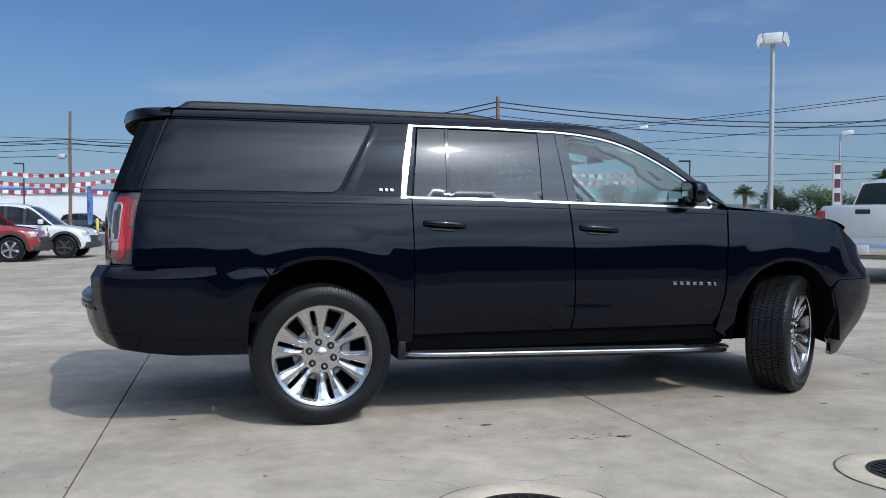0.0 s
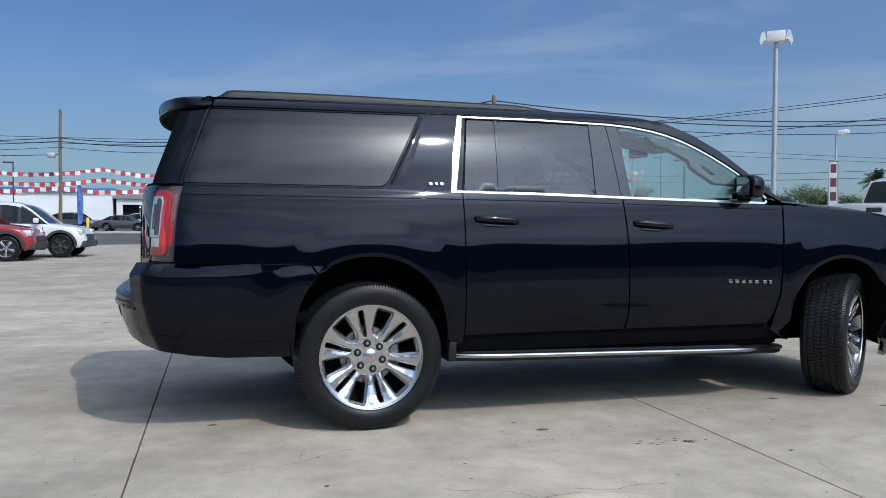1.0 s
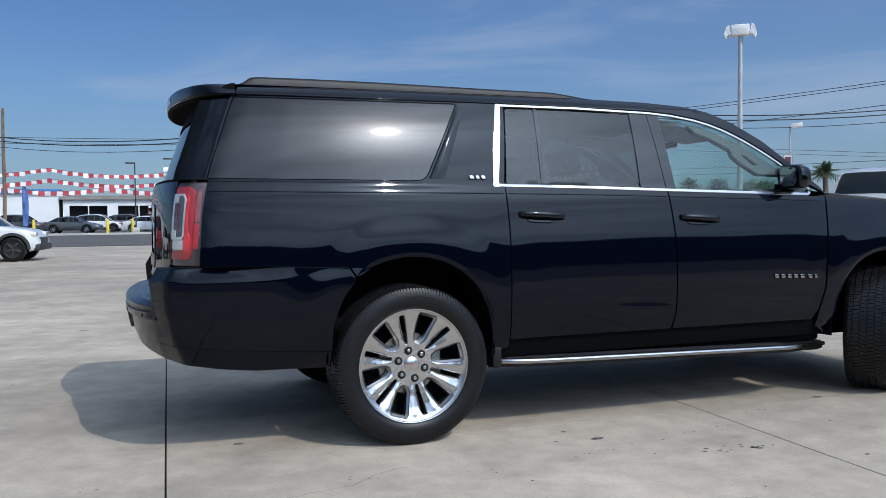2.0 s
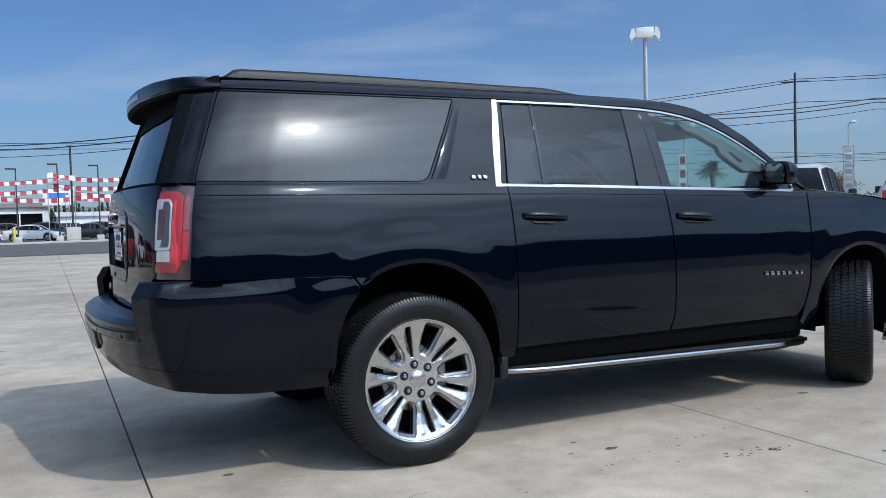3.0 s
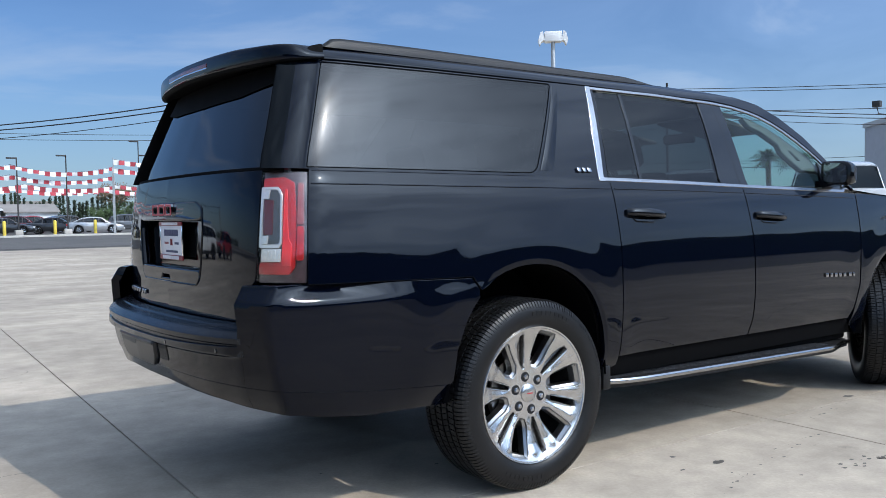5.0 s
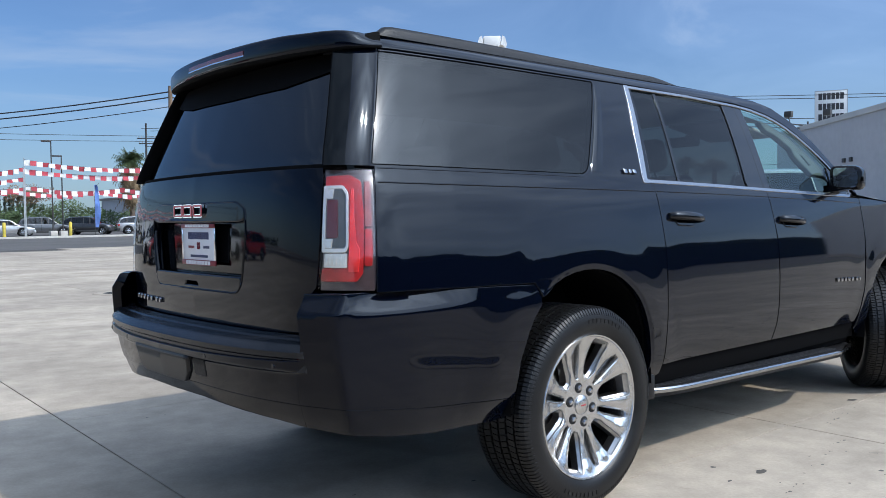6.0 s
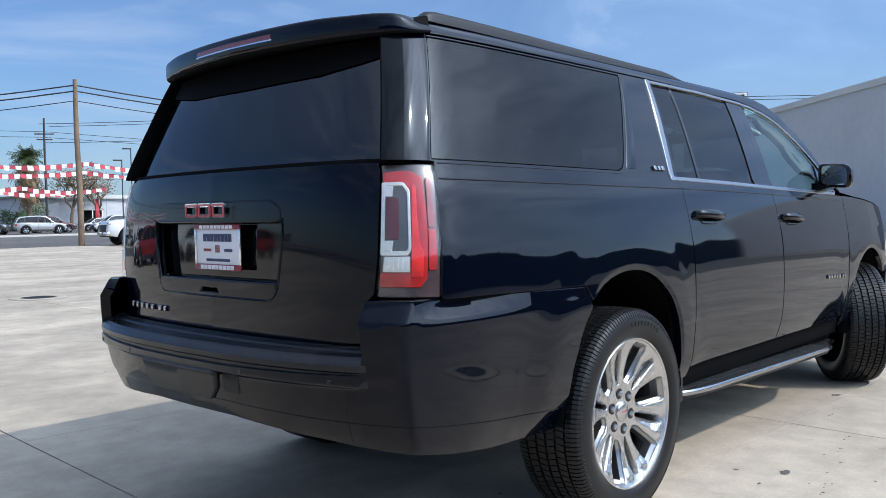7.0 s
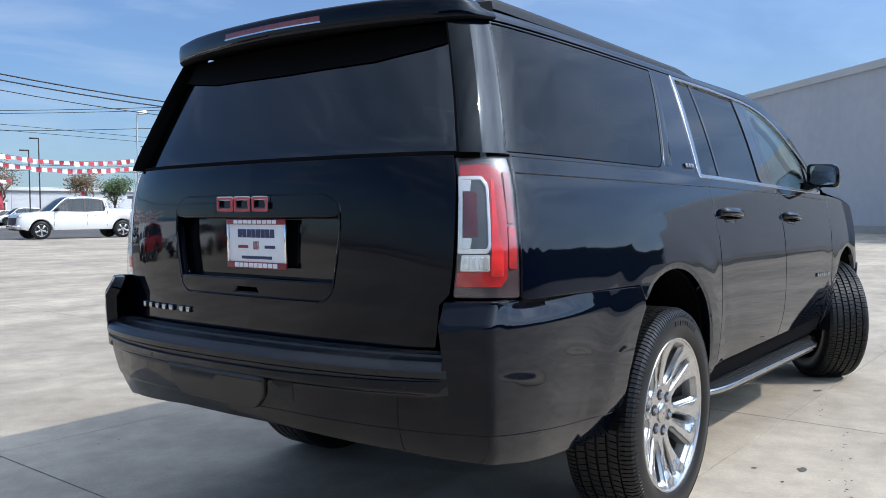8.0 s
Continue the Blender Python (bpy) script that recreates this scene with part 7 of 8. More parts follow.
def pennants(x0, x1, y, z, spans, sag, size, label):
    """A string of alternating red and white pennants."""
    s = thing("pennant_string", pose(x0, y, 0), label, "pennants", "pennant strings")
    cord, red, white = bmesh.new(), bmesh.new(), bmesh.new()
    path, total = [], x1 - x0
    for k in range(spans * 12 + 1):
        f = k / 12 % 1
        path.append(Vector((total * k / (spans * 12), 0.25 * math.sin(k * 0.9), z - sag * 4 * f * (1 - f))))
    add_tube(cord, path, 0.012, 4)
    count = int(total / (size * 0.99))
    xs, zs = [p.x for p in path], [p.z for p in path]
    rng = random.Random(int(x0 * 7 + z * 100))
    for k in range(count):
        x = (k + 0.5) * total / count
        top = float(np.interp(x, xs, zs)) - 0.01
        d, h = rng.uniform(-0.14, 0.14), size * rng.uniform(0.62, 0.98)
        bm = red if k % 2 else white
        quad = [(x - size / 2, 0, top), (x + size / 2, 0, top), (x + size * rng.uniform(0.40, 0.56), d, top - h), (x - size * rng.uniform(0.40, 0.56), d * 0.6, top - h * rng.uniform(0.85, 1.0))]
        front = [bm.verts.new(p) for p in quad]
        back = [bm.verts.new((p[0], p[1] + 0.006, p[2])) for p in quad]
        bm.faces.new(front)
        bm.faces.new(back[::-1])
        for i in range(4):
            j = (i + 1) % 4
            bm.faces.new((front[j], front[i], back[i], back[j]))
    for name, bm, mat in (("cord", cord, CABLE), ("red_cloth", red, FLAG_RED), ("white_cloth", white, FLAG_WHITE)):
        ob = part(name, bm, mat, s, smooth=False)
        if name != "cord":
            ob["kind"] = "stuff"
    for x in (0.0, total):
        bm = bmesh.new()
        add_tube(bm, [(x, 0, 0.02), (x, 0, z + 0.12)], 0.03, 6)
        part("post", bm, POLE_GREY, s)
    return s


for x0, x1, y, z, spans, sag, size in ((-30, 3, 70.5, 5.5, 3, 0.55, 0.40), (-30, 3, 70.9, 4.65, 3, 0.5, 0.40), (-30, 5, 78, 4.2, 4, 0.4, 0.5), (1, 17, 70.5, 5.75, 2, 0.55, 0.42), (1, 17, 70.9, 4.95, 2, 0.45, 0.42), (3, 36, 78, 4.5, 4, 0.4, 0.5), (3, 36, 84, 4.4, 4, 0.4, 0.5), (16, 42, 66.9, 6.15, 2, 0.5, 0.46), (16, 42, 67.2, 5.45, 2, 0.45, 0.46)):
    pennants(x0, x1, y, z, spans, sag, size, "string of red and white pennants over the far lot")


def feather_flag(x, y, height, mat, label):
    f = thing("feather_flag", pose(x, y, 0.05), label, "flag")
    bm = bmesh.new()
    add_tube(bm, [(0, 0, 0), (0, 0, height * 0.8), (0.12, 0, height * 0.95), (0.4, 0, height)], 0.02, 6)
    part("pole", bm, POLE_DARK, f)
    bm = bmesh.new()
    front = []
    for k in range(13):
        s = k / 12
        w = 0.46 * math.sin(math.pi * (0.18 + 0.75 * s)) ** 0.6
        z = height * (0.15 + 0.82 * s)
        front.append([(0.02, 0.06 * math.sin(s * 7), z), (0.02 + w * 0.5, 0.10 * math.sin(s * 8 + 1), z), (0.02 + w, 0.12 * math.sin(s * 9 + 2), z)])
    add_loft(bm, [r + [(x_, y_ + 0.01, z_) for x_, y_, z_ in reversed(r)] for r in front], True, True)
    part("cloth", bm, mat, f)
    return f


feather_flag(-10.2, 72.5, 4.4, FLAG_BLUE, "blue and white feather flag in the wind")
feather_flag(23.2, 72.5, 4.6, FLAG_BLUE, "blue and white feather flag in the wind")
feather_flag(38.6, 86.0, 3.6, FLAG_RED, "red feather flag far on the lot")
feather_flag(46.5, 84.0, 3.6, FLAG_RED, "red feather flag far on the lot")


def bollard(x, y):
    b = thing("bollard", pose(x, y, 0.05), "yellow steel bollard at the lot's edge", "bollard", "yellow bollards")
    bm = bmesh.new()
    add_lathe(bm, [(0.13, 0.0), (0.13, 1.1), (0.10, 1.18), (0.0, 1.21)], 16, "z")
    part("post", bm, YELLOW, b)
    return b


for x in (-9.3, -3.6, -1.6, 8.6, 12.4, 15.6, 20.8, 30.4):
    bollard(x, 71.6)


def block_sign(name, m, width, height, z0, rows, post_h, label, inks, columns=1):
    """A sign board on a post, its lettering as plain blocks."""
    s = thing(name, m, label, "sign")
    bm = bmesh.new()
    add_tube(bm, [(0, 0.06, 0), (0, 0.06, post_h)], 0.06, 10)
    part("pole", bm, POLE_GREY, s)
    box_part("board", (-width / 2, -0.08, z0), (width / 2, 0.0, z0 + height), SIGN_WHITE, s, 0.02)
    bm = bmesh.new()
    for lo, hi in (((-width / 2 - 0.05, -0.10, z0 - 0.05), (width / 2 + 0.05, 0.02, z0)), ((-width / 2 - 0.05, -0.10, z0 + height), (width / 2 + 0.05, 0.02, z0 + height + 0.05)), ((-width / 2 - 0.05, -0.10, z0), (-width / 2, 0.02, z0 + height)), ((width / 2, -0.10, z0), (width / 2 + 0.05, 0.02, z0 + height))):
        add_box(bm, lo, hi)
    part("board_frame", bm, POLE_GREY, s, smooth=False)
    for k in range(rows):
        zc = z0 + height * (rows - k - 0.5) / rows
        h = height / rows * 0.62
        for c in range(columns):
            w = width * 0.82 / columns
            xc = (c - (columns - 1) / 2) * w
            box_part("letter_block", (xc - w * 0.42, -0.092, zc - h / 2), (xc + w * 0.42, -0.078, zc + h / 2), inks[k % len(inks)], s)
    return s


def facing(x, y):
    return pose(x, y, 0, 0, 0, math.degrees(math.atan2(-4.0 - y, -1.7 - x)) + 90)


block_sign("pylon_sign", facing(31.2, 30.0), 0.40, 2.9, 1.38, 4, 4.3, "narrow white pylon sign with red and dark letter blocks", (SIGN_RED, SIGN_RED, SIGN_RED, SIGN_INK))
lamp_post(31.5, 30.2, 5.83, "single", "grey lamp post with one pale head by a pylon sign")
block_sign("pylon_sign", facing(64.2, 44.2), 0.80, 4.4, 2.0, 7, 6.5, "tall narrow white pylon sign with grey letter blocks", (WALL_CAP, POLE_GREY))
block_sign("dealer_sign", facing(70.8, 28.6), 2.5, 2.7, 9.1, 3, 9.2, "white roadside sign board with three dark letter rows", (SIGN_INK,), 6)
block_sign("blue_board", pose(2.7, 92, 0.05), 2.9, 1.6, 3.5, 1, 3.6, "plain blue board on a post over the lot", (BLUE_SIGN,))
block_sign("small_sign", facing(33.0, 24.0), 0.9, 1.0, 1.4, 2, 1.5, "small white sign board on the lot", (SIGN_INK,), 2)
twin = thing("floodlight", pose(64.0, 27.5, 7.6), "twin floodlight on a bent arm over the building's roof", "floodlight")
bm = bmesh.new()
add_tube(bm, [(0, 0, -1.2), (0, 0, 1.0)], 0.07, 8)
add_tube(bm, [(-0.6, 1.3, 1.4), (-0.55, 1.2, 0.9), (0, 0, 0.6), (0.55, -1.2, 0.9), (0.6, -1.3, 1.4)], 0.05, 8)
part("arm", bm, POLE_DARK, twin)
for s in (-1, 1):
    box_part("floodlight_head", (s * 0.6 - 0.2, -s * 1.3 - 0.3, 1.4), (s * 0.6 + 0.2, -s * 1.3 + 0.3, 1.9), POLE_DARK, twin, 0.04)


# ---- trees ----
LEAF = material("dusty_green_leaves", (0.060, 0.095, 0.030), 0.7, vary=0.35, scale=0.9, fine=0.3)
LEAF_DARK = material("dark_cypress_leaves", (0.022, 0.036, 0.016), 0.8, vary=0.3, scale=0.8)
LEAF_DRY = material("dry_brown_leaves", (0.17, 0.115, 0.06), 0.85, vary=0.35, scale=0.9)
FROND = material("palm_fronds", (0.060, 0.085, 0.030), 0.6, vary=0.3, scale=1.2)
BARK = material("grey_brown_bark", (0.14, 0.105, 0.08), 0.9, vary=0.3, scale=2)


def leaf_cloud(bm, rng, centre, radius, count, size, flat=0.8):
    """Loose small leaves, each a folded pair of triangles, thinning outwards."""
    for _ in range(count):
        d = Vector((rng.gauss(0, 1), rng.gauss(0, 1), rng.gauss(0, 1) * flat)).normalized() * radius * rng.uniform(0.25, 1.0) ** 0.6
        p = Vector(centre) + d
        a = Vector((rng.gauss(0, 1), rng.gauss(0, 1), rng.gauss(0, 1))).normalized() * size * rng.uniform(0.6, 1.3)
        b = a.orthogonal().normalized() * a.length * 0.45
        v = [bm.verts.new(q) for q in (p - a, p + b, p + a, p - b)]
        bm.faces.new((v[0], v[1], v[2]))
        bm.faces.new((v[0], v[2], v[3]))


def tree(name, x, y, height, spread, mat, seed, label, leaves=1400, bare=False, z0=0.05):
    rng = random.Random(seed)
    t = thing(name, pose(x, y, z0), label, "tree")
    wood, crown, tips = bmesh.new(), bmesh.new(), []

    def grow(p, d, length, r, level):
        q = p + d * length
        m = p.lerp(q, 0.5) + Vector((rng.gauss(0, 1), rng.gauss(0, 1), 0)) * length * 0.06
        add_tube(wood, [p, m, q], [r, r * 0.85, r * 0.65], 6 if level < 2 else 4)
        if level >= (4 if bare else 3):
            tips.append(q)
            return
        for _ in range(3 if level else 4):
            side = Vector((rng.gauss(0, 1), rng.gauss(0, 1), rng.gauss(0, 0.3))).normalized()
            n = (d * 0.75 + side * (0.75 if level else 0.6) + Vector((0, 0, 0.25))).normalized()
            grow(q, n, length * rng.uniform(0.6, 0.82), r * 0.6, level + 1)
        tips.append(q)
    grow(Vector((0, 0, -0.05)), Vector((0, 0, 1)), height * 0.28, height * 0.028, 0)
    part("trunk", wood, BARK, t)
    per = max(4, leaves // max(len(tips), 1))
    for p in tips:
        k = Vector((p.x * spread, p.y * spread, p.z))
        leaf_cloud(crown, rng, p if bare else k.lerp(p, 0.6), height * 0.13, per, height * 0.022)
    part("crown", crown, mat, t, smooth=False)
    return t


def palm(x, y, height, seed, label, skirt=True, z0=0.05, fronds=34):
    rng = random.Random(seed)
    t = thing("palm_tree", pose(x, y, z0), label, "palm tree")
    bm = bmesh.new()
    add_tube(bm, [(0, 0, -0.05), (0.08, 0, height * 0.4), (0, 0.05, height * 0.85)], [0.32, 0.24, 0.22], 10)
    part("trunk", bm, BARK, t)
    green, dry = bmesh.new(), bmesh.new()

    def frond(bm, base, a, up, length, droop):
        d = Vector((math.cos(a), math.sin(a), 0))
        prev = None
        for k in range(9):
            s = k / 8
            p = base + d * length * s * math.cos(up) + Vector((0, 0, length * (s * math.sin(up) - droop * s * s)))
            side = Vector((-d.y, d.x, 0)) * length * 0.30 * math.sin(math.pi * min(0.15 + s * 0.85, 1)) ** 0.7
            if prev:
                for e in (-1, 1):
                    tip = p + side * e + Vector((0, 0, -0.12 * length))
                    v = [bm.verts.new(q) for q in (prev, p.lerp(prev, 0.35), tip)]
                    bm.faces.new(v)
            prev = p
        return
    top = Vector((0, 0.05, height * 0.86))
    for k in range(fronds):
        frond(green, top, rng.uniform(0, math.tau), rng.uniform(-0.25, 1.3), (height * 0.15 + 0.6) * rng.uniform(0.8, 1.15), rng.uniform(0.15, 0.55))
    part("crown", green, FROND, t, smooth=False)
    if skirt:
        for k in range(260):
            z = rng.uniform(0.48, 0.86)
            frond(dry, Vector((0, 0, height * z)), rng.uniform(0, math.tau), rng.uniform(-1.3, -0.45), height * rng.uniform(0.16, 0.25), 0.35)
        part("dead_skirt", dry, LEAF_DRY, t, "skirt of dry brown fronds", smooth=False)
    return t


palm(35.2, 95.0, 9.8, 3, "stout palm with green crown and dry brown skirt", fronds=95)
for k, (x, y, h) in enumerate(((55.4, 51.6, 5.4), (65.4, 39.4, 6.6), (67.0, 37.5, 6.4), (50.5, 64.0, 4.6))):
    palm(x, y, h, 10 + k, "low green fan palm beyond the lot", False, fronds=70)
for k, (x, y, h, m) in enumerate(((54.6, 65.2, 5.8, LEAF_DARK), (56.3, 64.2, 4.9, LEAF_DARK), (57.6, 62.6, 5.9, LEAF), (59.4, 61.4, 5.6, LEAF), (61.4, 60.0, 4.8, LEAF))):
    tree("tree", x, y, h, 1.15, m, 20 + k, "leafy green tree beyond the lot", 2600)
tree("tree", 49.0, 86.0, 7.6, 1.2, LEAF_DRY, 31, "half-bare brown tree behind the white pickup", 1500, True)
tree("tree", 53.0, 88.0, 7.0, 1.2, LEAF, 32, "leafy olive-green tree behind the far lot", 2400)
tree("tree", 24.5, 99.0, 6.8, 1.2, LEAF_DRY, 33, "half-bare brown tree behind the far lot", 1500, True)
tree("tree", 41.0, 97.0, 9.5, 1.2, LEAF_DRY, 34, "tall bare tree behind the far lot", 300, True)
tree("tree", 44.5, 98.0, 8.5, 1.2, LEAF_DRY, 35, "tall bare tree behind the far lot", 300, True)
tree("tree", 68.0, 48.0, 5.5, 1.2, LEAF_DRY, 36, "half-bare brown tree beyond the pylon sign", 1200, True)


def hedge(name, x0, x1, y, height, depth, mat, count, size, label, seed, columns=0, core=False, wave=0.35):
    rng = random.Random(seed)
    bm = bmesh.new()
    for k in range(count):
        x = rng.uniform(x0, x1)
        if columns:
            c = (x1 - x0) / columns
            i = int((x - x0) / c)
            top = height * (0.72 + 0.28 * math.sin(i * 12.9) ** 2)
            high = rng.uniform(0.0, 1.0) ** 0.8
            # slim columns that taper to a point
            x = x0 + (i + 0.5 + 0.25 * math.sin(i * 7.7)) * c + rng.uniform(-0.5, 0.5) * c * (1.05 - high)
            leaf_cloud(bm, rng, (x, y + rng.gauss(0, depth * 0.3), high * top), size * 1.2, 5, size, 1.6)
            continue
        else:
            top = height * (0.62 + (0.14 if core else 0.38) * noise.noise(Vector((x * wave, y, seed))) + (0.115 if core else 0.15))
        leaf_cloud(bm, rng, (x, y + rng.gauss(0, depth * 0.3), rng.uniform(0.0, 1.0) ** 0.8 * top), size * 2.5, 5, size)
    if core:
        # the dense inside of the trees, uneven along its top
        rows = []
        for k in range(int((x1 - x0) / 0.5) + 1):
            x = x0 + k * 0.5
            top = height * (0.62 + 0.14 * noise.noise(Vector((x * wave, y, seed))) + 0.13)
            rows.append([(x, y - depth, 0.0), (x, y - depth * 0.6, top * 0.8), (x, y, top), (x, y + depth * 0.6, top * 0.8), (x, y + depth, 0.0)])
        add_loft(bm, rows, False, True)
    return tagged(part(name, bm, mat, smooth=False), label, "hedge", kind="stuff")


hedge("hedge", 21.5, 38.5, 98.5, 3.9, 2.0, LEAF, 1500, 0.16, "shaggy green bushes behind the far lot", 41)
hedge("cypress_row", 2.0, 30.0, 119.0, 5.0, 1.0, LEAF_DARK, 7000, 0.13, "row of dark slim cypress trees far off", 42, 46)
for x0, x1, top, rise, roof_mat, words in ((3.5, 14.0, 2.55, 0.5, WALL_CAP, "low white shed with a pale roof far off"), (14.6, 20.5, 2.3, 1.0, ROOF_GREY, "low white house with a brown-grey roof far off")):
    shed = thing("shed", pose(0, 0, 0), words, "shed")
    box_part("wall", (x0, 111.0, 0.0), (x1, 117.0, top), WHITE_WALL, shed)
    bm = bmesh.new()
    add_loft(bm, [[(x0 - 0.3, y, z) for y, z in ((110.6, top - 0.02), (114.0, top + rise), (117.4, top - 0.02), (117.4, top + 0.08), (114.0, top + rise + 0.1), (110.6, top + 0.08))], [(x1 + 0.3, y, z) for y, z in ((110.6, top - 0.02), (114.0, top + rise), (117.4, top - 0.02), (117.4, top + 0.08), (114.0, top + rise + 0.1), (110.6, top + 0.08))]], True, True)
    part("roof", bm, roof_mat, shed, smooth=False)
hedge("tree_line", -60.0, 130.0, -42.0, 11.5, 1.6, LEAF_DARK, 9000, 0.20, "dense dark trees along the back of the lot", 43, core=True, wave=0.11)
for k in range(14):
    a = radians(-5 + k * 10.5)
    d = 330
    x, y = -2 + d * math.cos(a), -4 + d * math.sin(a)
    if y > 60 or x > 100:
        rng = random.Random(60 + k)
        bm = bmesh.new()
        for j in range(420):
            s = rng.uniform(-32, 32)
            h = 5.5 + 3.0 * noise.noise(Vector((s * 0.09, k * 3.1, 0))) + 2.0 * noise.noise(Vector((s * 0.31, k * 2.1, 4)))
            leaf_cloud(bm, rng, (x - math.sin(a) * s, y + math.cos(a) * s, rng.random() * max(h, 2.0)), 1.6, 5, 0.62)
        tagged(part("far_trees", bm, LEAF_DARK, smooth=False), "low line of dark trees on the horizon", "trees", kind="stuff")

# ---- drains, stains, then the slabs of the lot ----
def drain(x, y, radius, grate, label):
    d = thing("drain_cover", pose(x, y, 0.0), label, "drain")
    bm = bmesh.new()
    add_lathe(bm, [(radius * 0.62, 0.004), (radius * 0.66, 0.012), (radius * 0.96, 0.012), (radius, 0.004), (radius, -0.03)], 48, "z")
    part("concrete_ring", bm, RING if y < 5 else CONCRETE, d, "pale concrete ring")
    bm = bmesh.new()
    rings = []
    for k in range(73):
        a, wide = (k % 72) * math.tau / 72, 0.006 + 0.010 * abs(noise.noise(Vector((k % 72, x, 0)) * 0.31))
        rings.append([(r * math.cos(a), r * math.sin(a), 0.0032) for r in (radius - 0.002, radius + wide)])
    add_loft(bm, rings, False)
    part("dirt_seam", bm, JOINT, d, "dark ragged seam round the ring")
    bm = bmesh.new()
    add_lathe(bm, [(radius * 0.62, 0.010), (radius * 0.56, 0.010), (radius * 0.56, 0.003)], 48, "z")
    part("iron_frame", bm, IRON, d)
    # under a grate the floor is black in place of the shaft's shade
    bm = bmesh.new()
    add_lathe(bm, [(0.0, 0.0035), (radius * 0.56, 0.0035)], 48, "z")
    part("cover_floor", bm, DEEP_BLACK if grate else IRON, d)
    bm = bmesh.new()
    for k in range(-5, 6):
        q = k * radius * 0.105
        h = math.sqrt(max((radius * 0.56) ** 2 - q * q, 0))
        add_box(bm, (q - radius * 0.025, -h, 0.002), (q + radius * 0.025, h, 0.009))
    for q in (-0.25, 0.0, 0.25):
        h = math.sqrt((radius * 0.56) ** 2 - (q * radius) ** 2)
        add_box(bm, (-h, q * radius - radius * 0.02, 0.002), (h, q * radius + radius * 0.02, 0.0088))
    part("grate", bm, IRON, d, smooth=False)
    return d


drain(0.60, -2.73, 0.42, False, "round iron drain cover in a concrete ring")
drain(2.62, -2.71, 0.36, True, "round iron drain grate in a concrete ring")
drain(2.47, 10.9, 0.42, False, "round iron cover far on the lot")

rng = random.Random(5)
bm = bmesh.new()
spots = []
for ax, ay, bx, by, n, r in ((0.39, -1.50, 1.76, -1.27, 22, 0.013), (1.31, -1.66, 1.67, -1.69, 20, 0.024), (2.04, -1.08, 2.53, -1.01, 12, 0.014), (0.72, -1.45, 0.90, -1.47, 5, 0.018), (-1.62, -1.12, -1.50, -1.16, 5, 0.012), (-0.52, -1.41, -0.33, -1.45, 6, 0.012), (1.52, -1.30, 1.60, -1.55, 6, 0.010), (0.05, -1.52, 0.30, -1.62, 6, 0.014), (-1.40, -1.75, -1.22, -1.85, 6, 0.014)):
    # drips along a line
    for k in range(n):
        s = rng.random()
        spots.append((ax + (bx - ax) * s + rng.gauss(0, 0.02), ay + (by - ay) * s + rng.gauss(0, 0.022), r * rng.uniform(0.15, 0.75), rng.uniform(0.9, 2.4)))
for k in range(150):
    spots.append((rng.uniform(-4, 7), rng.uniform(-3.2, 8), rng.uniform(0.003, 0.010), rng.uniform(0.8, 2.2)))
for x, y, r, stretch in tuple(spots) + ((0.93, -1.25, 0.035, 1.6), (2.75, -0.92, 0.04, 1.5), (0.83, -1.06, 0.018, 1.4), (0.70, -1.22, 0.012, 2.0), (-0.86, -0.62, 0.03, 1.6), (1.45, -1.62, 0.012, 1.5), (0.30, -1.75, 0.012, 1.2), (1.05, -1.60, 0.010, 1.3), (3.3, -1.3, 0.03, 1.8), (2.35, -1.42, 0.014, 1.2), (3.9, -1.6, 0.018, 1.4), (4.4, -0.5, 0.035, 1.5), (5.3, -0.7, 0.03, 1.8), (-1.6, -1.5, 0.012, 1.0), (-0.4, -1.9, 0.015, 1.4), (2.0, -2.0, 0.016, 1.7), (3.1, -1.95, 0.02, 1.2), (1.2, -2.2, 0.012, 1.1), (-2.2, 1.6, 0.02, 1.4), (-1.9, 4.6, 0.04, 2.0), (6.2, -1.2, 0.04, 1.6)):
    pts = []
    for k in range(14):
        a = k * math.tau / 14
        q = r * rng.uniform(0.65, 1.2) * 0.68
        pts.append(bm.verts.new((x + q * math.cos(a) * stretch, y + q * math.sin(a), 0.0015)))
    bm.faces.new(pts)
tagged(part("oil_stains", bm, STAIN, smooth=False), "small dark oil stains on the concrete", "stains", kind="stuff")

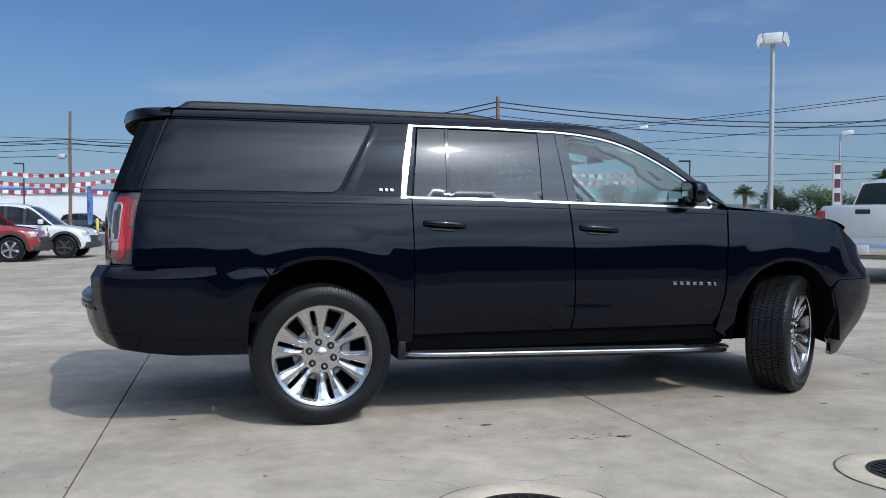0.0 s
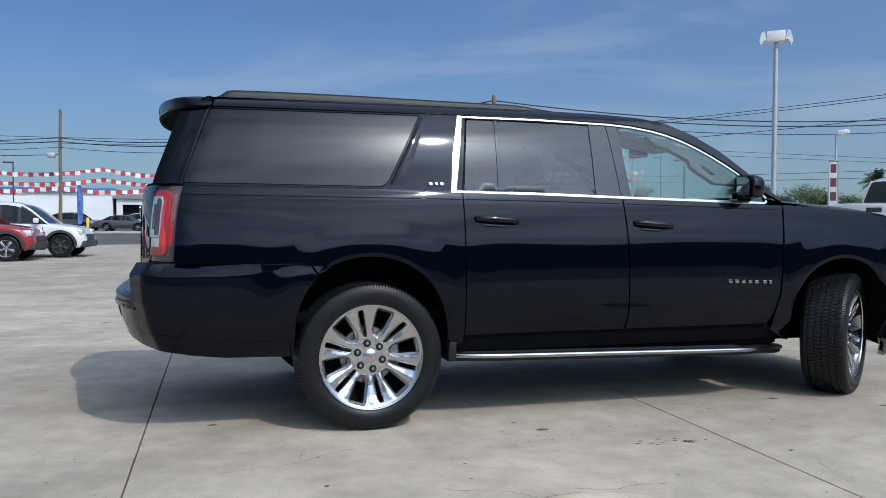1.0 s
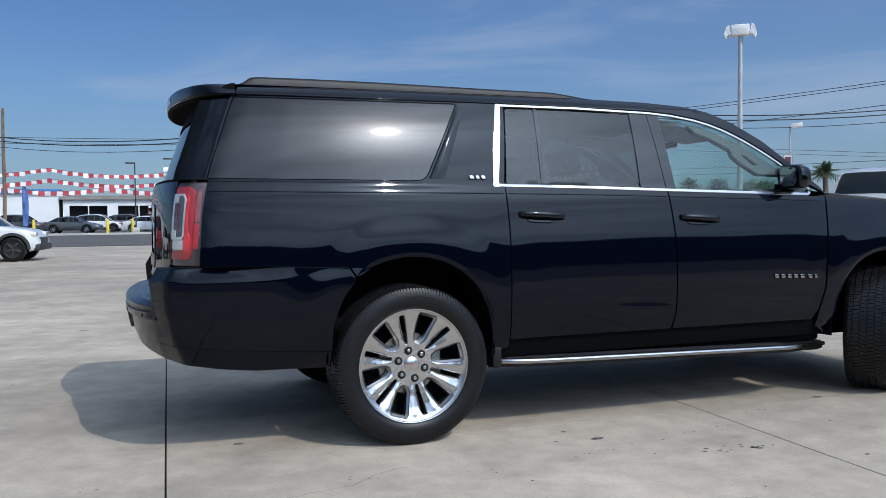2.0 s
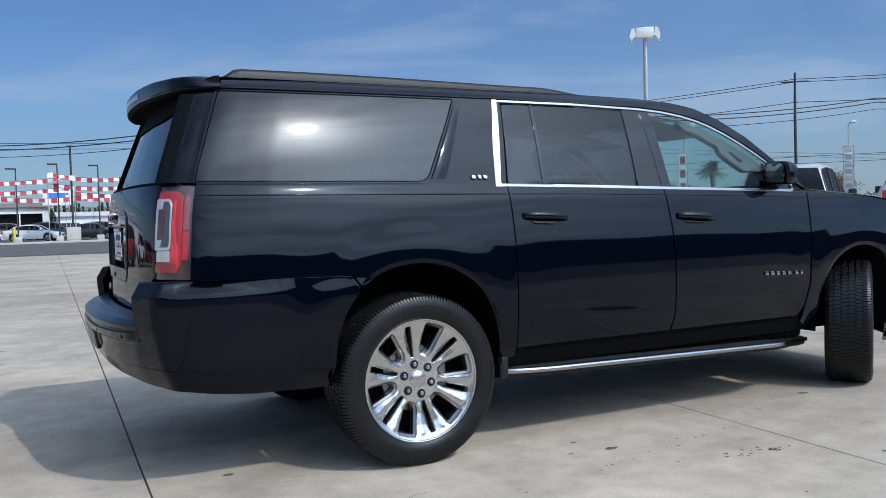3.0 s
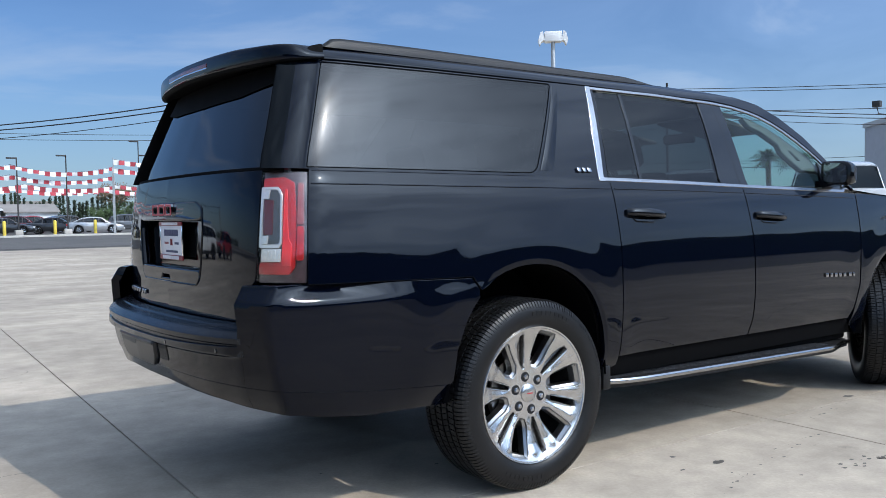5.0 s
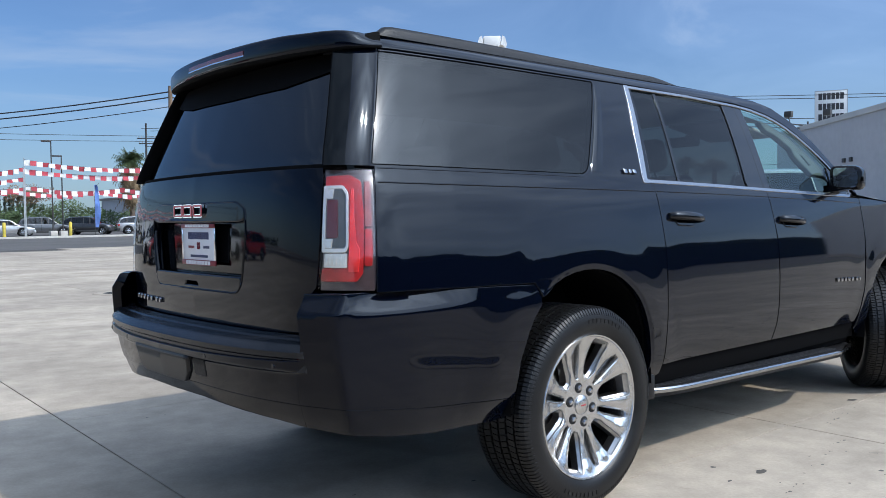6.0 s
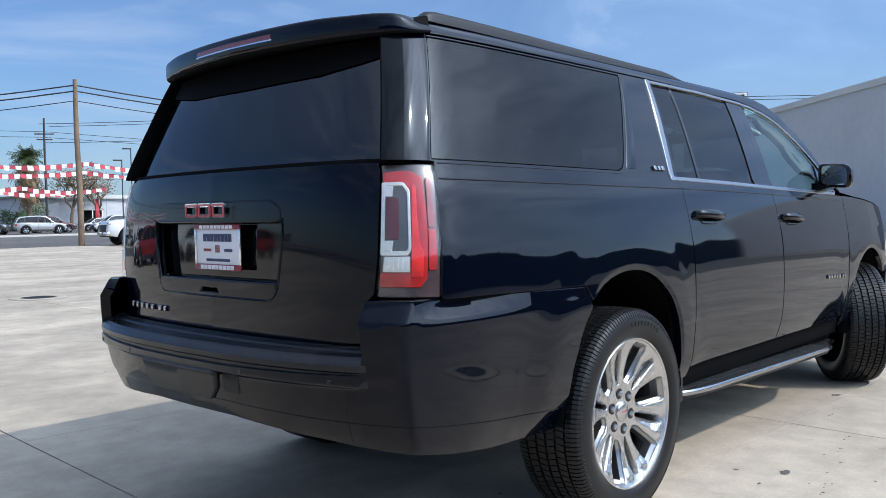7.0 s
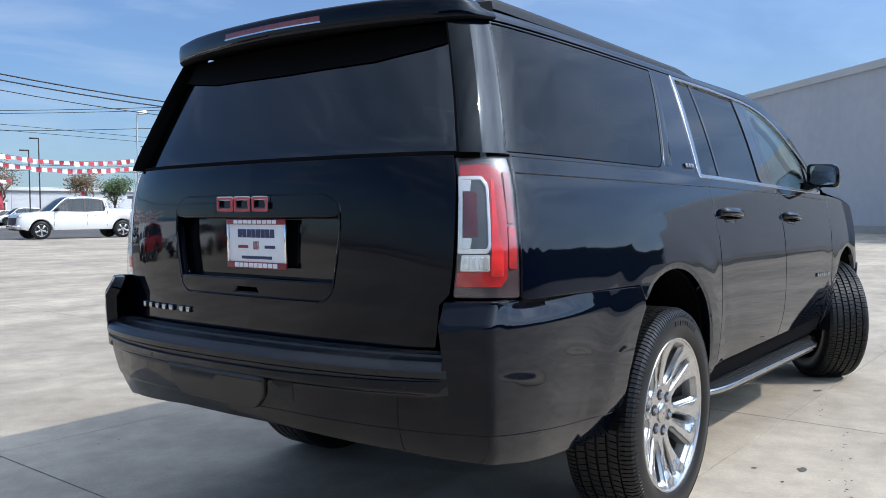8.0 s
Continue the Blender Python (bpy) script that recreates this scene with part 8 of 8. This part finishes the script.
bm = bmesh.new()
for x, y, way, length in ((0.05, -2.05, -0.55, 0.9), (2.35, -1.9, 0.05, 1.1), (-0.9, -1.6, 0.35, 0.8), (1.95, -2.45, 1.2, 0.35), (3.2, -1.7, -0.3, 1.4), (-2.3, 2.6, 0.8, 1.6), (-1.9, 5.2, -0.4, 2.2), (0.6, -2.25, 0.2, 0.5), (-3.4, 0.8, 0.15, 1.8)):
    # hairline cracks that wander
    p, d, left, right = Vector((x, y, 0.0028)), way, [], []
    for k in range(int(length / 0.05)):
        d += rng.gauss(0, 0.22)
        q = p + Vector((math.cos(d), math.sin(d), 0)) * 0.05
        n = Vector((-math.sin(d), math.cos(d), 0)) * rng.uniform(0.0006, 0.0018)
        left.append(bm.verts.new(q + n))
        right.append(bm.verts.new(q - n))
        p, d = q, d * 0.85 + way * 0.15
    for k in range(len(left) - 1):
        bm.faces.new((left[k], left[k + 1], right[k + 1], right[k]))
tagged(part("hairline_cracks", bm, JOINT, smooth=False), "fine dark hairline cracks in the concrete", "cracks", kind="stuff")

lot = thing("concrete_lot", pose(0, 0, 0), "pale jointed concrete slabs of the car lot", "lot", kind="structure")
SLAB_X, SLAB_Y, LOT_TURN = 3.08, 2.95, -1.95
bm = bmesh.new()
slab_box(bm, 0.0045, 0.0026, SLAB_X - 0.0045, SLAB_Y - 0.0026, 0.0, bevel=0.0012)
slab_mesh = bpy.data.meshes.new("slab")
bm.to_mesh(slab_mesh)
bm.free()
slab_mesh.materials.append(CONCRETE)
rest = bmesh.new()
spin = pose(0, 0, 0, 0, 0, LOT_TURN)
start = Vector((-1.230, -0.83, 0))
for i in range(-13, 22):
    for j in range(-3, 13):
        corner = start + spin.to_3x3() @ Vector((i * SLAB_X, j * SLAB_Y + (0.0 if i >= 0 else 0.29), 0))
        if corner.y > 34.3 or (i > 2 and corner.x - corner.y > 36.0):
            continue
        if -6 <= i <= 7 and -3 <= j <= 11:
            ob = link_mesh("slab", slab_mesh, lot)
            ob.matrix_basis = Matrix.Translation(corner) @ spin
        else:
            first = len(rest.verts)
            slab_box(rest, 0.0045, 0.0026, SLAB_X - 0.0045, SLAB_Y - 0.0026, 0.0, bevel=0.0012)
            rest.verts.ensure_lookup_table()
            bmesh.ops.transform(rest, matrix=Matrix.Translation(corner) @ spin, verts=rest.verts[first:])
far_slabs = part("far_slabs", rest, CONCRETE, lot, smooth=False)
far_slabs["kind"] = "stuff"
bed = bmesh.new()
add_box(bed, (-48, -34.0, -0.045), (75, 36.9, -0.022))
part("joint_bed", bed, JOINT, lot, smooth=False)
